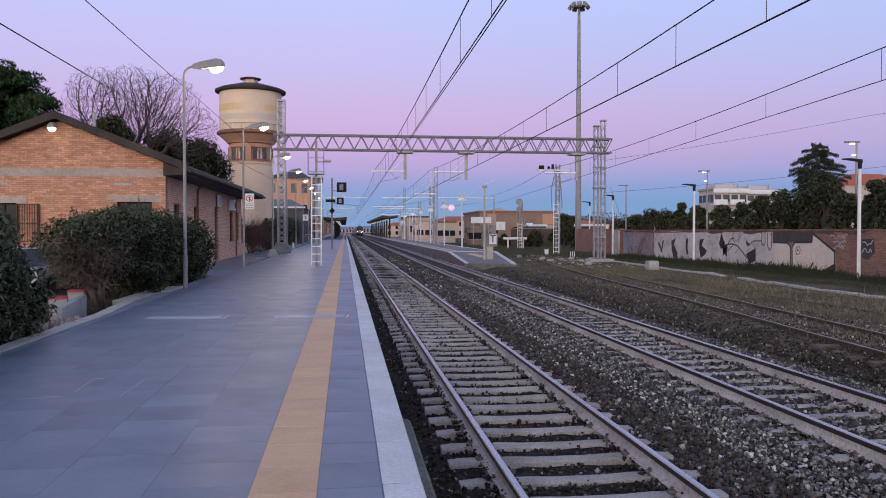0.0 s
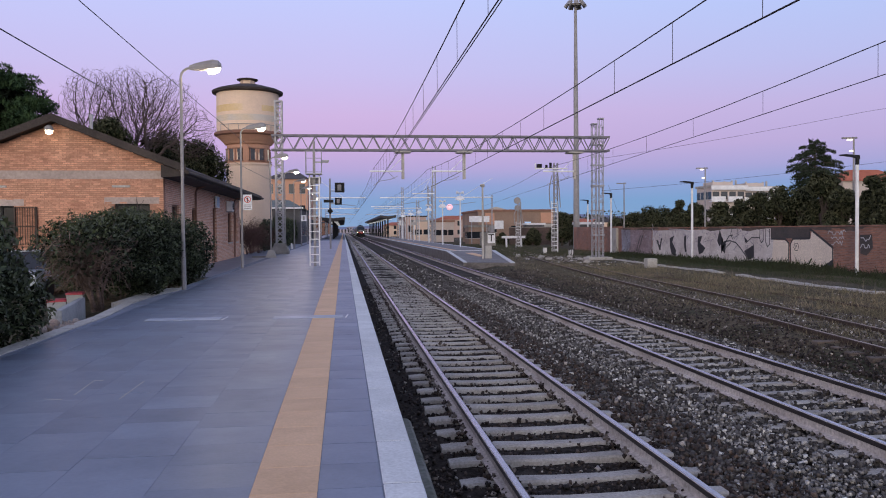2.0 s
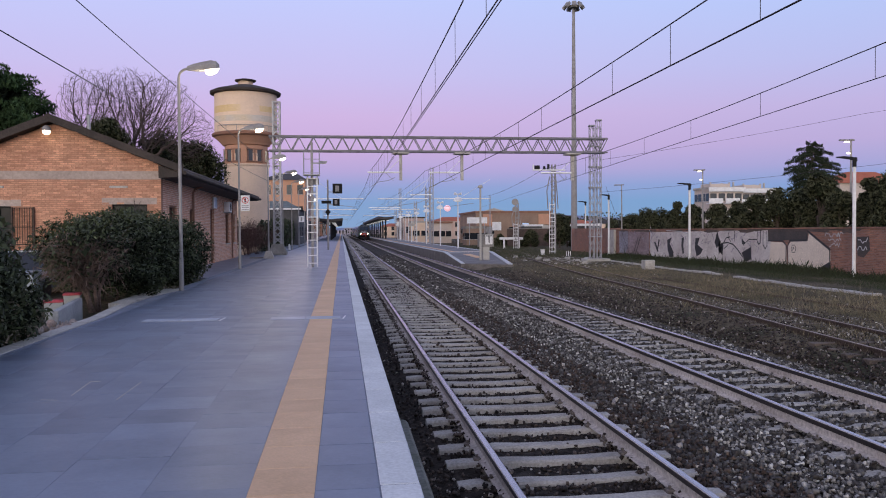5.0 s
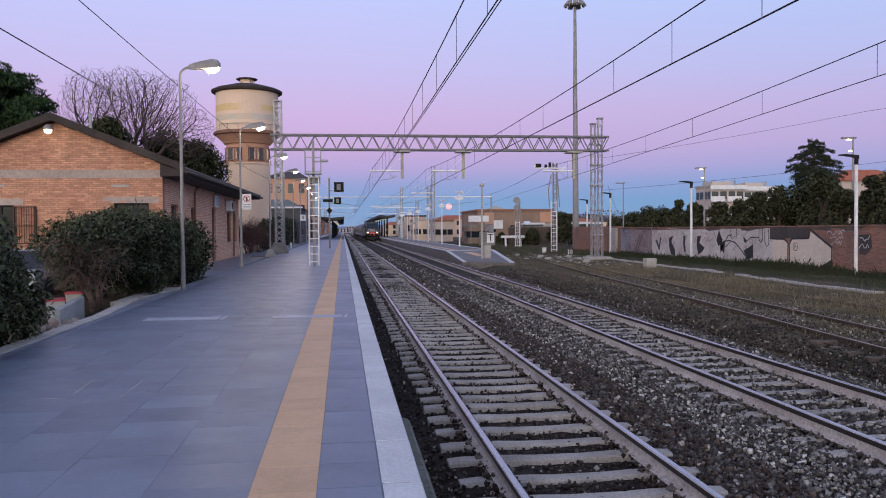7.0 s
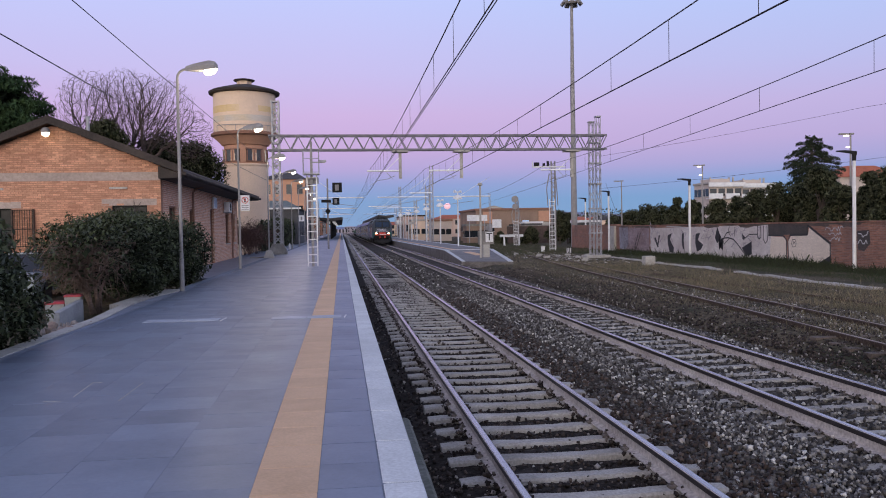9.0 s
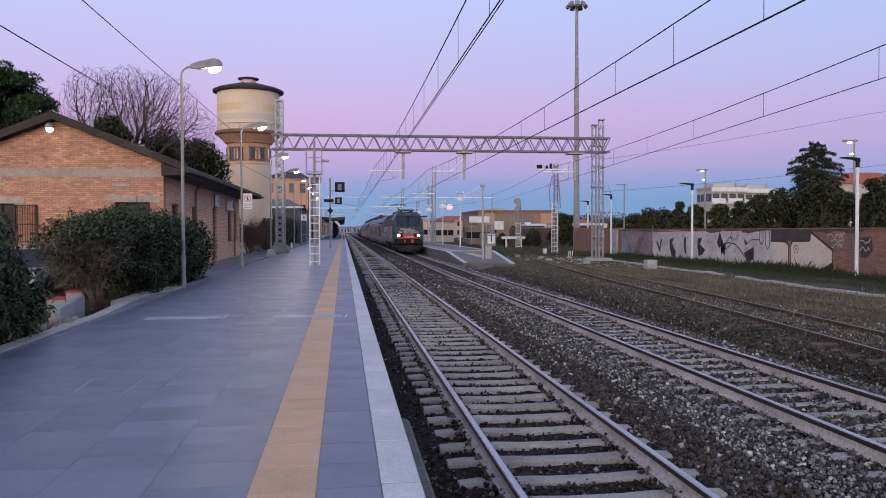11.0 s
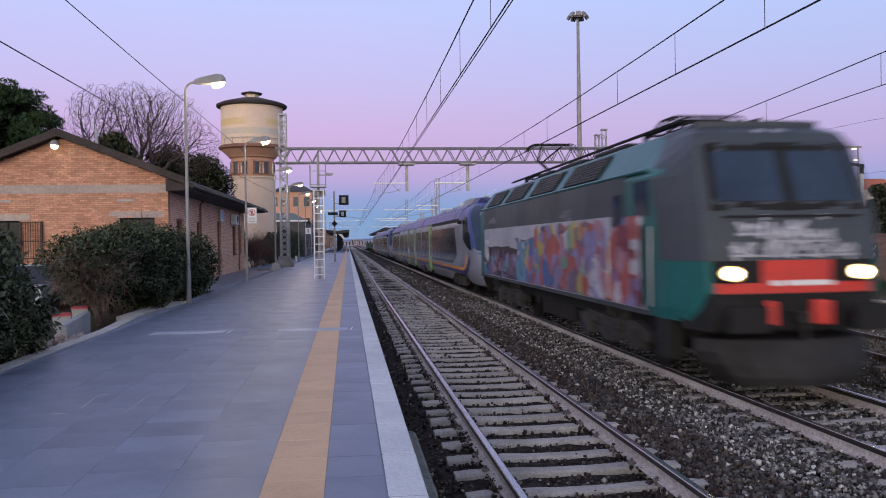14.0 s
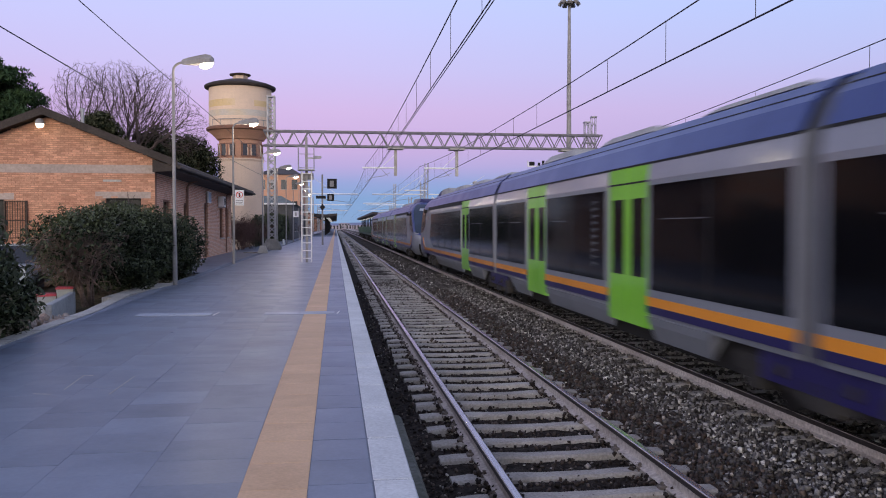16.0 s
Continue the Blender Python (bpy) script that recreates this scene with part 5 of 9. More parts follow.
    part("front_rail", face_panel((2.38, 2.41), (-0.78, 0, 0.78), 0.05, 0.03), M_UNDER, cabin)
    r_ = random.Random(11)
    layer = 0.018

    def spray(a, b, wide, colour):
        """One stroke of spray paint on the face, from a to b, both as (share of the width, height)."""
        nonlocal layer
        layer += 0.00012
        (sa, za), (sb, zb) = a, b
        d = math.hypot(sb - sa, zb - za) + 1e-6
        ns, nz = -(zb - za) / d * wide / 2, (sb - sa) / d * wide / 2
        rim = [(sa - ns, za - nz), (sb - ns * 0.8, zb - nz * 0.8), (sb + ns * 0.8, zb + nz * 0.8), (sa + ns, za + nz)]
        front = [face_point(q, z, layer) for q, z in rim]
        part("spray_stroke", Mesh().loft([front, [(x, y + 0.012, z) for x, y, z in front]]), SPRAY[colour], face)

    for row, (s0, s1, z0, h, n) in enumerate(((-0.66, 0.16, 2.12, 0.20, 5), (-0.30, 0.50, 2.02, 0.18, 5), (-0.74, 0.70, 1.83, 0.20, 9))):
        for k in range(n):
            c, w = s0 + (s1 - s0) * (k + 0.5) / n, (s1 - s0) / n
            at = [(c + w * r_.uniform(-0.5, 0.5), z0 + h * q + r_.uniform(-0.03, 0.03)) for q in (0.0, 0.9, 0.5, 1.0, 0.1)]
            for a, b in zip(at, at[1:]):
                spray(a, b, r_.uniform(0.03, 0.06), 9)
            spray((c - w * 0.4, z0 + h * 0.15), (c + w * 0.4, z0 + h * 0.2), 0.035, 9)
    # buffer beam, coupler, snow plough
    bb = Mesh().prism([(-1.22, 0.05), (-1.18, -0.02), (1.18, -0.02), (1.22, 0.05), (1.35, 0.6), (-1.35, 0.6)], "z", 0.86, 1.32)
    beam = part("buffer_beam", bb, M_UNDER, t, "sooty buffer beam")
    for s in (-1, 1):
        b = Mesh().cyl((s * 0.875, 0.05, 1.05), (s * 0.875, -0.42, 1.05), 0.10, n=12)
        b.box(s * 0.875 - 0.28, s * 0.875 + 0.28, -0.47, -0.42, 0.88, 1.22, 0.03)
        part("buffer", b, M_UNDER, beam)
        wide = 0.07 if s < 0 else 0.13
        part("red_box", Mesh().box(s * 0.36 - wide, s * 0.36 + wide, -0.12, 0.02, 0.94, 1.26, 0.02), M_LOCO_RED, beam, "red painted plate beside the hook")
    part("coupler", Mesh().box(-0.08, 0.08, -0.30, 0.02, 0.98, 1.12, 0.02).cyl((0, -0.28, 0.75), (0, -0.28, 1.02), 0.04), M_PLOUGH, beam)
    pl = Mesh()
    pl.loft([[(-1.28 * w, 0.35, z0), (-1.08 * w, 0.02 - b, z0), (-0.72 * w, -0.16 - b, z0), (-0.3 * w, -0.26 - b, z0), (0.3 * w, -0.26 - b, z0), (0.72 * w, -0.16 - b, z0), (1.08 * w, 0.02 - b, z0), (1.28 * w, 0.35, z0), (1.15 * w, 0.6, z0), (-1.15 * w, 0.6, z0)] for z0, b, w in ((0.14, 0.10, 0.74), (0.26, 0.12, 0.84), (0.42, 0.08, 0.95), (0.58, 0.0, 1.0), (0.74, -0.08, 0.98))])
    part("snow_plough", pl, M_PLOUGH, t, "rounded grimy snow plough")
    for s in (-1, 1):
        part("step", Mesh().box(s * 1.28 - 0.14, s * 1.28 + 0.14, 0.9, 1.35, 0.38, 0.95, 0.02), M_UNDER, t)
    part("underframe", Mesh().box(-1.08, 1.08, 0.9, end - 0.1, 0.66, 0.98), M_UNDER, t, "sooty underframe with equipment boxes")
    bogie(t, 3.9, 2.65, 0.55)
    bogie(t, 12.9, 2.65, 0.55)
    for w_, y0, y1, z0, z1 in ((1.06, 6.9, 9.8, 0.32, 0.985), (0.60, 1.6, end - 0.6, 0.36, 0.70), (1.02, 10.2, 10.8, 0.50, 0.983), (1.10, 15.5, 16.3, 0.45, 0.983)):
        part("equipment_box", Mesh().box(-w_, w_, y0, y1, z0, z1, 0.03), M_UNDER, t, "sooty box below the frame")
    for s in (-1, 1):
        part("end_buffer", Mesh().cyl((s * 0.875, end, 1.05), (s * 0.875, end + 0.45, 1.05), 0.10, n=10).cyl((s * 0.875, end + 0.45, 1.05), (s * 0.875, end + 0.5, 1.05), 0.24, n=14), M_UNDER, t)
    # roof gear
    kit = Mesh()
    for y0, y1 in ((4.4, 6.4), (7.2, 9.4), (10.0, 11.6)):
        kit.box(-0.75, 0.75, y0, y1, 3.78, 3.92, 0.05)
    for y in (2.4, 4.0, 12.3, 13.9):
        for x in (-0.5, 0.5):
            kit.cyl((x, y, 3.78), (x, y, 4.02), 0.06, n=8)
    for x in (-0.62, 0.62):
        kit.cyl((x, 2.0, 4.0), (x, 15.5, 4.0), 0.03, n=6)
    part("roof_equipment", kit, M_UNDER, t)
    pantograph(t, 3.2, 0.0)
    pantograph(t, 13.2, 1.0)
    return t


def pantograph(parent, y, up):
    zb, zt = 4.0, (4.90 if up else 4.14)
    frame_ = Mesh()
    for x in (-0.5, 0.5):
        frame_.cyl((x, y - 0.8, zb), (x, y + 0.8, zb), 0.03, n=6)
    for q in (-0.8, 0.8):
        frame_.cyl((-0.55, y + q, zb), (0.55, y + q, zb), 0.03, n=6)
    p = part("pantograph", frame_, M_UNDER, parent, "raised pantograph" if up else "folded pantograph")
    kx, kz = (y + 1.05, zb + 0.55) if up else (y + 0.9, zb + 0.06)
    part("lower_arm", Mesh().cyl((0, y - 0.6, zb), (0, kx, kz), 0.045, n=8), M_UNDER, p)
    for x in (-0.3, 0.3):
        part("upper_arm", Mesh().cyl((x * 0.3, kx, kz), (x, y - 0.35, zt - 0.05), 0.025, n=6), M_UNDER, p)
    for q in (-0.18, 0.18):
        part("bow", Mesh().tube([(-0.76, y - 0.4 + q, zt - 0.20), (-0.62, y - 0.4 + q, zt - 0.02), (-0.5, y - 0.4 + q, zt), (0.5, y - 0.4 + q, zt), (0.62, y - 0.4 + q, zt - 0.02), (0.76, y - 0.4 + q, zt - 0.20)], 0.024, 6), M_UNDER, p)


CAR = [(1.26, 0.56), (1.38, 0.72), (1.42, 0.95), (1.42, 2.80), (1.38, 3.08), (1.24, 3.36), (0.95, 3.60), (0.5, 3.72)]


def car_ring(y, sx=1.0, top=None, low=None):
    """A closed cross-section of the railcar; top squashes its roof."""
    def z_of(z):
        if top is not None and z > 0.95:
            z = 0.95 + (z - 0.95) * (top - 0.95) / (3.72 - 0.95)
        return z if low is None else max(z, low)
    right = [(x * sx, y, z_of(z)) for x, z in CAR]
    return right + [(-x, yy, z) for x, yy, z in reversed(right)]


def build_emu(at):
    t = thing("railcar_unit", "silver three-car electric railcar with blue roof and lime doors", "train", (TRACK_2, at, 0), group="coupled railcar units")
    L, half = 60.2, 30.1
    gap = (22.35, 37.85)
    doors = (17.0, 27.3, 33.1, 43.3)
    r_ = random.Random(3)

    ZS = (0.50, 0.75, 1.0, 1.3, 1.55, 1.8, 2.1, 2.4, 2.75, 3.1, 3.36, 3.56, 3.68, 3.74)
    WIDE = (1.22, 1.36, 1.42, 1.42, 1.42, 1.42, 1.42, 1.42, 1.42, 1.375, 1.24, 1.0, 0.72, 0.45)
    FRONT = (0.98, 0.80, 0.66, 0.62, 0.82, 1.22, 1.62, 1.98, 2.42, 2.86, 3.24, 3.62, 4.0, 4.5)
    CORNER = (2.2, 2.25, 2.3, 2.3, 2.25, 2.25, 2.42, 2.64, 3.04, 3.5, 3.8, 4.1, 4.4, 4.8)
    BACK = 5.6

    def nose(sign):
        # sign 1: front end at y = 0; -1: mirrored at the far end
        Y = (lambda y: y) if sign > 0 else (lambda y: L - y)
        at_z = lambda table, z: float(np.interp(z, ZS, table))

        def skin(z, c, off=0.0):
            """A point of the nose: c runs from -2 (side, at the car) over -1 (corner) and 0 (middle) to 2."""
            s, k = (-1 if c < 0 else 1), abs(c)
            w, f, e = at_z(WIDE, z), at_z(FRONT, z), at_z(CORNER, z)
            if k >= 1:
                return (s * (w + off), Y(e + (BACK - e) * (k - 1)), z)
            q = k * math.pi / 2
            return (s * (w + off) * math.sin(q) ** 0.75, Y(e - (e - f + off) * math.cos(q) ** 0.75), z)

        cols = [-2, -1.66, -1.33, -1, -0.85, -0.7, -0.55, -0.4, -0.2, 0, 0.2, 0.4, 0.55, 0.7, 0.85, 1, 1.33, 1.66, 2]
        split = lambda c: float(np.interp(abs(c), (0, 0.5, 1.0, 1.33, 1.66, 2), (1.58, 1.62, 1.76, 2.3, 3.0, 3.0)))

        def sheet(c_list, lo, hi, n, off=0.0):
            m = Mesh()
            m.loft([[skin(lo(c) + (hi(c) - lo(c)) * i / n, c, off) for c in c_list] for i in range(n + 1)], close=False, caps=False)
            return m

        up = sheet(cols, split, lambda c: 3.74, 16)
        up.add([skin(3.74, c) for c in cols], [tuple(range(len(cols)))])
        nb = part("nose", up, M_BLUE, t, "blue roof and pillars of the driving end", smooth=True)
        part("nose_skirt", sheet(cols, lambda c: float(np.interp(abs(c), (0, 1, 1.35, 1.5, 2), (0.5, 0.5, 0.56, 0.84, 0.84))), split, 10), M_SILVER, nb, "pale silver lower front", smooth=True)
        part("valance", sheet([-0.55, -0.4, -0.2, 0, 0.2, 0.4, 0.55], lambda c: 0.50, lambda c: 1.12, 5, 0.03), M_UNDER, nb, "black coupler opening")
        glass = [-0.7, -0.55, -0.4, -0.2, 0, 0.2, 0.4, 0.55, 0.7]
        ws = part("windscreen", sheet(glass, lambda c: 1.62 + 0.25 * abs(c), lambda c: 3.50, 15, 0.025), M_SCREEN, nb, "large dark windscreen", smooth=True)
        part("destination_display", sheet([-0.4, -0.2, 0, 0.2, 0.4], lambda c: 3.10, lambda c: 3.24, 2, 0.04), M_PLATE, ws, "pale destination display")
        for s in (-1, 1):
            part("headlight", sheet([s * k for k in (0.55, 0.7, 0.85)], lambda c: 1.60 + 0.14 * abs(c), lambda c: 1.74 + 0.14 * abs(c), 3, 0.02), M_SILVER, nb, "pale headlight cluster")
            part("tail_lamp", sheet([s * k for k in (0.40, 0.47)], lambda c: 1.56, lambda c: 1.63, 1, 0.03), M_LOCO_RED, nb, "red tail lamp")
            win = [(4.34, 2.95), (3.85, 3.06), (3.55, 3.06), (3.05, 2.74), (2.62, 2.36), (2.42, 2.1), (2.26, 1.80), (2.7, 1.80), (3.24, 1.89), (3.8, 2.04), (4.30, 2.22)]
            part("cab_window", Mesh().prism([(Y(y), z) for y, z in win], "x", s * 1.36, s * 1.428), M_TINT, nb, "black side glass of the cab")
            part("orange_sweep", Mesh().prism([(Y(y), z) for y, z in ((5.7, 0.96), (4.0, 0.96), (3.35, 1.18), (2.95, 1.56), (3.5, 1.58), (3.75, 1.25), (4.15, 1.09), (5.7, 1.09))], "x", s * 1.40, s * 1.430), M_ORANGE, nb, "orange stripe sweeping upwards")
            part("navy_sweep", Mesh().prism([(Y(y), z) for y, z in ((5.7, 0.80), (4.0, 0.80), (3.3, 0.92), (2.36, 1.38), (3.0, 1.50), (3.32, 1.17), (4.0, 0.955), (5.7, 0.955))], "x", s * 1.39, s * 1.428), M_NAVY, nb)
            part("mirror_camera", Mesh().box(min(s * 1.40, s * 1.56), max(s * 1.40, s * 1.56), min(Y(4.8), Y(4.95)), max(Y(4.8), Y(4.95)), 2.82, 2.98, 0.02), M_UNDER, nb)
            part("emblem", Mesh().box(min(s * 1.40, s * 1.422), max(s * 1.40, s * 1.424), min(Y(5.42), Y(5.62)), max(Y(5.42), Y(5.62)), 2.50, 2.62), SPRAY[6], nb)
            for k in range(3):
                part("writing_bar", Mesh().box(min(s * 1.40, s * 1.424), max(s * 1.40, s * 1.424), min(Y(4.75), Y(5.36)), max(Y(4.75), Y(5.36)), 2.49 + 0.055 * k, 2.515 + 0.055 * k), M_PAINT_GREY, nb)
        pod = Mesh().loft([[(x * k, Y(y), z) for x, z in ((-0.95, 3.60), (-0.75, h), (0.75, h), (0.95, 3.60))] for y, k, h in ((3.9, 0.6, 3.68), (4.3, 0.9, 3.86), (5.3, 1.0, 3.90), (5.5, 1.0, 3.80))])
        part("roof_pod", pod, M_NAVY, nb, "dark hump over the cab")
        kit = Mesh().loft([[(x * k, Y(y), z) for x, z in ((-0.95, 3.60), (-0.85, h), (0.85, h), (0.95, 3.60))] for y, k, h in ((5.7, 0.85, 3.78), (6.0, 0.9, 3.93), (8.2, 0.9, 3.93), (8.6, 0.85, 3.78))])
        part("cooling_unit", kit, M_ROOFKIT, nb, "beige cooling unit on the roof")
        part("coupler", Mesh().cyl((0, Y(1.1), 0.95), (0, Y(-0.1), 0.95), 0.13, n=10), M_UNDER, nb)

    nose(1)
    nose(-1)
    cars = ((BACK, gap[0] - 0.18), (gap[0] + 0.18, gap[1] - 0.18), (gap[1] + 0.18, L - BACK))
    for a, b in cars:
        cells, y = [], a
        for d in [d for d in doors if a < d < b]:
            cells.append((y, d - 0.88))
            y = d + 0.88
        cells.append((y, b))
        c = part("car_body", Mesh().loft([car_ring(y, low=0.78) for y in cells[0]]), M_SILVER, t, "silver car body with doors set back")
        for (_, y0), (y1, y2) in zip(cells, cells[1:]):
            part("door_bay", Mesh().loft([car_ring(y0, 0.955, low=0.78), car_ring(y1, 0.955, low=0.78)]), M_SILVER, c)
            part("body_section", Mesh().loft([car_ring(y1, low=0.78), car_ring(y2, low=0.78)]), M_SILVER, c)
        roof = Mesh()
        pr = [(1.39, 3.07), (1.25, 3.375), (0.96, 3.62), (0.5, 3.74), (-0.5, 3.74), (-0.96, 3.62), (-1.25, 3.375), (-1.39, 3.07)]
        roof.loft([[(x * 1.004, y, z) for x, z in pr] for y in (a, b)])
        part("roof_shell", roof, M_BLUE, c, "blue painted roof edge")
        for s in (-1, 1):
            X = lambda d: (s * (1.40 if d > 0 else 1.33), s * (1.42 + d))
            bx = lambda m, y0, y1, z0, z1, d: m.box(min(X(d)), max(X(d)), y0, y1, z0, z1)
            for y0, y1 in cells:
                part("orange_stripe", bx(Mesh(), y0, y1, 0.96, 1.09, 0.006), M_ORANGE, c, "orange waist stripe")
                part("navy_stripe", bx(Mesh(), y0, y1, 0.855, 0.958, 0.006), M_NAVY, c, "navy stripe below the orange")
            part("roof_seam", Mesh().prism([(s * 1.142, 3.475), (s * 1.128, 3.49), (s * 1.09, 3.46), (s * 1.10, 3.44)], "y", a, b), M_UNDER, c)
            part("dark_cant_rail", Mesh().prism([(s * 1.36, 3.04), (s * 1.398, 3.04), (s * 1.392, 3.075), (s * 1.36, 3.075)], "y", a, b), M_UNDER, c)
            for y0, y1 in ((max(a, 3.6), min(b, 16.1)), (max(a, L - 16.1), min(b, L - 3.6))):
                if y1 > y0 + 1:
                    part("black_band", Mesh().prism([(s * 1.38, 2.93), (s * 1.417, 2.93), (s * 1.400, 3.08), (s * 1.36, 3.08)], "y", y0, y1), M_UNDER, c, "black band under the roof edge")
            free = sorted([g_ + q for g_ in (6.3, *gap, L - 6.3) for q in (-2.0, 2.0)])
            for y0, y1 in zip(free[1::2], free[2::2]):
                for c0, c1 in cells:
                    lo, hi = max(y0, c0), min(y1, c1)
                    if hi - lo < 0.6:
                        continue
                    part("skirt", Mesh().loft([[(s * 1.28, lo + (0.25 if lo == y0 else 0), 0.44), (s * 1.38, lo + (0.1 if lo == y0 else 0), 0.68), (s * 1.41, lo, 0.80), (s * 1.2, lo, 0.80)], [(s * 1.28, hi - (0.25 if hi == y1 else 0), 0.44), (s * 1.38, hi - (0.1 if hi == y1 else 0), 0.68), (s * 1.41, hi, 0.80), (s * 1.2, hi, 0.80)]]), M_SILVER, c, "silver skirt panel")
            cut = sorted([d for d in doors if a < d < b])
            y = a + (0.10 if a > 6 else 1.9)
            stop = b - (0.10 if b < L - 6 else 1.9)
            for d in cut + [None]:
                e = (d - 1.0) if d else stop
                if e - y > 0.6:
                    w = part("window_band", bx(Mesh(), y, e, 1.20, 2.72, 0.005), M_TINT, c, "long dark tinted window band")
                    n = max(1, round((e - y) / 1.9))
                    for i in range(1, n):
                        q = y + (e - y) * i / n
                        part("mullion", bx(Mesh(), q - 0.03, q + 0.03, 1.22, 2.70, 0.007), M_UNDER, w)
                    for edge_y, k in ((y, -1), (e, 1)):
                        if (k < 0 and a < 6 and y < 9) or (k > 0 and b > L - 6 and e > L - 9):
                            part("slanted_pane", Mesh().prism([(edge_y, 2.72), (edge_y + k * 0.65, 2.72), (edge_y + k * 1.25, 1.55), (edge_y, 1.20)], "x", s * 1.40, s * 1.424), M_TINT, w)
                    for k in range(2 * max(1, round((e - y) / 1.9)) if e - y > 3 else 0):
                        q = y + 0.25 + (e - y - 0.9) * r_.random()
                        part("vent_rail", bx(Mesh(), q, q + r_.uniform(0.4, 0.65), 2.22, 2.235, 0.0065), M_BELLOWS, w)
                    if y in (doors[0] + 1.0, doors[1] + 1.0):
                        for k in range(10):
                            part("writing_bar", bx(Mesh(), y + 0.42, y + 0.56, 1.45 + 0.12 * k, 1.485 + 0.12 * k, 0.0065), M_BELLOWS, w)
                            part("writing_bar", bx(Mesh(), y + 0.62, y + 0.68, 1.42 + 0.12 * k, 1.500 + 0.12 * k, 0.0065), M_BELLOWS, w)
                if d:
                    y = d + 1.0
                    for dd in (-1, 1):
                        z = part("door", bx(Mesh(), d + min(0, dd * 0.86) + 0.012, d + max(0, dd * 0.86) - 0.012, 0.60, 3.05, -0.030), M_GREEN, c, "lime green sliding door leaf")
                        part("door_window", bx(Mesh(), d + dd * 0.43 - 0.26, d + dd * 0.43 + 0.26, 1.35, 2.55, -0.026), M_TINT, z)
                    part("door_gap", bx(Mesh(), d - 0.86, d + 0.86, 2.78, 2.81, -0.027), M_UNDER, c)
        for k in range(int((b - a) / 4.5)):
            y0 = a + 0.9 + 4.5 * k
            if y0 < 8.5 or y0 + 2.6 > L - 8.5:
                continue
            part("roof_box", Mesh().loft([[(-0.75, y0, 3.70), (0.75, y0, 3.70), (0.75, y0 + 2.6, 3.70), (-0.75, y0 + 2.6, 3.70)], [(-0.62, y0 + 0.25, 3.79 + 0.04 * (k % 3)), (0.62, y0 + 0.25, 3.79 + 0.04 * (k % 3)), (0.62, y0 + 2.3, 3.79 + 0.04 * (k % 3)), (-0.62, y0 + 2.3, 3.79 + 0.04 * (k % 3))]]), M_ROOFKIT, c)
        part("underframe", Mesh().box(-1.18, 1.18, a + 0.4, b - 0.4, 0.36, 0.76), M_UNDER, c)
    for g in gap:
        part("bellows", Mesh().loft([[(x * 0.95, y, z) for x, _, z in car_ring(0)] for y in (g - 0.2, g + 0.2)]), M_BELLOWS, t, "grey gangway bellows")
        for s in (-1, 1):
            part("bogie_fairing", Mesh().box(s * 1.2 - 0.12, s * 1.2 + 0.12, g - 1.1, g + 1.1, 0.45, 0.86, 0.05), M_NAVY, t)
        bogie(t, g, 2.4, 0.43)
    for y in (6.4, L - 6.4):
        bogie(t, y, 2.4, 0.43)
    return t


def build_wagon(at, kind):
    t = thing("flat_wagon", "low dark green freight wagon with stanchions", "freight wagon", (TRACK_2, at, 0), group="freight wagons at the end of the train")
    g = mat("dull_green_paint", (0.05, 0.10, 0.08), (0.04, 0.06, 0.05), rough=0.7, big=1)
    part("deck", Mesh().box(-1.35, 1.35, 0, 18.6, 1.0, 1.3, 0.03), g, t)
    for i in range(10):
        for s in (-1, 1):
            part("stanchion", Mesh().box(s * 1.3 - 0.05, s * 1.3 + 0.05, 0.4 + 1.95 * i, 0.52 + 1.95 * i, 1.3, 2.2), g, t)
    part("load", Mesh().box(-1.1, 1.1, 0.6, 8.6, 1.3, 1.8, 0.04).box(-1.1, 1.1, 9.4, 18.0, 1.3, 1.95, 0.04), M_UNDER, t)
    bogie(t, 2.6, 1.8, 0.46)
    bogie(t, 16.0, 1.8, 0.46)
    return t


# ---- lamps, masts, signals ----
def arc(c, r, a0, a1, n, plane="xz"):
    return [(c[0] + r * math.cos(a), c[1], c[2] + r * math.sin(a)) for a in np.linspace(a0, a1, n)]


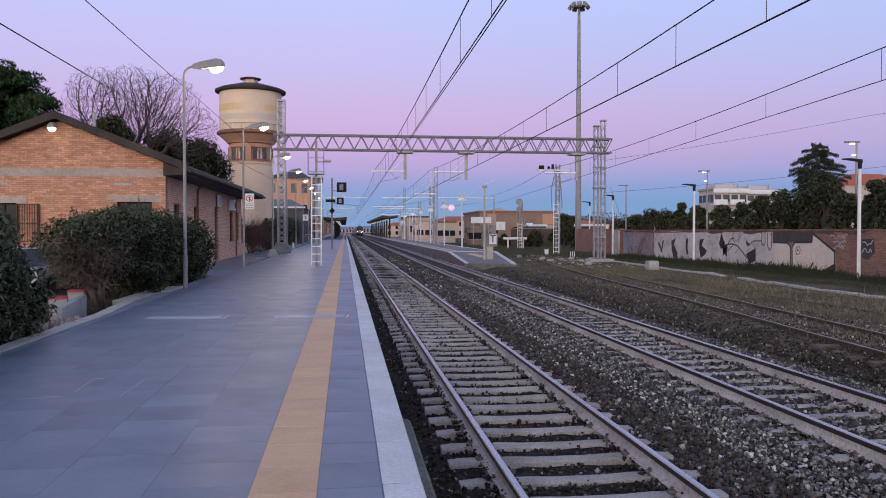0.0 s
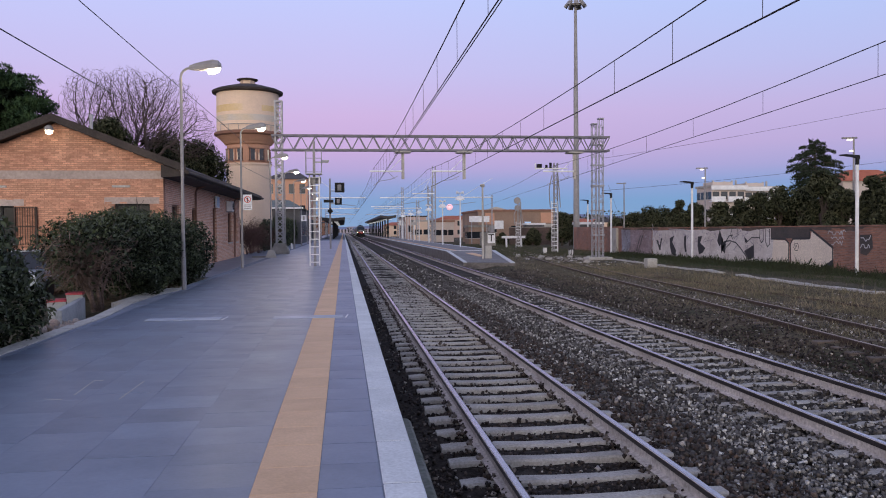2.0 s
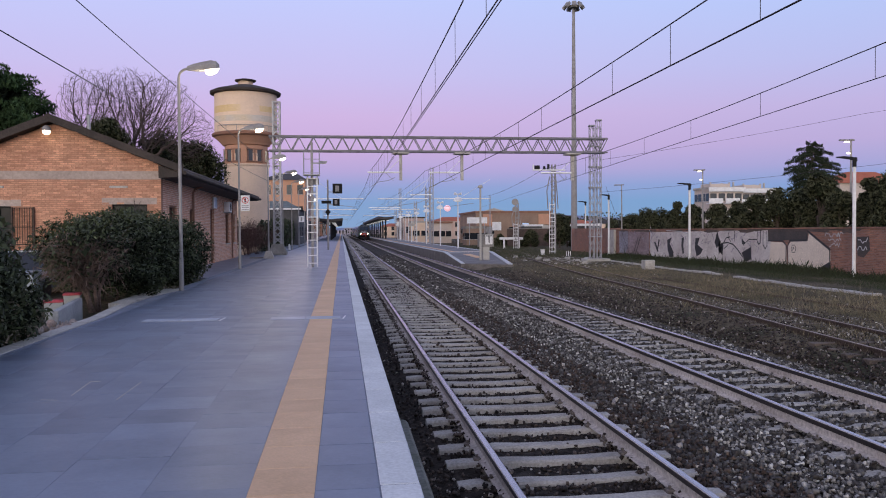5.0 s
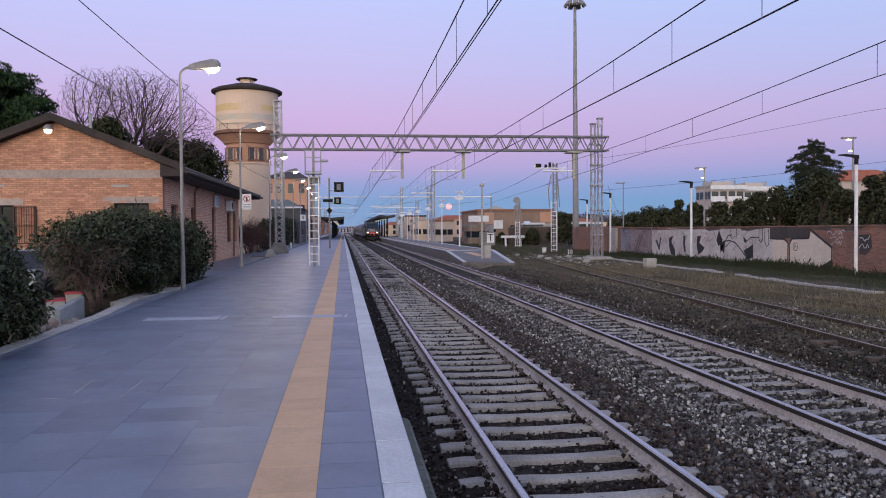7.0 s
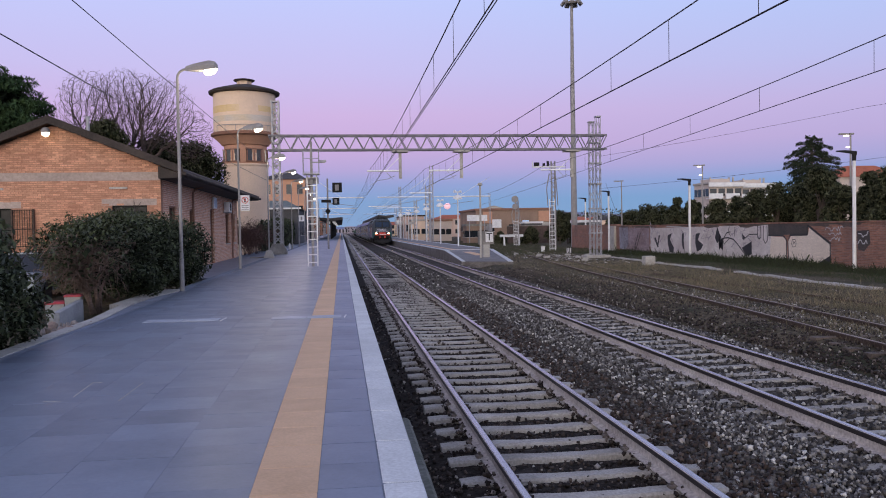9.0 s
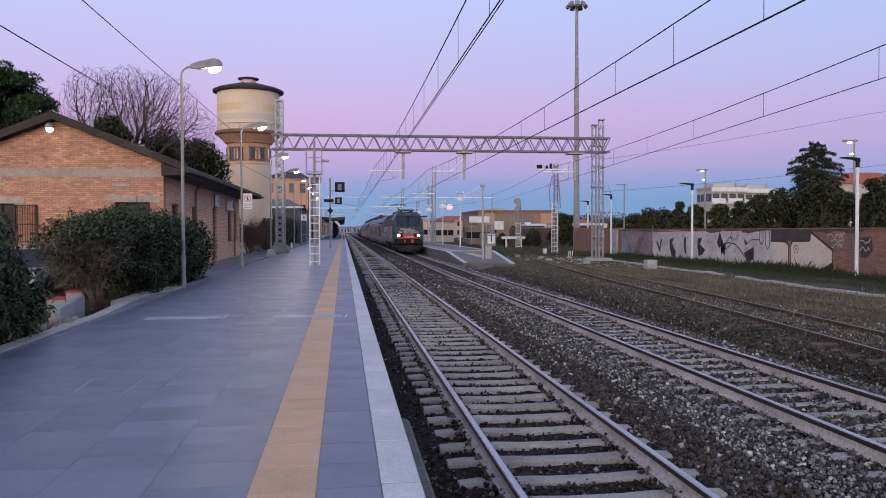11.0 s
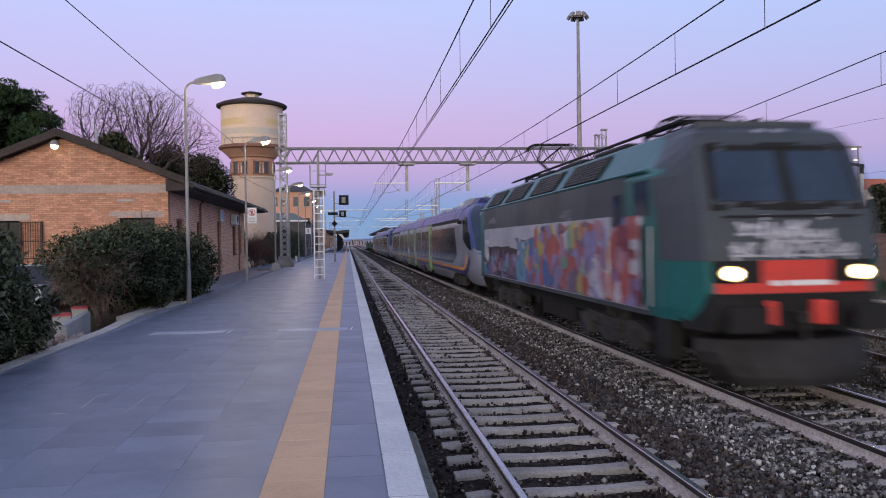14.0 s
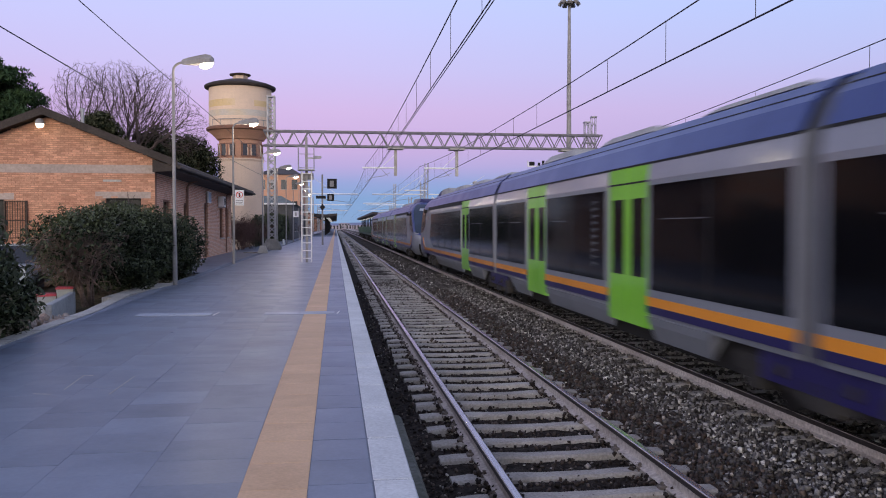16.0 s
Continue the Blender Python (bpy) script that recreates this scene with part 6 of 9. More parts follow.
def build_platform_lamp(at, lit):
    """A grey steel pole with a bent arm towards the track and a long cobra head."""
    l = thing("street_lamp", "tall grey platform lamp with a lit cobra head", "street lamp", at, group="lamps along the platform")
    p = Mesh().cyl((0, 0, 0), (0, 0, 5.74), 0.052, 0.036, n=10)
    p.cyl((0, 0, 0), (0, 0, 0.9), 0.064, 0.060, n=10)
    pts = [(0, 0, 5.70)] + arc((0.25, 0, 5.75), 0.25, math.pi, math.pi * 0.55, 7) + [(0.32, 0, 6.015)]
    p.tube(pts, 0.033, 8)
    part("pole", p, M_PAINT_GREY, l)
    h = Mesh()
    rings = []
    for x, w, z0, z1 in ((0.23, 0.05, 5.96, 6.07), (0.40, 0.09, 5.95, 6.13), (0.62, 0.14, 5.96, 6.18), (0.85, 0.16, 5.98, 6.23), (1.0, 0.13, 6.0, 6.21), (1.07, 0.06, 6.03, 6.13)):
        rings.append([(x, -w, z0), (x, w, z0), (x, w, (z0 + z1) / 2), (x, w * 0.5, z1), (x, -w * 0.5, z1), (x, -w, (z0 + z1) / 2)])
    h.loft(rings)
    head = part("lamp_head", h, M_PAINT_GREY, l)
    b = Mesh().loft([[(0.88 + 0.20 * k * math.cos(a), 0.135 * k * math.sin(a), z + 0.12 * k * math.cos(a) * 0.4) for a in np.linspace(0, 6.283, 14, endpoint=False)] for k, z in ((0.92, 5.995), (0.88, 5.94), (0.66, 5.88), (0.2, 5.855))])
    part("lens", b, M_LAMP, head, "glowing warm lens", smooth=True)
    if lit:
        lamp = new("lamp_light", bpy.data.lights.new("lamp_light", "POINT"))
        lamp.data.energy, lamp.data.color, lamp.data.shadow_soft_size = 45, (1.0, 0.83, 0.58), 0.12
        lamp.location = (at[0] + 0.9, at[1], at[2] + 5.72)
    return l


def build_white_post(at, height, label):
    """A white pole with a dark unlit lantern on a short arm."""
    l = thing("street_lamp", label, "street lamp", at, group="white posts beside the wall")
    part("pole", Mesh().cyl((0, 0, -0.1), (0, 0, height), 0.085, 0.075, n=12), M_WHITE, l)
    h = Mesh()
    h.loft([[(x, -w, z0), (x, w, z0), (x, w * 0.7, z1), (x, -w * 0.7, z1)] for x, w, z0, z1 in ((0.10, 0.07, height - 0.05, height + 0.13), (-0.2, 0.08, height + 0.04, height + 0.16), (-0.55, 0.10, height + 0.09, height + 0.18), (-0.85, 0.08, height + 0.11, height + 0.16))])
    h.cyl((0, 0, height - 0.3), (0, 0, height + 0.1), 0.09, n=10)
    part("lantern", h, M_BLACK, l, "dark lantern on a short arm")


def build_tall_lamp(at, height, lit, label):
    l = thing("street_lamp", label, "street lamp", at, group="street lamps behind the wall")
    p = Mesh().cyl((0, 0, 0), (0, 0, height), 0.09, 0.05, n=8)
    p.cyl((0.05, 0, height), (-0.7, 0, height + 0.05), 0.03, n=6)
    part("pole", p, M_PAINT_GREY, l)
    part("lantern", Mesh().box(-0.75, -0.2, -0.10, 0.10, height - 0.02, height + 0.08, 0.02).box(-0.1, 0.2, -0.08, 0.08, height, height + 0.1, 0.02), M_PAINT_GREY, l)
    if lit:
        part("lens", Mesh().box(-0.42, -0.14, -0.09, 0.09, height - 0.12, height - 0.03, 0.02), M_LAMP_DIM, l, "glowing lens")
        part("lens", Mesh().box(-0.26, -0.08, -0.08, 0.08, height - 0.8, height - 0.7, 0.02), M_LAMP_DIM, l, "small glowing lens below")


def ladder(m, p, q, w, step=0.32, r=0.022):
    p, q = Vector(p), Vector(q)
    for s in (-1, 1):
        o = Vector((s * w / 2, 0, 0))
        m.beam(p + o, q + o, r * 2.2)
    n = int((q - p).length / step)
    for i in range(n + 1):
        c = p.lerp(q, (i + 0.5) / (n + 1))
        m.beam(c - Vector((w / 2, 0, 0)), c + Vector((w / 2, 0, 0)), r * 1.8)


def build_signal_mast(at):
    s = thing("signal_mast", "grey signal mast with a white ladder on the platform", "signal mast", at)
    part("pole", Mesh().box(-0.055, 0.055, 0.14, 0.27, 0, 5.1).cyl((0, 0.2, 5.1), (0, 0.2, 5.55), 0.05), M_PAINT_GREY, s)
    l = Mesh()
    ladder(l, (0, -0.12, 0.02), (0.02, 0.0, 4.1), 0.42, 0.345)
    part("ladder", l, M_WHITE, s, "white painted steel ladder")
    c = Mesh()
    for z in (4.15, 4.75, 5.05):
        c.tube([(-0.34, 0.1, z), (-0.34, -0.45, z), (0.34, -0.45, z), (0.34, 0.1, z)], 0.016, 5)
    for x in (-0.34, 0.34):
        for y in (-0.45, 0.1):
            c.cyl((x, y, 4.1), (x, y, 5.05), 0.016, n=5)
    c.box(-0.36, 0.36, -0.47, 0.2, 4.05, 4.10)
    part("cage", c, M_GALV, s, "small railed working platform")
    part("signal_back", Mesh().box(-0.28, 0.30, 0.32, 0.50, 3.68, 3.98, 0.03), M_PAINT_GREY, s, "back of the signal head")
    part("side_arm", Mesh().box(0.05, 0.62, 0.18, 0.24, 4.60, 4.66).box(0.3, 0.66, 0.12, 0.3, 4.64, 4.72), M_GALV, s)


def build_signal_post(at):
    s = thing("signal_post", "dark signal post with two black signal heads", "railway signal", at)
    part("pole", Mesh().cyl((0, 0, 0), (0, 0, 6.15), 0.085, 0.075, n=10), M_PAINT_GREY, s)
    for z, w in ((5.35, 0.42), (4.15, 0.30)):
        h = part("signal_head", Mesh().box(0.42, 0.42 + 2 * w, -0.06, 0.02, z - w, z + w * 1.05), M_BLACK, s, "square black signal board")
        part("lamp_box", Mesh().box(0.42 + w * 0.55, 0.42 + w * 1.35, -0.3, -0.06, z - w * 0.6, z + w * 0.6, 0.03), M_PAINT_GREY, h)
        part("bracket", Mesh().beam((0, 0, z - w * 0.7), (0.7, 0, z - w * 0.7), 0.06), M_PAINT_GREY, h)
    part("plate", Mesh().prism([(-0.25, 3.3), (0, 3.6), (0.25, 3.3), (0, 3.0)], "y", -0.12, -0.09), M_BLACK, s)
    part("bar", Mesh().box(-0.55, 0.3, -0.12, -0.06, 4.05, 4.3), M_BLACK, s)


def build_yard_signal(at, top, beam):
    s = thing("signal_mast", "lattice signal mast with a long white ladder", "signal mast", at)
    m = Mesh()
    lattice(m, (0.15, 0.25, 0), top, 0.34, 0.45, 0.04)
    part("mast", m, M_PAINT_GREY, s)
    l = Mesh()
    ladder(l, (-0.1, -0.15, 0), (-0.05, 0, top * 0.57), 0.52, 0.42, 0.03)
    part("ladder", l, M_WHITE, s, "white painted steel ladder")
    for k in (-0.45, 0.55):
        part("cable", Mesh().tube([(k, 0.1, top * 0.5), (k - 0.1, 0.1, top * 0.7), (k * 0.6, 0.1, top * 0.86)], 0.05, 5), M_PAINT_GREY, s)
    if beam:
        part("beam", Mesh().box(-1.95, 1.25, 0.0, 0.12, top - 0.62, top - 0.50), M_WHITE, s, "white cantilever beam")
        part("equipment", Mesh().box(-1.75, -1.25, 0, 0.25, top - 0.48, top - 0.12, 0.03).box(-0.9, -0.7, 0, 0.2, top - 0.5, top - 0.2).box(-0.5, -0.3, 0, 0.2, top - 0.5, top), M_BLACK, s)
        part("beam_end", Mesh().box(-1.95, -1.85, 0, 0.12, top - 0.5, top - 0.05), M_WHITE, s)
    else:
        for z, r in ((top + 0.15, 0.42), (top - 0.75, 0.36)):
            part("signal_disc", Mesh().cyl((-0.15, -0.1, z), (-0.15, 0.0, z), r, n=20), M_PAINT_GREY, s, "round signal disc seen from behind")


def build_floodlight(at):
    t = thing("floodlight_mast", "very tall grey floodlight mast with a crown of lamps", "floodlight mast", at)
    part("pole", Mesh().cyl((0, 0, 0), (0, 0, 27.4), 0.37, 0.15, n=14), M_PAINT_GREY, t)
    part("ring", Mesh().cyl((0, 0, 26.9), (0, 0, 27.1), 0.6, n=14), M_PAINT_GREY, t)
    for i in range(7):
        a = i * 0.9
        c = Vector((0.95 * math.cos(a), 0.95 * math.sin(a), 27.1))
        f = Mesh().beam(c - Vector((0.25 * math.cos(a), 0.25 * math.sin(a), -0.25)), c + Vector((0.2 * math.cos(a), 0.2 * math.sin(a), -0.3)), 0.5, 0.28)
        f.beam((0, 0, 27.0), c, 0.06)
        part("floodlight", f, M_PAINT_GREY, t)


def build_mast_tube(x, y, x_end, z, label, height=9.6, wide=0.5):
    """A lattice catenary mast with a long white tube over the tracks."""
    s = thing("catenary_mast", label, "catenary mast", (x, y, 0.3), group="catenary masts down the line")
    m = Mesh()
    lattice(m, (0, 0, 0), height, wide, 0.6, 0.14 * wide)
    part("mast", m, M_GALV, s)
    t = Mesh().cyl((0, -0.3, z - 0.3), (x_end - x, -0.3, z - 0.3), 0.07, n=8)
    part("tube", t, M_TUBE, s, "white insulated tube")
    part("stay", Mesh().cyl((0, -0.3, z + 2.2), ((x_end - x) * 0.55, -0.3, z - 0.25), 0.025, n=5), M_WHITE, s)
    part("steady_arm", Mesh().tube([((x_end - x) * 0.3, -0.3, z - 0.9), ((x_end - x) * 0.6, -0.3, z - 1.2), ((x_end - x) * 0.8, -0.3, z - 1.35)], 0.03, 5), M_PAINT_GREY, s)


def build_island_lamp(at, height):
    l = thing("platform_lamp", "slim white lamp with a dome shade on the island", "street lamp", at, group="dome lamps on the island platform")
    part("pole", Mesh().cyl((0, 0, 0), (0, 0, height), 0.07, 0.05, n=8), M_WHITE, l)
    d = Mesh().lathe(0, 0, [(0.12, height), (0.22, height + 0.02), (0.42, height - 0.22), (0.45, height - 0.30), (0.1, height - 0.28)], 16)
    part("shade", d, M_WHITE, l)
    part("lens", Mesh().lathe(0, 0, [(0.36, height - 0.305), (0.2, height - 0.37)], 12), M_LAMP_OFF, l, "faintly lit lens")
    for s in (-1, 1):
        part("loudspeaker", Mesh().cyl((s * 0.05, 0, height + 0.30), (s * 0.32, -0.1, height + 0.36), 0.05, 0.15, n=10), M_WHITE, l)
    part("stem", Mesh().cyl((0, 0, height), (0, 0, height + 0.35), 0.04, n=6), M_WHITE, l)


def build_slim_post(at, height):
    l = thing("slim_post", "slim pale post with a small round cap", "post", at)
    part("shaft", Mesh().cyl((0, 0, 0), (0, 0, height), 0.085, 0.06, n=10), M_CONC_PALE, l)
    part("cap", Mesh().lathe(0, 0, [(0.02, height - 0.05), (0.16, height), (0.17, height + 0.1), (0.1, height + 0.17), (0.02, height + 0.18)], 12), M_CONC_PALE, l)


def build_parked_car(at):
    c = thing("parked_car", "pale blue parked car half hidden by the bushes", "car", at)
    paint = mat("pale_blue_car_paint", (0.30, 0.36, 0.42), rough=0.35, coat=0.4, bump=0)
    lo = [(-0.85, 0.25), (0.85, 0.25), (0.88, 0.5), (0.84, 0.82), (-0.84, 0.82), (-0.88, 0.5)]
    part("body", Mesh().loft([[(x * k, y, z * q) for x, z in lo] for y, k, q in ((0, 0.86, 0.9), (0.3, 0.98, 1.0), (3.4, 1.0, 1.05), (3.9, 0.9, 1.0))]), paint, c)
    cab = [(-0.78, 0.80), (0.78, 0.80), (0.62, 1.36), (-0.62, 1.36)]
    part("cabin", Mesh().loft([[(x, y0 if z < 1 else y1, z) for x, z in cab] for y0, y1 in ((1.0, 1.6), (3.6, 3.2))]), M_WIN, c, "dark glass cabin")
    part("roof", Mesh().box(-0.62, 0.62, 1.58, 3.22, 1.355, 1.40, 0.02), paint, c)
    for x in (-0.8, 0.8):
        for y in (0.75, 3.1):
            part("wheel", Mesh().cyl((x - 0.09, y, 0.3), (x + 0.09, y, 0.3), 0.3, n=18), M_BLACK, c)


def letter_t(x, y, z, size, depth=0.01):
    c = bpy.data.curves.new("letter", "FONT")
    c.body, c.size, c.align_x, c.align_y, c.extrude = "T", size, "CENTER", "CENTER", depth
    ob = new("letter", c)
    dep = bpy.context.evaluated_depsgraph_get()
    me = bpy.data.meshes.new_from_object(ob.evaluated_get(dep))
    bpy.data.objects.remove(ob)
    me.materials.clear()
    me.materials.append(M_BLACK)
    return me


def build_t_pillar(at):
    t = thing("marker_pillar", "pale concrete pillar with a white T board", "trackside sign", at)
    part("pillar", Mesh().box(-0.24, 0.24, -0.2, 0.2, 0, 1.35, 0.03), M_CONC_PALE, t)
    h = part("box", Mesh().box(-0.52, 0.52, -0.25, 0.25, 1.15, 2.05, 0.04), M_CONC, t, "grey box head")
    part("board", Mesh().box(-0.06, 0.44, -0.28, -0.25, 1.32, 1.98), M_WHITE, h, "white board")
    m = part("letter", letter_t(0, 0, 0, 0.72), None, h, "black letter T")
    m.location, m.rotation_euler = (0.19, -0.288, 1.65), (radians(90), 0, 0)


def build_stop(at):
    b = thing("buffer_stop", "white buffer stop at the end of a siding", "buffer stop", at)
    part("beam", Mesh().box(-1.5, 1.5, -0.15, 0.15, 1.15, 1.45, 0.03), M_WHITE, b)
    for x in (-0.95, 0.95):
        part("strut", Mesh().beam((x, 0, 1.2), (x, -0.2, 0), 0.2).beam((x, 0.1, 1.2), (x + 0.3, 1.4, 0), 0.16), M_WHITE, b)


# ---- wall with graffiti and the verge before it ----
def build_boundary_wall():
    w = thing("boundary_wall", "old brick boundary wall covered in graffiti", "wall", kind="structure")
    wall = Mesh().box(24.0, 24.35, 4, 68.2, -0.3, 2.12)
    part("brickwork", wall, M_BRICK_OLD, w, "weathered red brickwork")
    cap = Mesh()
    for i in range(43):
        cap.box(23.94, 24.41, 4 + 1.5 * i, 5.485 + 1.5 * i, 2.12, 2.17 + 0.008 * (i % 3))
    part("coping", cap, M_BRICK_OLD, w)
    part("pillar", Mesh().box(23.8, 24.45, 68.2, 69.6, -0.3, 2.15), M_CONC_PALE, w, "pale end pillar")
    part("brickwork", Mesh().box(24.6, 24.95, 69.6, 84, -0.3, 2.3), M_BRICK_OLD, w)
    pale = brick_mat("old_pale_paint", (0.72, 0.68, 0.66), (0.46, 0.40, 0.38), (0.55, 0.50, 0.48), vary=0.10)
    cream = brick_mat("cream_spray_paint", (0.76, 0.66, 0.56), (0.68, 0.58, 0.49), (0.66, 0.57, 0.48), vary=0.05)
    ink = mat("black_spray_paint", (0.018, 0.018, 0.022), (0.035, 0.033, 0.036), rough=0.6, big=1.5, grain=0.2, bump=0.1)
    lilac = brick_mat("faded_lilac_paint", (0.34, 0.27, 0.30), (0.19, 0.13, 0.13), (0.27, 0.22, 0.23))
    blue_grey = brick_mat("faded_blue_paint", (0.30, 0.32, 0.40), (0.20, 0.18, 0.21), (0.24, 0.23, 0.26))
    tar = mat("black_tar_paint", (0.055, 0.05, 0.05), (0.09, 0.075, 0.07), rough=0.85, big=1.0, fine=14, grain=0.25, bump=0.3)

    def paint(outline, material, k, name="painted_patch", label=""):
        part(name, Mesh().prism(outline, "x", 24.003, 24.0 - 0.0035 - 0.0012 * k), material, w, label)

    def stroke(a, b, wide, material, k):
        (ya, za), (yb, zb) = a, b
        d = math.hypot(yb - ya, zb - za)
        ny, nz = -(zb - za) / d * wide / 2, (yb - ya) / d * wide / 2
        paint([(ya - ny, za - nz), (yb - ny, zb - nz), (yb + ny, zb + nz), (ya + ny, za + nz)], material, k, "painted_stroke")

    paint([(60.32, 1.92), (42.54, 2.07), (42.50, -0.16), (51.18, -0.21), (60.29, -0.03)], pale, 0, label="pale painted ground of the graffiti")
    paint([(67.25, 1.99), (60.55, 1.96), (60.52, 0.01), (66.65, -0.00)], lilac, 0, label="faded lilac paint")
    paint([(42.52, 1.40), (41.36, 1.39), (40.91, 1.21), (40.88, -0.14), (42.74, -0.11)], cream, 1, label="cream painted panel")
    paint([(40.79, 1.15), (40.47, 1.46), (38.90, 1.54), (38.80, 1.92), (36.96, 1.04), (36.95, 0.51), (38.03, -0.11), (40.77, -0.13)], cream, 1, label="cream painted panel")
    for out in ([(56.99, 1.35), (56.20, 1.57), (56.53, 1.08), (55.85, 0.48), (55.98, 0.06), (56.62, 0.18), (56.94, 0.72)],
                [(59.54, 1.18), (59.25, 1.21), (58.64, 0.47), (58.94, 0.44)],
                [(58.65, 1.40), (58.40, 1.36), (58.79, 0.47), (58.97, 0.52)],
                [(54.44, 1.52), (54.06, 1.59), (54.17, 0.99), (54.04, 0.46), (54.30, 0.39), (54.50, 0.98)],
                [(52.22, 1.52), (51.55, 1.57), (51.88, 1.10), (51.08, 0.77), (51.42, 0.47), (52.05, 0.29), (52.29, 0.90)],
                [(49.00, 2.00), (48.56, 1.22), (49.08, 0.91), (49.38, 1.27)],
                [(48.87, 1.15), (48.14, 1.23), (48.51, 0.74), (48.81, 0.47)],
                [(48.78, 1.58), (48.52, 1.34), (48.67, 1.04), (48.77, 1.00)],
                [(48.77, 0.95), (48.16, 1.11), (48.30, 0.45), (48.76, 0.73)],
                [(45.81, 1.55), (45.36, 1.28), (45.77, 1.20)],
                [(45.85, 0.70), (44.69, 1.09), (44.68, 0.34), (45.38, 0.17)],
                [(37.04, 0.47), (37.03, 0.06), (38.19, 0.00)]):
        paint(out, ink, 3, "painted_shape")
    chalk = mat("white_spray_paint", (0.55, 0.55, 0.56), rough=0.8, bump=0.2)
    paint([(42.82, 2.12), (39.05, 2.12), (39.03, 1.53), (40.54, 1.51), (42.81, 1.47)], tar, 2)
    paint([(67.43, 2.01), (65.22, 2.01), (65.19, 0.61), (65.92, 0.15), (67.32, 0.11)], blue_grey, 1)
    paint([(34.92, 1.72), (34.04, 1.75), (33.97, 1.13), (34.42, 0.77), (34.86, 0.84)], tar, 1)
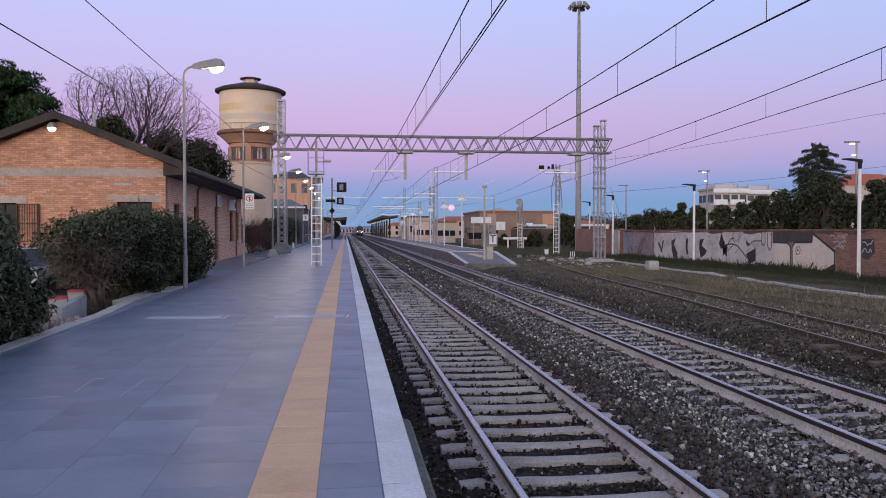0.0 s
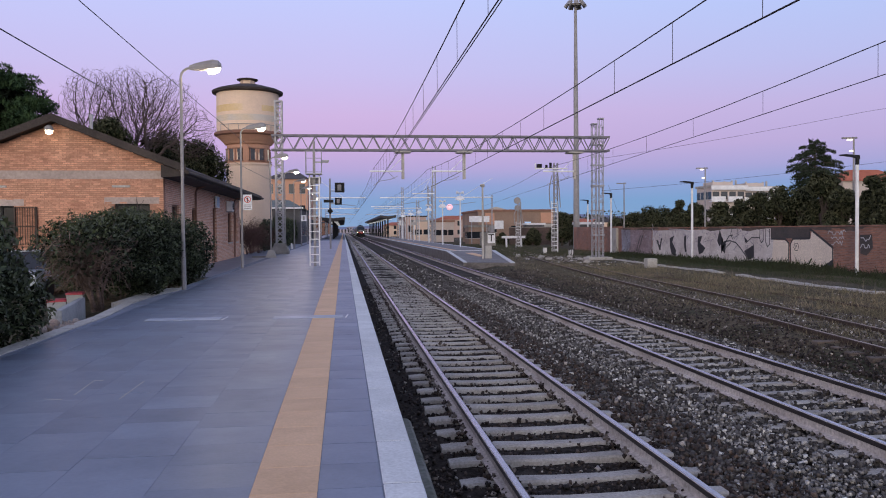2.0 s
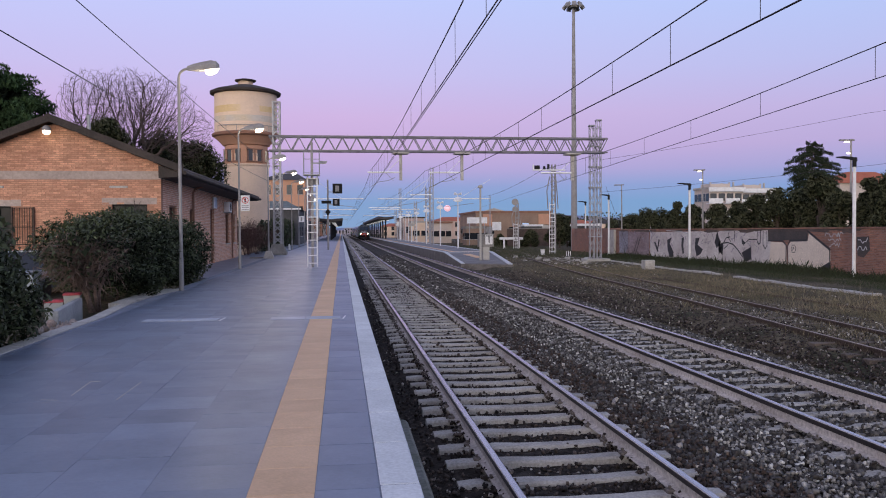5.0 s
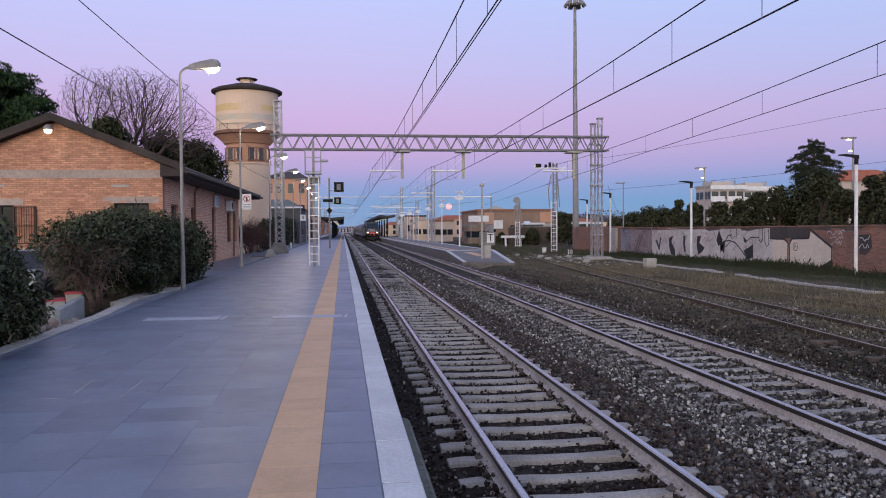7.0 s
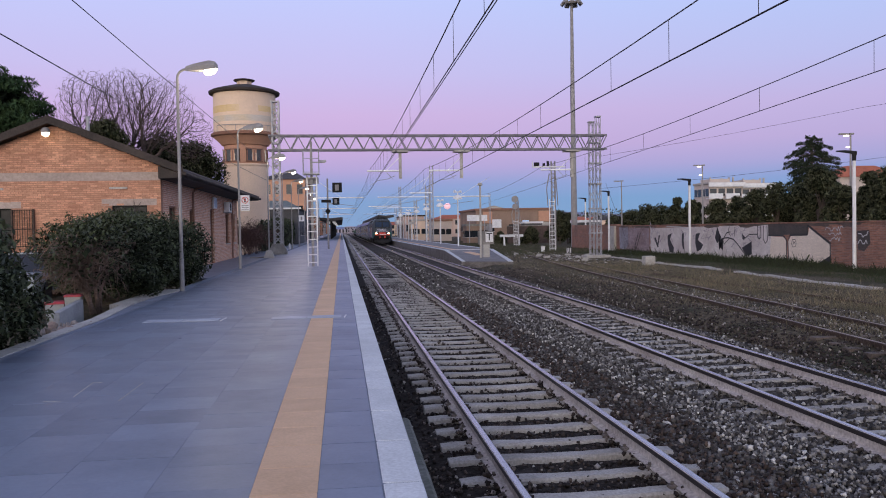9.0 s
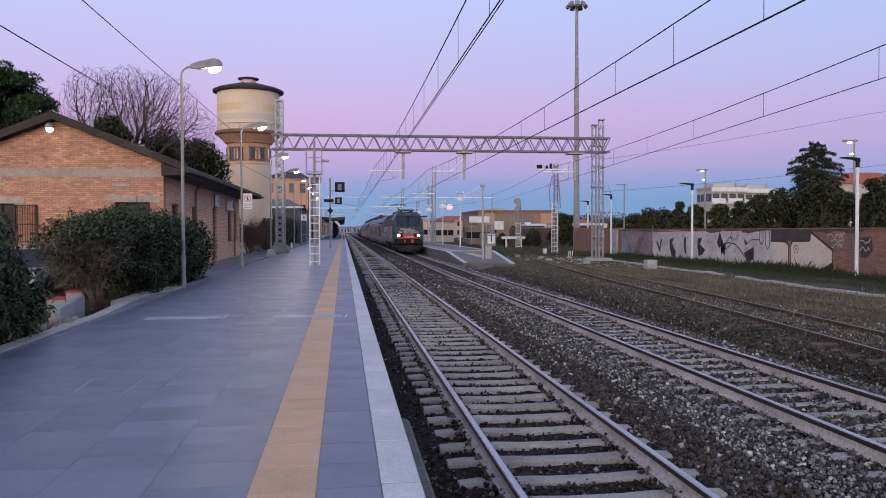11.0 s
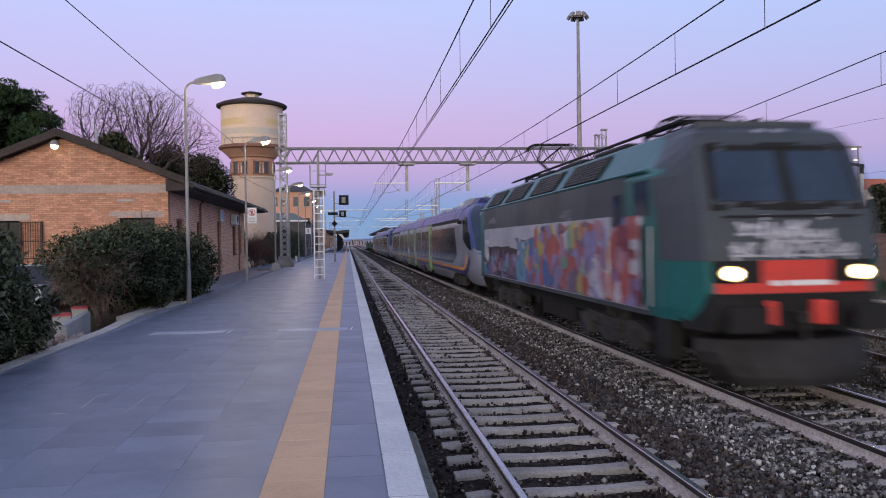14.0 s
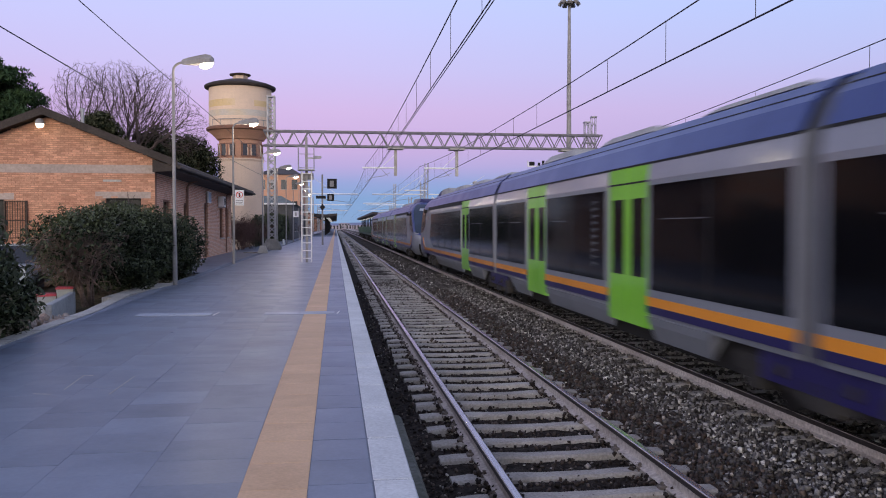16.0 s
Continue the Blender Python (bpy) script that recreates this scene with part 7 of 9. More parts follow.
    for a, b, wd, m in (((62.87, 1.55), (63.96, 0.14), 0.100, ink),
                     ((62.38, 1.56), (63.45, 0.16), 0.100, ink),
                     ((57.17, 2.05), (54.51, 1.99), 0.050, chalk),
                     ((54.51, 1.99), (53.26, 1.79), 0.050, chalk),
                     ((48.26, 1.17), (47.77, 1.59), 0.070, ink),
                     ((47.77, 1.59), (47.28, 1.65), 0.070, ink),
                     ((48.13, 0.87), (47.51, 1.18), 0.060, ink),
                     ((48.47, 1.22), (47.64, 1.29), 0.080, ink),
                     ((47.64, 1.29), (46.91, 1.19), 0.080, ink),
                     ((46.91, 1.19), (46.31, 0.86), 0.080, ink),
                     ((46.31, 0.86), (45.66, 0.42), 0.080, ink),
                     ((45.67, 1.16), (44.96, 1.50), 0.060, ink),
                     ((44.96, 1.50), (43.99, 1.52), 0.060, ink),
                     ((44.00, 2.01), (44.02, 1.41), 0.060, ink),
                     ((44.02, 1.41), (43.83, 1.22), 0.060, ink),
                     ((43.83, 1.22), (43.62, 1.36), 0.060, ink),
                     ((43.62, 1.36), (43.64, 2.04), 0.060, ink),
                     ((43.34, 2.01), (43.37, 1.26), 0.060, ink),
                     ((43.37, 1.26), (43.14, 0.99), 0.060, ink),
                     ((43.14, 0.99), (42.92, 1.16), 0.060, ink),
                     ((42.92, 1.16), (42.94, 2.01), 0.060, ink),
                     ((47.41, 2.00), (47.57, 1.65), 0.050, ink),
                     ((47.57, 1.65), (47.22, 1.36), 0.050, ink),
                     ((46.69, 2.04), (46.75, 1.37), 0.050, ink),
                     ((42.81, 1.46), (41.29, 1.46), 0.090, ink),
                     ((41.29, 1.46), (40.95, 1.23), 0.090, ink),
                     ((40.95, 1.23), (40.96, -0.08), 0.090, ink),
                     ((40.96, -0.08), (40.73, -0.07), 0.070, ink),
                     ((40.73, -0.07), (40.80, 1.17), 0.070, ink),
                     ((40.80, 1.17), (40.58, 1.49), 0.070, ink),
                     ((40.58, 1.49), (39.01, 1.52), 0.120, ink),
                     ((38.98, 1.48), (38.97, 2.02), 0.100, ink),
                     ((38.91, 1.99), (37.02, 1.09), 0.120, ink),
                     ((37.01, 1.14), (37.00, 0.12), 0.090, ink),
                     ((40.36, 1.24), (40.09, 1.25), 0.035, ink),
                     ((40.09, 1.25), (40.00, 1.07), 0.035, ink),
                     ((40.00, 1.07), (40.10, 0.87), 0.035, ink),
                     ((40.10, 0.87), (40.35, 0.84), 0.035, ink),
                     ((40.35, 0.84), (40.46, 1.01), 0.035, ink),
                     ((40.46, 1.01), (40.36, 1.24), 0.035, ink),
                     ((40.32, 0.94), (40.25, 1.16), 0.030, ink),
                     ((40.25, 1.16), (40.14, 1.07), 0.030, ink),
                     ((40.14, 1.07), (40.28, 1.04), 0.030, ink),
                     ((37.42, 1.75), (37.30, 1.91), 0.035, chalk),
                     ((37.30, 1.91), (37.17, 1.85), 0.035, chalk),
                     ((37.17, 1.85), (37.05, 1.85), 0.035, chalk),
                     ((37.05, 1.85), (36.97, 1.71), 0.035, chalk),
                     ((36.97, 1.71), (36.83, 1.71), 0.035, chalk),
                     ((36.83, 1.71), (36.73, 1.85), 0.035, chalk),
                     ((36.73, 1.85), (36.65, 1.85), 0.035, chalk),
                     ((36.65, 1.85), (36.55, 1.85), 0.035, chalk),
                     ((36.55, 1.85), (36.42, 1.72), 0.035, chalk),
                     ((36.42, 1.72), (36.34, 1.92), 0.035, chalk),
                     ((36.34, 1.92), (36.25, 1.72), 0.035, chalk),
                     ((36.25, 1.72), (36.18, 1.92), 0.035, chalk),
                     ((36.18, 1.92), (36.04, 1.92), 0.035, chalk),
                     ((36.04, 1.92), (35.96, 1.86), 0.035, chalk),
                     ((37.15, 1.60), (37.02, 1.51), 0.035, chalk),
                     ((37.02, 1.51), (36.93, 1.60), 0.035, chalk),
                     ((36.93, 1.60), (36.82, 1.60), 0.035, chalk),
                     ((36.82, 1.60), (36.73, 1.60), 0.035, chalk),
                     ((36.73, 1.60), (36.59, 1.46), 0.035, chalk),
                     ((36.59, 1.46), (36.50, 1.51), 0.035, chalk),
                     ((36.50, 1.51), (36.41, 1.61), 0.035, chalk),
                     ((36.41, 1.61), (36.31, 1.52), 0.035, chalk),
                     ((36.31, 1.52), (36.22, 1.67), 0.035, chalk),
                     ((36.22, 1.67), (36.11, 1.52), 0.035, chalk),
                     ((37.10, 1.25), (36.97, 1.21), 0.035, chalk),
                     ((36.97, 1.21), (36.85, 1.35), 0.035, chalk),
                     ((36.85, 1.35), (36.75, 1.35), 0.035, chalk),
                     ((36.75, 1.35), (36.67, 1.42), 0.035, chalk),
                     ((36.67, 1.42), (36.54, 1.26), 0.035, chalk),
                     ((36.54, 1.26), (36.42, 1.42), 0.035, chalk),
                     ((36.42, 1.42), (36.31, 1.22), 0.035, chalk),
                     ((36.31, 1.22), (36.21, 1.42), 0.035, chalk),
                     ((34.85, 1.58), (34.72, 1.58), 0.050, chalk),
                     ((34.72, 1.58), (34.63, 1.58), 0.050, chalk),
                     ((34.63, 1.58), (34.48, 1.42), 0.050, chalk),
                     ((34.48, 1.42), (34.38, 1.51), 0.050, chalk),
                     ((34.38, 1.51), (34.24, 1.51), 0.050, chalk),
                     ((34.24, 1.51), (34.12, 1.69), 0.050, chalk),
                     ((34.87, 1.10), (34.73, 1.28), 0.050, chalk),
                     ((34.73, 1.28), (34.62, 1.28), 0.050, chalk),
                     ((34.62, 1.28), (34.52, 1.11), 0.050, chalk),
                     ((34.52, 1.11), (34.38, 1.12), 0.050, chalk),
                     ((34.38, 1.12), (34.28, 1.29), 0.050, chalk),
                     ((34.28, 1.29), (34.18, 1.12), 0.050, chalk),
                     ((60.47, 2.12), (60.00, 1.75), 0.060, chalk),
                     ((60.00, 1.75), (60.39, 1.31), 0.060, chalk),
                     ((60.39, 1.31), (60.07, 0.87), 0.060, chalk),
                     ((60.07, 0.87), (60.45, 0.50), 0.060, chalk)):
        stroke(a, b, wd, m, 4)
    weather_wall(w)


def weather_wall(w):
    """Old tags, drips and dark damp along the top of the graffiti wall."""
    r_ = random.Random(77)
    grime = mat("dark_damp_stain", (0.085, 0.068, 0.062), (0.14, 0.105, 0.092), rough=0.9, big=1.2, fine=14, grain=0.3, bump=0.3)
    ghost = mat("old_faded_tag", (0.33, 0.29, 0.33), (0.24, 0.21, 0.24), rough=0.85, big=1.2, fine=14, grain=0.25, bump=0.2)
    for k in range(34):
        y = r_.uniform(35, 67)
        out = blob(r_, y, 2.06 + r_.uniform(-0.06, 0.05), r_.uniform(0.3, 1.1), r_.uniform(0.03, 0.12), 11, 0.45)
        out = [(a, min(b, 2.118)) for a, b in out]
        part("damp_stain", Mesh().prism(out, "x", 24.003, 24.0 - 0.0035 - 0.0012 * 2.5 - 0.00002 * k), grime, w)
    for k in range(46):
        y, z = r_.uniform(43, 66.5), r_.uniform(0.9, 1.95)
        at = [(y + r_.gauss(0, 0.22), z + r_.gauss(0, 0.16)) for _ in range(4)]
        for n, ((ya, za), (yb, zb)) in enumerate(zip(at, at[1:])):
            d, wide = math.hypot(yb - ya, zb - za) + 1e-6, r_.uniform(0.02, 0.05)
            ny, nz = -(zb - za) / d * wide / 2, (yb - ya) / d * wide / 2
            part("painted_stroke", Mesh().prism([(ya - ny, za - nz), (yb - ny, zb - nz), (yb + ny, zb + nz), (ya + ny, za + nz)], "x", 24.003, 24.0 - 0.0035 - 0.0012 * 1.5 - 0.00001 * (3 * k + n)), ghost, w)


def build_duct():
    d = thing("cable_duct", "pale concrete cable duct lids along the verge", "cable duct", kind="structure")
    lid = Mesh().box(-0.17, 0.17, -0.485, 0.485, 0, 0.085, 0.012).data("lid", M_CONC_PALE)
    for i in range(44):
        y = 16.0 + i * 1.0
        if i in (8, 20, 21, 33):
            continue
        x = float(np.interp(y, (14, 24, 31, 39, 47, 58, 62), (17.3, 17.6, 18.0, 18.6, 18.75, 19.6, 20.0)))
        o = part("lid", lid, None, d)
        o.location, o.rotation_euler = (x + random.gauss(0, 0.04), y, -0.17 + random.gauss(0, 0.015)), (random.gauss(0, 0.02), random.gauss(0, 0.02), random.gauss(-0.06, 0.03))


BLADE = [(-0.5, 0, 0), (0.5, 0, 0), (0.15, 0.25, 0.6), (0.0, 0.6, 1.0)]
BLADE_F = [(0, 1, 2, 3)]


def grass(name, count, xf, y0, y1, z, hgt, colour, colour2, label, power=1.4, bald=-0.35):
    y = y0 + (y1 - y0) * rng.random(count) ** power
    x = xf(y, rng.random(count))
    patch = np.sin(x * 1.7 + 0.6 * np.sin(y * 0.9)) * np.sin(y * 0.55 + x) + rng.normal(0, 0.5, count)
    keep = patch > bald - 0.35
    x, y = x[keep], y[keep]
    n = len(x)
    h = hgt * np.exp(rng.normal(0, 0.4, n))
    pl = np.column_stack([x, y, np.full(n, z) + 0.0, np.minimum(h * 0.04, 0.007), h * rng.uniform(0.2, 0.9, n), h, rng.normal(0, 0.15, n), rng.normal(0, 0.2, n), rng.uniform(0, 6.28, n)])
    m = mat(name + "_blades", colour, colour2, rough=0.9, big=0.5, fine=8, grain=0.2, bump=0, island=0.4)
    tagged(new(name, scatter(name, BLADE, BLADE_F, pl, m)), label, "grass", kind="stuff")


# ---- plants ----
M_BARK = mat("bark", (0.10, 0.075, 0.06), (0.065, 0.05, 0.042), rough=0.95, big=2, fine=20, grain=0.3, bump=0.6)
M_TWIG = mat("bare_twigs", (0.085, 0.062, 0.058), (0.06, 0.045, 0.042), rough=0.9, big=2, fine=20, grain=0.3, bump=0.2)
M_LEAF = mat("dark_laurel_leaf", (0.066, 0.082, 0.040), (0.030, 0.039, 0.020), spec=0.25, rough=0.55, big=1.2, fine=12, grain=0.2, bump=0, island=0.55)
M_STEM = mat("bare_bush_stem", (0.165, 0.115, 0.094), (0.055, 0.038, 0.032), rough=0.9, big=2, fine=20, grain=0.3, bump=0.2)
M_STEM_RED = mat("reddish_brown_stem", (0.135, 0.072, 0.058), (0.08, 0.045, 0.038), rough=0.9, big=2, fine=20, grain=0.3, bump=0.2)
M_LEAF_PINE = mat("pine_needles", (0.062, 0.105, 0.044), (0.030, 0.054, 0.026), spec=0.1, rough=0.85, big=0.6, fine=8, grain=0.25, bump=0, island=0.5)
M_LEAF_DEEP_GREEN = mat("dark_cedar_needles", (0.050, 0.064, 0.040), (0.028, 0.038, 0.025), spec=0.1, rough=0.9, big=0.6, fine=8, grain=0.25, bump=0, island=0.4)
# Near-black leaf colour that puts the shade inside crowns and bushes into the leaves.
M_LEAF_SHADED = mat("shaded_inner_leaf", (0.020, 0.026, 0.014), (0.012, 0.016, 0.009), spec=0.1, rough=0.9, big=0.6, fine=8, grain=0.25, bump=0, island=0.4)
M_LEAF_OAK = mat("holm_oak_leaf", (0.094, 0.096, 0.055), (0.056, 0.062, 0.036), spec=0.1, rough=0.85, big=0.5, fine=8, grain=0.25, bump=0, island=0.5)
LEAF = [(-0.5, 0, 0), (0, -0.3, 0.06), (0.5, 0, 0), (0, 0.3, 0.06)]
LEAF_F = [(0, 1, 2, 3)]


def in_blobs(blobs, count, shell=0.75):
    """Points near the skin of a set of ellipsoids (x, y, z, rx, ry, rz)."""
    b = np.array(blobs, float)
    vol = (b[:, 3] * b[:, 4] * b[:, 5]) ** (2 / 3)
    k = rng.choice(len(b), count, p=vol / vol.sum())
    d = rng.normal(0, 1, (count, 3))
    d /= np.linalg.norm(d, axis=1)[:, None]
    r = shell + (1.05 - shell) * rng.random(count) ** 0.7
    return b[k, :3] + d * r[:, None] * b[k, 3:]


def leaves(name, pts, size, material, parent, long=1.0):
    n = len(pts)
    s = size * np.exp(rng.normal(0, 0.3, n))
    pl = np.column_stack([pts, s * long, s, s, rng.uniform(-1.2, 1.2, n), rng.uniform(-1.2, 1.2, n), rng.uniform(0, 6.28, n)])
    ob = new(name, scatter(name, LEAF, LEAF_F, pl, material))
    ob.parent = parent
    return tagged(ob, kind="stuff")


def limb(m, p, d, length, r, depth, rnd_, spread=0.6, up=0.25, n=5, keep=None):
    """A branch that forks and tapers."""
    q = p
    steps = 4
    for i in range(steps):
        d = (d + Vector((rnd_.gauss(0, 0.19), rnd_.gauss(0, 0.19), rnd_.gauss(0, 0.14) + up * 0.1))).normalized()
        e = q + d * (length / steps)
        m.cyl(q, e, r * (1 - 0.25 * i / steps), r * (1 - 0.25 * (i + 1) / steps), n=n, caps=False)
        if depth > 0 and i > 0 and rnd_.random() < 0.44:
            s = (d + Vector((rnd_.gauss(0, spread), rnd_.gauss(0, spread), rnd_.gauss(0.1, spread * 0.6)))).normalized()
            limb(m, e, s, length * rnd_.uniform(0.5, 0.75), r * 0.5, depth - 1, rnd_, spread, up, max(3, n - 1), keep)
        q = e
    if keep is not None:
        keep.append(tuple(q))
    if depth > 0:
        for k in range(rnd_.choice((2, 3))):
            s = (d + Vector((rnd_.gauss(0, spread), rnd_.gauss(0, spread), rnd_.gauss(up, spread * 0.5)))).normalized()
            limb(m, q, s, length * rnd_.uniform(0.68, 0.92), r * 0.62, depth - 1, rnd_, spread, up, max(3, n - 1), keep)


def grow(blobs, trunk, seed, count, step=0.20, kill=0.21, reach=1.8):
    """Branches that grow from a trunk towards points spread through the crown: nodes and the parent of each."""
    g = np.random.default_rng(seed)
    b = np.array(blobs, float)
    size = b[:, 3] * b[:, 4] * b[:, 5]
    k = g.choice(len(b), count, p=size / size.sum())
    d = g.normal(0, 1, (count, 3))
    d /= np.linalg.norm(d, axis=1)[:, None]
    aim = b[k, :3] + d * (g.random(count) ** 0.30)[:, None] * b[k, 3:]
    nodes, up = [np.array(p, float) for p in trunk], [i - 1 for i in range(len(trunk))]
    near, who = np.full(count, 1e9), np.zeros(count, int)

    def meet(first):
        for q in range(first, len(nodes)):
            dist = np.linalg.norm(aim - nodes[q], axis=1)
            closer = dist < near
            near[closer], who[closer] = dist[closer], q

    meet(0)
    kids = {}
    for _ in range(140):
        live = near < reach
        if not live.any():
            break
        first = len(nodes)
        for q in np.unique(who[live]):
            w = aim[live & (who == q)] - nodes[q]
            w = (w / np.linalg.norm(w, axis=1)[:, None]).sum(0)
            w = w / (np.linalg.norm(w) + 1e-6) + g.normal(0, 0.16, 3) + (0, 0, 0.06)
            p = nodes[q] + w / np.linalg.norm(w) * step
            if len(kids.get(q, ())) > 2 or any(np.linalg.norm(p - c) < 0.10 for c in kids.get(q, ())):
                continue
            kids.setdefault(q, []).append(p)
            nodes.append(p)
            up.append(int(q))
        if len(nodes) == first:
            break
        meet(first)
        keep = near > kill
        aim, near, who = aim[keep], near[keep], who[keep]
    return nodes, up


def build_bare_tree(at, trunk, blobs, seed, count, label):
    """A winter tree: trunk is a line of points and blobs are its crown, both measured from its foot."""
    t = thing("bare_tree", label, "tree", at, group="trees behind the house")
    nodes, up = grow(blobs, trunk, seed, count)
    load = [0.0] * len(nodes)
    thick = [0.0] * len(nodes)
    for q in range(len(nodes) - 1, -1, -1):
        thick[q] = max(0.0075, load[q] ** (1 / 2.2))
        if up[q] >= 0:
            load[up[q]] += thick[q] ** 2.2
    m, twigs = Mesh(), Mesh()
    r_ = random.Random(seed)
    for q in range(1, len(nodes)):
        p, e = Vector(nodes[up[q]]), Vector(nodes[q])
        r = thick[q]
        (m if r > 0.012 else twigs).cyl(p, e, min(thick[up[q]], r * 1.25), r, n=7 if r > 0.06 else 4 if r > 0.015 else 3, caps=False)
        if load[q] == 0:
            for _ in range(2):
                d = ((e - p).normalized() + Vector((r_.gauss(0, 0.5), r_.gauss(0, 0.5), r_.gauss(0.1, 0.4)))).normalized()
                twigs.cyl(e, e + d * r_.uniform(0.12, 0.34), 0.006, 0.003, n=3, caps=False)
    part("trunk", m, M_TWIG, t, "bare forking trunk and limbs")
    tagged(part("twig_work", twigs, M_TWIG, t, "fine bare twigs"), kind="stuff")


def build_pine(at, height, rx, rz, seed, label):
    """A broad pine: pads of needles over a dome, with dark gaps between them."""
    t = thing("pine_tree", label, "tree", at, group="trees behind the house")
    r_ = random.Random(seed)
    cz = height - rz
    m = Mesh().cyl((0, 0, 0), (0.1, 0, cz), 0.34, 0.2, n=10)
    pads = []
    for k in range(170):
        a, up = r_.uniform(0, 6.283), r_.uniform(-0.55, 1.0)
        f = r_.uniform(0.72, 0.98)
        c = math.sqrt(max(0.0, 1 - up * up))
        x, y, z = rx * f * c * math.cos(a), rx * f * c * math.sin(a), cz + rz * f * up
        w = r_.uniform(0.42, 0.85)
        pads.append((x, y, z, w, w, w * r_.uniform(0.45, 0.65)))
        if k % 3 == 0:
            m.cyl((0.1, 0, cz - 1.2), (x, y, z - 0.2), 0.06, 0.025, n=5, caps=False)
    part("trunk", m, M_BARK, t)
    leaves("crown", in_blobs(pads, 50000, 0.55), 0.095, M_LEAF_PINE, t, 2.4)
    # Dark leaves inside paint the shade seen between the pads.
    leaves("inner_crown", in_blobs([(0, 0, cz, rx * 0.72, rx * 0.72, rz * 0.72)], 9000, 0.7), 0.42, M_LEAF_SHADED, t, 1.2)


def build_evergreen(at, height, width, seed, material, count, size, label, group, flat=1.0, low=0.25, name="evergreen_tree"):
    t = thing(name, label, "tree", at, group=group)
    r_ = random.Random(seed)
    m = Mesh()
    m.cyl((0, 0, 0), (r_.uniform(-0.2, 0.2), 0, height * 0.55), height * 0.03, height * 0.016, n=8)
    blobs = []
    for k in range(34):
        a, f = r_.uniform(0, 6.28), r_.random()
        z = height * (low + (0.93 - low) * f)
        rad = width * 0.5 * (1.0 - 0.88 * f ** 1.5) * r_.uniform(0.35, 0.85)
        s = width * r_.uniform(0.09, 0.19)
        blobs.append((rad * math.cos(a), rad * math.sin(a), z, s, s, s * flat * r_.uniform(0.7, 1.0)))
        if k % 2 == 0:
            m.cyl((0, 0, z * 0.6), (rad * math.cos(a), rad * math.sin(a), z), height * 0.010, height * 0.004, n=5)
    part("trunk", m, M_BARK, t)
    leaves("crown", in_blobs(blobs, count, 0.6), size, material, t, 1.5)
    # The core is coloured as shade.
    leaves("inner_crown", in_blobs([(x, y, z, rx * 0.8, ry * 0.8, rz * 0.8) for x, y, z, rx, ry, rz in blobs], count // 5, 0.3), size * 2.6, M_LEAF_SHADED, t, 1.2)


def build_cedar(at, height, width):
    t = thing("cedar_tree", "tall dark cedar with flat layered branches", "tree", at)
    r_ = random.Random(4)
    m = Mesh().cyl((0, 0, 0), (0, 0, height * 0.97), 0.30, 0.05, n=8)
    pts = []
    for k in range(120):
        drop = 6.2 * (k + r_.random()) / 120
        z, a = height - 0.25 - drop, 2.4 * k + r_.uniform(-0.6, 0.6)
        reach = (0.35 + width * 0.32 * (1 - math.exp(-drop / 1.15))) * r_.uniform(0.45, 1.12)
        tip = Vector((reach * math.cos(a), reach * math.sin(a), z + 0.10 - 0.20 * reach + r_.uniform(-0.15, 0.1)))
        m.cyl((0, 0, z - 0.1), tip, 0.04, 0.015, n=4)
        n = int(60 + 150 * reach)
        s_ = 0.25 + 0.75 * rng.random(n) ** 0.7
        side = rng.normal(0, 0.5, n) * (0.38 * reach * np.sqrt(np.clip(1.1 - s_, 0, 1)) + 0.08)
        arch = 0.10 * reach * np.sin(3.14 * s_)
        pts.append(np.column_stack([s_ * tip.x - side * math.sin(a), s_ * tip.y + side * math.cos(a), z - 0.1 + s_ * (tip.z - z + 0.1) + arch - 0.18 * abs(side) + rng.normal(0.02, 0.07, n)]))
    part("trunk", m, M_BARK, t)
    leaves("crown", np.concatenate(pts), 0.085, M_LEAF_DEEP_GREEN, t, 1.8)


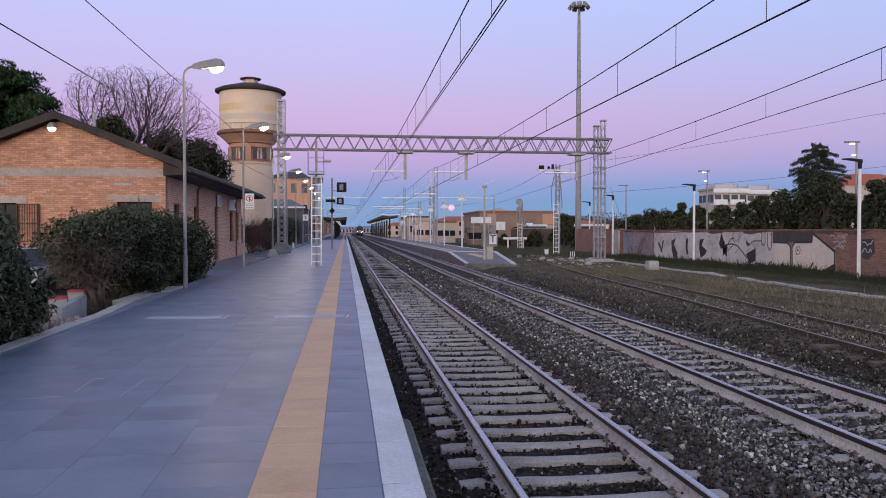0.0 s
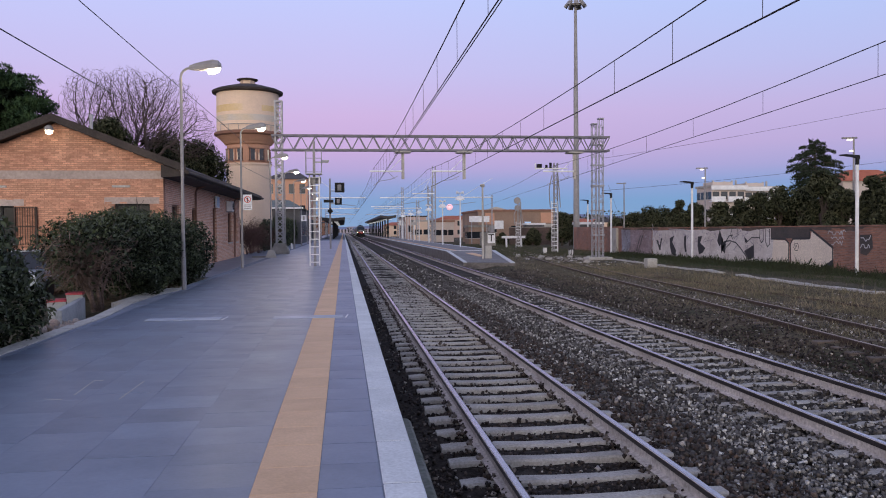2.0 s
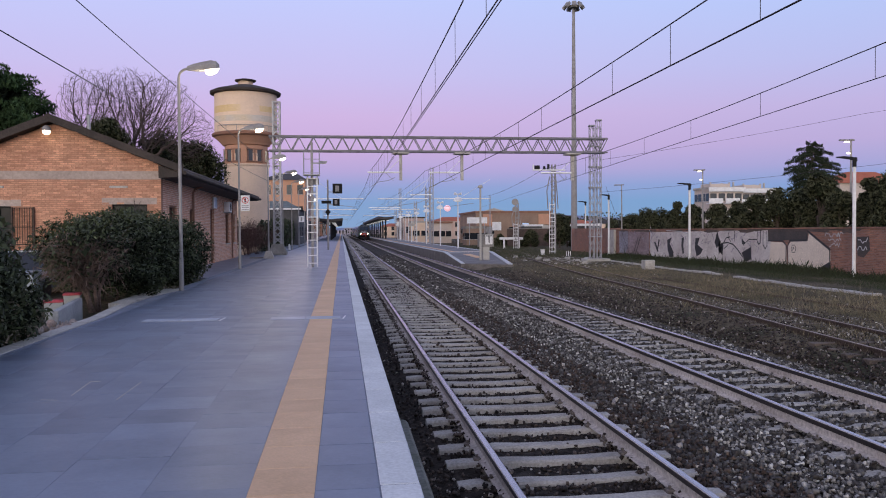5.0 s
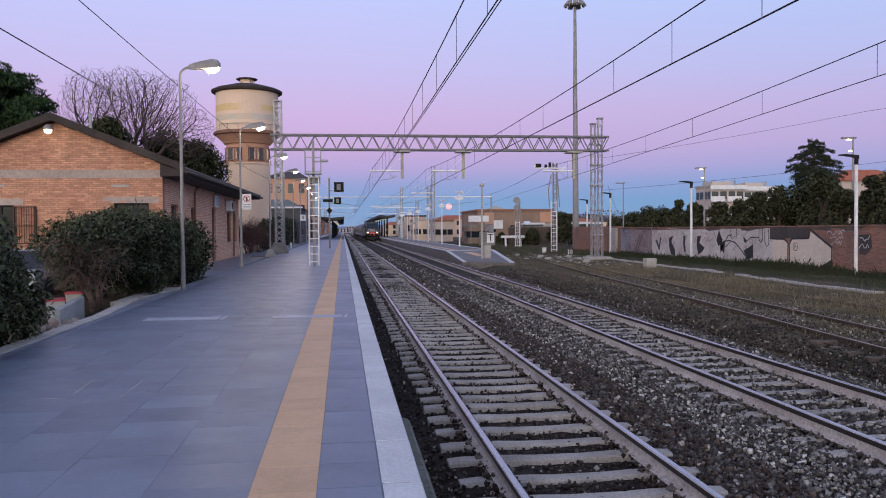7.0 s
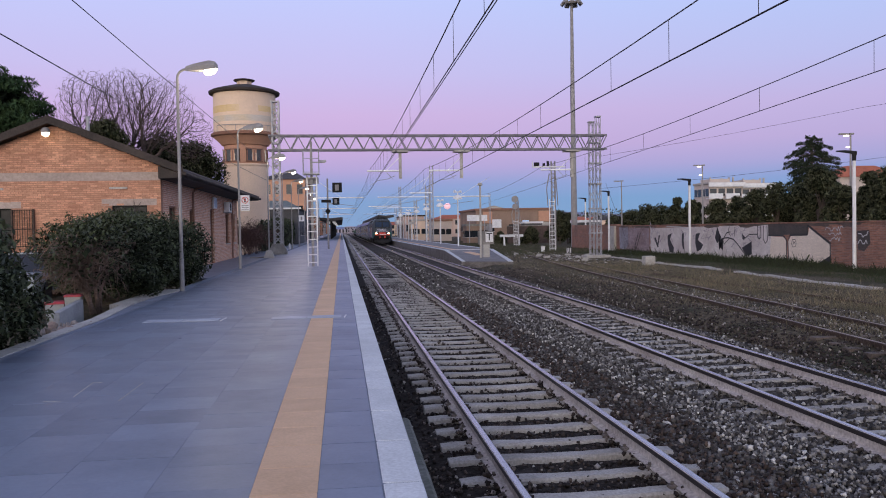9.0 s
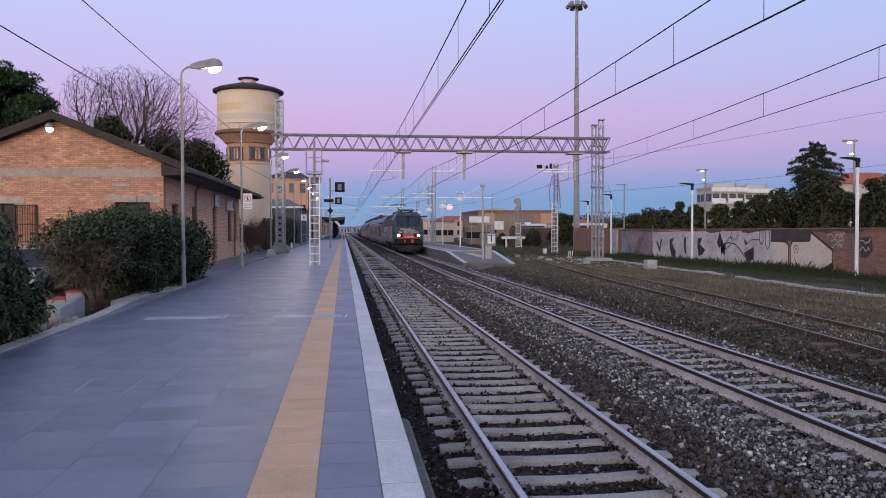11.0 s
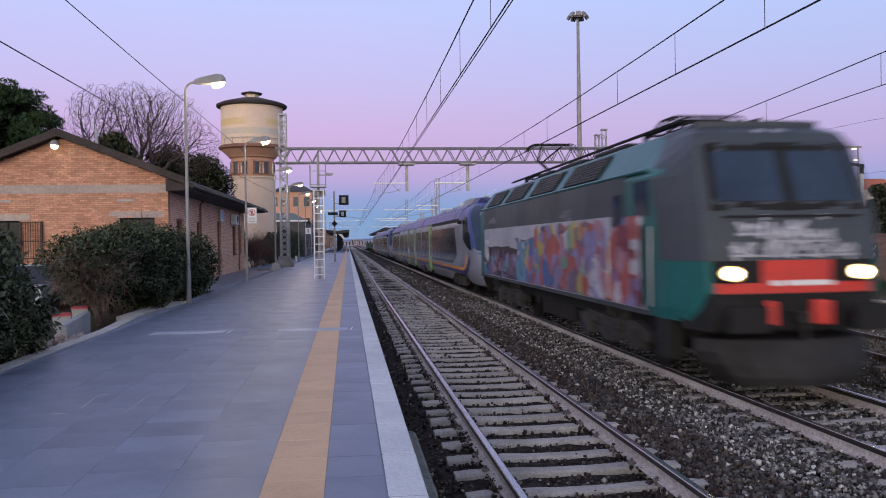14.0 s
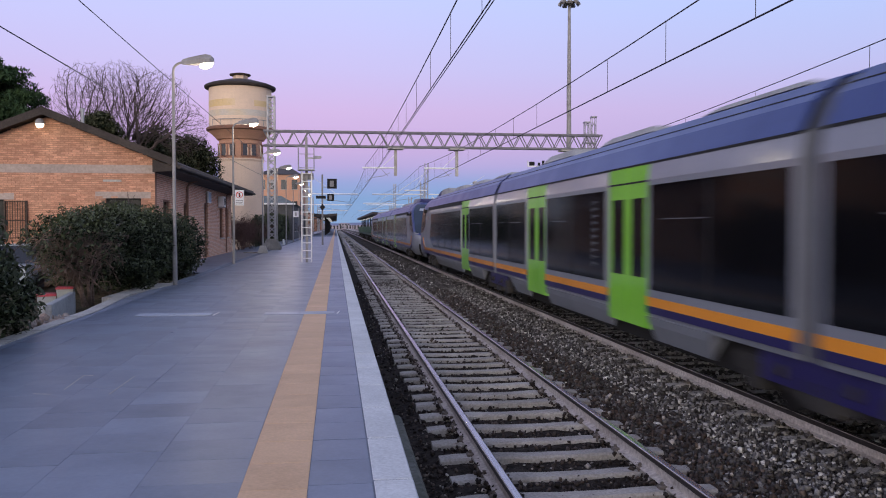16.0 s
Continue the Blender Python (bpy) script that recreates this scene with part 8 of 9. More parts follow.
def build_bush(blobs, count, size, label, twigs, at, seed=2, bare=None, shoots=26):
    """Leafy ellipsoids with shoots standing out; bare(x, y, z) marks where the leaves have thinned to stems."""
    b = thing("bush", label, "bush", at, group="evergreen bushes beside the platform")
    r_ = random.Random(seed)
    m = Mesh()
    for k in range(twigs):
        x, y, z, rx, ry, rz = blobs[k % len(blobs)]
        limb(m, Vector((x * 0.7, y * 0.8, 0)), Vector((r_.gauss(0, 0.4), r_.gauss(0, 0.4), 1)), z * 0.5, 0.035, 3, r_, 0.5, 0.2, 5)
    out = in_blobs(blobs, count, 0.62)
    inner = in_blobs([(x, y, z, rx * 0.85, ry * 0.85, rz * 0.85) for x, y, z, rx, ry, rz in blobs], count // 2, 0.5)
    if bare:
        stems = Mesh()
        foot = Vector((0.62, -6.2, 0.0))
        for k, (x, y, z) in enumerate(((0.5, -6.6, 0.9), (0.35, -6.8, 1.1), (0.75, -6.3, 1.0), (0.85, -6.0, 0.8))):
            stems.tube([foot + Vector((0.05 * k, 0.05 * k, 0)), foot.lerp(Vector((x, y, z)), 0.5) + Vector((0.04, 0, 0.1)), (x, y, z)], 0.055 - 0.008 * k, 7)
        for k in range(300):
            g = r_.uniform(0, 6.283)
            p = Vector((0.6 + r_.gauss(0, 0.16), -6.5 + r_.gauss(0, 0.25), r_.uniform(0.55, 1.15)))
            reach = r_.uniform(0.4, 1.1)
            low = k % 5 == 0
            tip = Vector((0.55 + reach * math.cos(g), -6.6 + 1.1 * reach * math.sin(g), r_.uniform(0.45, 0.9) if low else r_.uniform(0.9, 1.85)))
            top = p.lerp(tip, r_.uniform(0.45, 0.65)) + Vector((r_.gauss(0, 0.14), r_.gauss(0, 0.14), r_.uniform(0.15, 0.55)))
            bend = lambda a, b, w: a.lerp(b, w) + Vector((r_.gauss(0, 0.05), r_.gauss(0, 0.05), r_.gauss(0.03, 0.05)))
            stems.tube([p, bend(p, top, 0.35), bend(p, top, 0.7), top, bend(top, tip, 0.35), bend(top, tip, 0.7), tip], 0.003 + 0.011 * r_.random() ** 2.5, 4)
        tagged(part("stem_tangle", stems, M_STEM, b, "tangle of bare brown twigs"), "tangle of bare brown twigs", kind="stuff")
        thin = lambda q: np.array([not bare(*p) or rng.random() < (0.36 if p[2] > 1.2 else 0.10 if p[2] > 0.9 else 0.02) for p in q])
        out, inner = out[thin(out)], inner[thin(inner)]
    shoot_pts = []
    for k in range(shoots):
        x, y, z, rx, ry, rz = r_.choice(blobs)
        d = Vector((r_.gauss(0, 0.7), r_.gauss(0, 0.7), abs(r_.gauss(0.5, 0.6)))).normalized()
        p = Vector((x + d.x * rx * 0.9, y + d.y * ry * 0.9, z + d.z * rz * 0.9))
        q = p + (d + Vector((0, 0, 0.6))).normalized() * r_.uniform(0.2, 0.45)
        m.cyl(p, q, 0.010, 0.005, n=4)
        n = 30
        f = rng.random((n, 1))
        shoot_pts.append(np.array(p)[None] * (1 - f) + np.array(q)[None] * f + rng.normal(0, 0.035, (n, 3)))
    part("stem_work", m, M_TWIG, b, "brown bare stems")
    leaves("foliage", np.concatenate([out] + shoot_pts), size, M_LEAF, b, 1.5)
    # Darker leaves inside stand for the bush's shaded hollow.
    leaves("inner_foliage", inner, size * 1.5, M_LEAF_SHADED, b, 1.3)
    return b


def build_bare_shrub(at, label, height, seed):
    """Many upright stems from one foot, forking into fine twigs, with a few dry leaves."""
    b = thing("shrub", label, "shrub", at, group="leafless shrubs at the foot of the tower")
    r_ = random.Random(seed)
    m, tips = Mesh(), []
    for k in range(17):
        a, f = r_.uniform(0, 6.283), r_.uniform(0.1, 1.0)
        limb(m, Vector((0.5 * f * math.cos(a), 0.9 * f * math.sin(a), 0)), Vector((0.45 * f * math.cos(a), 0.6 * f * math.sin(a), 1)), height * r_.uniform(0.28, 0.42), 0.020, 3, r_, 0.42, 0.35, 4, tips)
    top = max(z for _, _, z in m.v)
    m.v = [(x, y, z * height / top) for x, y, z in m.v]
    part("stem_work", m, M_STEM_RED, b, "fine reddish-brown stems")
    pts = np.array(tips)[:, :3] * (1, 1, height / top)
    leaves("dry_leaves", np.repeat(pts, 2, 0) + rng.normal(0, 0.12, (len(pts) * 2, 3)), 0.06, M_STEM_RED, b, 1.4)


# ---- small things by the platform ----
def build_bin(at, turn):
    b = thing("rubbish_bin", "grey plastic rubbish bin with a red lid", "rubbish bin", at, group="bins behind the slab")
    b.rotation_euler, b.scale = (0, 0, turn), (0.75, 0.75, 0.75)
    grey = mat("grey_plastic", (0.33, 0.35, 0.36), (0.28, 0.30, 0.31), rough=0.5, big=2, grain=0.08)
    part("body", Mesh().loft([[(-w, -d, z), (w, -d, z), (w, d, z), (-w, d, z)] for w, d, z in ((0.19, 0.22, 0), (0.24, 0.27, 0.72))]), grey, b)
    part("lid", Mesh().box(-0.26, 0.26, -0.30, 0.30, 0.72, 0.79, 0.03), mat("red_plastic", (0.42, 0.06, 0.08), rough=0.5), b, "red plastic lid")
    part("handle", Mesh().cyl((-0.2, 0.30, 0.76), (0.2, 0.30, 0.76), 0.02, n=6), grey, b)


def build_slab(at):
    s = single("low_wall", Mesh().box(-0.06, 0.06, -1.3, 1.75, 0, 0.5, 0.012), mat("grey_cement_slab", (0.36, 0.37, 0.38), (0.29, 0.30, 0.31), rough=0.85, big=1.5, fine=25, grain=0.15, bump=0.15), "low grey concrete wall beside the bins", "low wall")
    s.location, s.rotation_euler = at, (0, 0, radians(9.6))


def build_rubble(at):
    n = 40
    pl = np.column_stack([at[0] + rng.normal(0, 0.28, n), at[1] + rng.normal(0, 0.5, n), np.full(n, at[2]), *(rng.uniform(0.03, 0.12, n) for _ in range(3)), *(rng.uniform(0, 6, n) for _ in range(3))])
    tagged(new("rubble", scatter("rubble", ICO, ICO_F, pl, mat("broken_brick", (0.36, 0.25, 0.20), (0.30, 0.27, 0.25), rough=0.9, island=0.3))), "broken bricks and mortar beside the kerb", "rubble", kind="stuff")


def build_sign(at):
    s = thing("warning_sign", "white board with a red ring forbidding crossing", "sign", at)
    part("board", Mesh().box(-0.19, 0.19, -0.01, 0.01, 0, 0.66, 0.01), M_WHITE, s)
    ring = Mesh()
    for a in np.linspace(0, 6.283, 20, endpoint=False):
        ring.beam((0.13 * math.cos(a), -0.016, 0.45 + 0.13 * math.sin(a)), (0.13 * math.cos(a + 0.33), -0.016, 0.45 + 0.13 * math.sin(a + 0.33)), 0.012, 0.028)
    ring.beam((-0.09, -0.016, 0.54), (0.09, -0.016, 0.36), 0.012, 0.028)
    part("ring", ring, M_LOCO_RED, s, "red ring")
    part("symbol", Mesh().box(-0.03, 0.03, -0.014, -0.010, 0.36, 0.53), M_BLACK, s)
    for z in (0.22, 0.14, 0.07):
        part("bar", Mesh().box(-0.15, 0.15, -0.014, -0.010, z - 0.02, z + 0.012), M_PAINT_GREY, s)
    part("clamp", Mesh().box(-0.26, -0.10, 0.01, 0.05, 0.1, 0.15).box(-0.26, -0.10, 0.01, 0.05, 0.5, 0.55), M_GALV, s)


def build_house_fittings():
    b = thing("name_board", "pale blue lightbox sign over the house door", "sign", (-6.55, 42.4, 3.38))
    part("case", Mesh().box(0, 0.10, 0, 1.0, 0, 0.58, 0.02), M_WHITE, b)
    part("panel", Mesh().box(0.04, 0.106, 0.06, 0.94, 0.05, 0.53), mat("pale_blue_panel", (0.35, 0.48, 0.66), rough=0.4), b)
    a = thing("air_conditioner", "white air conditioning unit on the house wall", "air conditioner", (-6.60, 46.6, 3.28))
    part("case", Mesh().box(0.03, 0.36, 0, 0.85, 0, 0.58, 0.03), M_WHITE, a)
    part("fan_grille", Mesh().cyl((0.36, 0.35, 0.29), (0.375, 0.35, 0.29), 0.22, n=18), M_UNDER, a)
    part("bracket", Mesh().box(0, 0.36, 0.05, 0.1, -0.05, 0).box(0, 0.36, 0.75, 0.8, -0.05, 0), M_GALV, a)


# ---- buildings in the distance ----
def build_block(name, label, x0, x1, y0, y1, z1, wall, roof, storeys, bays, pitched=0.0, win=(1.0, 1.2), group="buildings along the railway", balcony=False):
    """A plain building with rows of recessed windows on the sides that face the line and the camera."""
    b = thing(name, label, "building", ((x0 + x1) / 2, (y0 + y1) / 2, 0), group=group)
    w, d = (x1 - x0) / 2, (y1 - y0) / 2
    part("wall", Mesh().box(-w, w, -d, d, -0.3, z1), wall, b)
    if pitched:
        r = Mesh().loft([[(-w - 0.4, -d - 0.4, z1), (w + 0.4, -d - 0.4, z1), (w + 0.4, d + 0.4, z1), (-w - 0.4, d + 0.4, z1)], [(-w * 0.45, -d * 0.2, z1 + pitched), (w * 0.45, -d * 0.2, z1 + pitched), (w * 0.45, d * 0.2, z1 + pitched), (-w * 0.45, d * 0.2, z1 + pitched)]])
    else:
        r = Mesh().box(-w - 0.2, w + 0.2, -d - 0.2, d + 0.2, z1, z1 + 0.35)
    part("roof", r, roof, b)
    sh = z1 / storeys
    glass = Mesh().box(-win[0] / 2, win[0] / 2, -0.04, 0.02, 0, win[1]).data("window", M_WIN)
    sill = Mesh().box(-win[0] / 2 - 0.1, win[0] / 2 + 0.1, -0.12, 0.02, -0.08, 0).data("sill", M_CONC_PALE)
    for s in range(storeys):
        z = s * sh + sh * 0.32
        for i in range(bays[0]):
            o = part("window", glass, None, b)
            o.location = (-w + 2 * w * (i + 0.5) / bays[0], -d - 0.005, z)
            part("sill", sill, None, o)
            if balcony and i % 2 == 0 and s:
                part("balcony", Mesh().box(o.location.x - 1.3, o.location.x + 1.3, -d - 1.1, -d, z - 0.55, z - 0.40).box(o.location.x - 1.3, o.location.x + 1.3, -d - 1.1, -d - 1.0, z - 0.40, z + 0.40), M_WHITE, b, "white balcony with a solid parapet")
        for i in range(bays[1]):
            side = -1 if x0 > 0 else 1
            o = part("window", glass, None, b)
            o.location, o.rotation_euler = (side * (w + 0.005), -d + 2 * d * (i + 0.5) / bays[1], z), (0, 0, radians(90 * side))
            part("sill", sill, None, o)
    return b


def build_canopy(name, x0, x1, y0, y1, z, label):
    c = thing(name, label, "platform canopy", (0, 0, 0), group="platform canopies")
    mid = (x0 + x1) / 2
    part("roof", Mesh().prism([(x0, z), (mid, z - 0.25), (x1, z), (x1, z + 0.5), (mid, z + 0.3), (x0, z + 0.5)], "y", y0, y1), mat("dark_canopy", (0.05, 0.045, 0.045), rough=0.7), c, "dark canopy roof")
    for i in range(int((y1 - y0) / 12) + 1):
        part("column", Mesh().cyl((mid, y0 + 2 + 12 * i, PLATFORM), (mid, y0 + 2 + 12 * i, z), 0.16, n=8), M_BLACK, c)
        part("lamp", Mesh().box(mid - 0.9, mid + 0.9, y0 + 4 + 12 * i, y0 + 4.3 + 12 * i, z - 0.42, z - 0.32), M_LAMP_OFF, c, "tube lamp")


def build_treeline():
    blobs = []
    r_ = random.Random(9)
    for k in range(150):
        a = r_.uniform(-0.16, 1.35)
        dist = r_.uniform(230, 420)
        s = r_.uniform(5, 10)
        blobs.append((dist * math.sin(a), dist * math.cos(a), r_.uniform(1, 5), s * 1.3, s, s * 0.55))
    blobs = [b for b in blobs if b[0] > 0.24 * b[1] or b[0] < -16]
    t = thing("far_woods", "dark line of far trees along the horizon", "woods", kind="stuff")
    leaves("far_crowns", in_blobs(blobs, 26000, 0.5), 1.1, M_LEAF_OAK, t)


build_ground()
stones("ballast_stones", 27000, lambda r: 3.30 + 1.75 * r, 3.5, 34, BED, 0.025, M_STONE, "loose grey and white ballast stones between the tracks")
stones("ballast_stones", 5000, lambda r: 3.28 + 0.75 * r ** 1.6, 3.5, 30, lambda x: BED(x) + 0.012, 0.024, M_STONE_BROWN, "brown rust-dusted ballast stones beside the near rail")
stones("ballast_stones", 22000, lambda r: 0.72 + 2.95 * r, 3.5, 34, BED, 0.020, M_STONE_RED, "dark rust-stained ballast stones between sleepers")
stones("ballast_stones", 16000, lambda r: 4.8 + 4.0 * r, 6, 38, BED, 0.029, M_STONE_PALE, "pale dusty ballast stones round the far track")
stones("ballast_stones", 3000, lambda r: 4.05 + 0.75 * r, 4.5, 30, lambda x: BED(x) + 0.02, 0.021, M_STONE_WHITE, "white limestone chips strewn between the tracks")
for centre, shade in ((TRACK_1, M_STONE_RED), (TRACK_2, M_STONE)):
    for edge in (-0.85, -0.655, 0.655, 0.85):
        stones("ballast_stones", 800, lambda r, a=centre + edge: a - 0.06 + 0.12 * r, 3.5, 34, lambda x: np.full(len(x), -0.174), 0.019, shade, "dark ballast stones heaped against the rail foot")
for x0, x1 in ((3.35, 4.75), (7.2, 8.6)):
    stones("ballast_stones", 4200, lambda r, a=x0, b=x1: a + (b - a) * r, 30, 78, BED, 0.045, M_STONE, "loose grey ballast stones further down the line")
build_track("main_track", TRACK_1, 3.05, "main track with polished rails on concrete sleepers", 0.0)
build_track("main_track", TRACK_2, 3.35, "second main track on sleepers sunk in pale ballast", 0.012)
build_siding()
platform = build_platform()
build_island()
build_cover("drain_cover", -1.28, -0.02, 14.55, 14.95, "flush steel cover strip crossing the tactile strip")
build_cover("drain_cover", -3.50, -2.20, 14.60, 15.00, "flush steel cover strip on the platform tiles")
build_house()
build_wall_lamp((-10.47, 30.78, 5.82), "lit wall lamp under the gable of the brick house").scale = (1.15, 1.15, 1.15)
build_tower()
build_gantry()
PLAIN = (-75, -9, 57, 104, 154, 210, 270, 332)
build_catenary(lambda y: float(np.interp(y, (-75, -9, 57), (2.16, 2.0, 2.16))), PLAIN, "contact and carrying wire over the near track", 5.12, 6.55, 3.1, 0.42)
build_catenary(lambda y: float(np.interp(y, (-75, -9, 57), (5.97, 5.91, 5.97))), PLAIN, "contact and carrying wire over the train's track", 5.08, 6.42, 3.1, 0.30)
build_catenary(lambda y: float(np.interp(y, (-75, -9, 57, 104), (9.0, 9.2, 14.6, 18.4))), (-75, -9, 57, 104), "contact and carrying wire over the siding", 5.27, 6.57, 5.4, 0.5, 50)
# ---- lamps, masts and signals in their places ----
for y in (22.5, 35.2, 49.0, 61.0, 72.0, 84.0, 97.0, 110.0):
    build_platform_lamp((-4.32, y, PLATFORM), y < 75)
build_signal_mast((-1.27, 36.0, PLATFORM))
build_signal_post((-1.14, 71.0, PLATFORM))
build_white_post((23.3, 34.1, -0.12), 5.35, "white lamp post with dark lantern before the wall")
build_white_post((23.3, 51.6, -0.12), 5.2, "white lamp post with dark lantern before the wall")
build_white_post((23.3, 68.1, -0.12), 5.2, "white lamp post with dark lantern before the wall")
build_white_post((26.15, 84.0, -0.12), 5.2, "white lamp post with dark lantern before the wall")
build_tall_lamp((29.11, 62.00, 0.0), 6.9, True, "tall street lamp with lit warm lantern")
build_tall_lamp((30.52, 45.00, 0.0), 7.4, True, "tall street lamp with lit warm lantern")
build_tall_lamp((27.33, 76.00, 0.0), 6.5, False, "tall unlit street lamp behind the wall")
build_yard_signal((20.25, 75.5, -0.1), 8.6, True)
build_yard_signal((21.4, 97.0, -0.1), 5.6, False)
build_floodlight((25.78, 87.0, -0.1))
build_stop((21.3, 99.5, -0.15))
build_t_pillar((9.75, 53.9, -0.12))
for x, y, h in ((10.5, 72.0, 4.6), (10.5, 85.0, 4.3), (10.5, 99.0, 4.3), (10.5, 112.0, 4.3), (10.5, 126.0, 4.3), (10.5, 143.0, 4.3)):
    build_island_lamp((x, y, PLATFORM), h)
build_slim_post((9.25, 53.0, 0.15), 4.85)
build_parked_car((-9.6, 24.5, 0.2))
build_mast_tube(10.6, 94.0, 8.0, 6.4, "grey lattice catenary mast on the island", 9.3, 0.34)
build_mast_tube(10.6, 145.0, 4.9, 6.4, "grey lattice catenary mast on the island", 9.6, 0.36)
build_mast_tube(-3.4, 104.0, 2.9, 6.35, "lattice catenary mast with long white tube", 7.6)
build_mast_tube(11.2, 104.0, 4.7, 6.35, "lattice catenary mast with long white tube", 7.6)
build_mast_tube(19.4, 104.0, 12.0, 6.35, "slim catenary mast with long white tube", 6.4, 0.16)
build_mast_tube(-4.4, 154.0, 3.1, 6.35, "lattice catenary mast with long white tube", 7.6)
build_mast_tube(14.2, 154.0, 5.8, 6.35, "lattice catenary mast with long white tube", 7.6)
build_mast_tube(-4.4, 210.0, 3.1, 6.35, "lattice catenary mast with long white tube", 7.6)
build_mast_tube(14.2, 210.0, 5.8, 6.35, "lattice catenary mast with long white tube", 7.6)


def build_feeder(points, label):
    w = Mesh()
    for p, q, d in points:
        w.tube(sag(p, q, d, 18), 0.010, 5)
    single("feeder_wire", w, M_WIRE, label, "cable", group="feeder wires")


build_feeder([((-4.85, -25, 6.62), (-4.7, 57, 6.6), 0.22)], "dark feeder wire above the platform lamps")
build_feeder([((-4.85, -25, 5.25), (-4.7, 57, 5.55), 0.38)], "dark feeder wire beside the platform lamps")
build_feeder([((18.8, 57, 7.25), (34.8, 50.0, 9.8), 0.12), ((34.8, 50.0, 9.8), (60.0, 39.0, 13.8), 0.2)], "dark feeder wire leaving the gantry mast")
build_feeder([((18.8, 57, 4.9), (36.2, 50.0, 6.45), 0.12), ((36.2, 50.0, 6.45), (60.0, 41.0, 9.0), 0.2)], "dark cable running to the gantry mast")
build_feeder([((19.3, 57, 5.3), (17.89, 47.67, -0.10), 0.0)], "taut guy wire from the gantry mast to the ground")

# ---- wall, verge, grass ----
build_boundary_wall()
build_duct()
stone_box = single("concrete_box", Mesh().box(-0.30, 0.30, -0.3, 0.3, 0, 0.56, 0.03), M_CONC_PALE, "pale concrete equipment box beside the siding", "equipment box")
stone_box.location = (17.5, 44.3, -0.18)
for i, (x, y, w_) in enumerate(((16.2, 52.3, 0.55), (17.3, 57.6, 0.5), (15.2, 58.5, 0.7), (19.0, 66.0, 0.8), (16.5, 69.5, 0.6), (17.9, 62.4, 0.45), (16.0, 64.0, 0.5), (18.6, 59.5, 0.5), (14.6, 66.5, 0.6), (17.0, 54.6, 0.4), (19.4, 62.0, 0.6), (15.4, 62.0, 0.4))):
    r_ = random.Random(i)
    slab_ = Mesh().loft([[(w_ * 0.5 * k * (1 + r_.uniform(-0.25, 0.25)) * math.cos(a), 0.28 * k * (1 + r_.uniform(-0.25, 0.25)) * math.sin(a), z) for a in np.linspace(0.3, 6.58, 7, endpoint=False)] for k, z in ((1.1, -0.08), (1.0, 0.06 + 0.06 * r_.random()), (0.85, 0.10 + 0.12 * r_.random()))])
    ob = single("concrete_block", slab_, M_CONC_PALE, "broken pale concrete block lying beside the siding", "concrete block", "loose blocks beside the siding")
    ob.scale, ob.location, ob.rotation_euler = (0.75, 0.75, 0.75), (x, y, -0.16), (r_.gauss(0, 0.08), r_.gauss(0, 0.08), r_.uniform(0, 3))
n_ = 300
pl_ = np.column_stack([rng.normal(17.0, 1.6, n_), rng.normal(62, 6.0, n_), np.full(n_, -0.16), rng.uniform(0.04, 0.16, n_), rng.uniform(0.03, 0.11, n_), rng.uniform(0.02, 0.06, n_), *(rng.uniform(-0.4, 0.4, n_) for _ in range(2)), rng.uniform(0, 6.28, n_)])
tagged(new("rubble", scatter("rubble", CHIP, CHIP_F, pl_, stone_mat("broken_pale_concrete", [(0.0, (0.10, 0.09, 0.08)), (0.5, (0.28, 0.265, 0.24)), (1.0, (0.55, 0.52, 0.48))]))), "broken pale concrete strewn round the signal masts", "rubble", kind="stuff")
build_marker = thing("marker_boards", "small black and white striped marker by the siding", "trackside sign", (18.75, 64.7, -0.15))
build_marker.scale = (0.6, 0.6, 0.6)
part("board", Mesh().box(-0.5, 0.3, -0.03, 0.03, 0.15, 0.95), M_BLACK, build_marker)
for k in range(3):
    part("stripe", Mesh().box(-0.44 + 0.26 * k, -0.32 + 0.26 * k, -0.035, -0.03, 0.2, 0.9), M_WHITE, build_marker)
part("post", Mesh().box(-0.12, -0.08, 0.03, 0.07, -0.05, 0.9), M_GALV, build_marker)
grass("verge_grass", 56000, lambda y, r: 19.4 + 4.4 * r, 18, 68, -0.15, 0.10, (0.036, 0.054, 0.020), (0.048, 0.050, 0.026), "rank green grass in front of the wall", 1.2)
grass("wall_foot_grass", 80000, lambda y, r: 21.6 + 2.3 * r ** 0.8, 26, 67, -0.14, 0.14, (0.026, 0.040, 0.015), (0.036, 0.042, 0.020), "tall dark grass at the foot of the wall", 1.1, 0.3)
grass("wall_tufts", 30000, lambda y, r: 22.9 + 1.0 * r, 30, 66, -0.14, 0.19, (0.026, 0.038, 0.015), (0.038, 0.042, 0.020), "tall dark weeds growing against the wall", 1.1, 0.1)
grass("wall_tufts", 22000, lambda y, r: 22.4 + 1.5 * r, 36, 50, -0.14, 0.23, (0.026, 0.038, 0.015), (0.038, 0.042, 0.020), "tall dark clumps of weeds before the painted wall", 1.0, 0.55)
grass("dry_grass", 70000, lambda y, r: 9.6 + (8.4 + np.maximum(0, y - 20) * 0.05) * r ** 0.85, 9, 66, -0.215, 0.085, (0.225, 0.182, 0.122), (0.115, 0.110, 0.064), "dry brown grass and weeds round the siding", 1.3)
grass("yard_grass", 34000, lambda y, r: 12.5 + (13.5 - 0.02 * y) * r, 64, 116, -0.17, 0.16, (0.040, 0.052, 0.022), (0.085, 0.078, 0.042), "dull green grass between the yard tracks", 1.1)
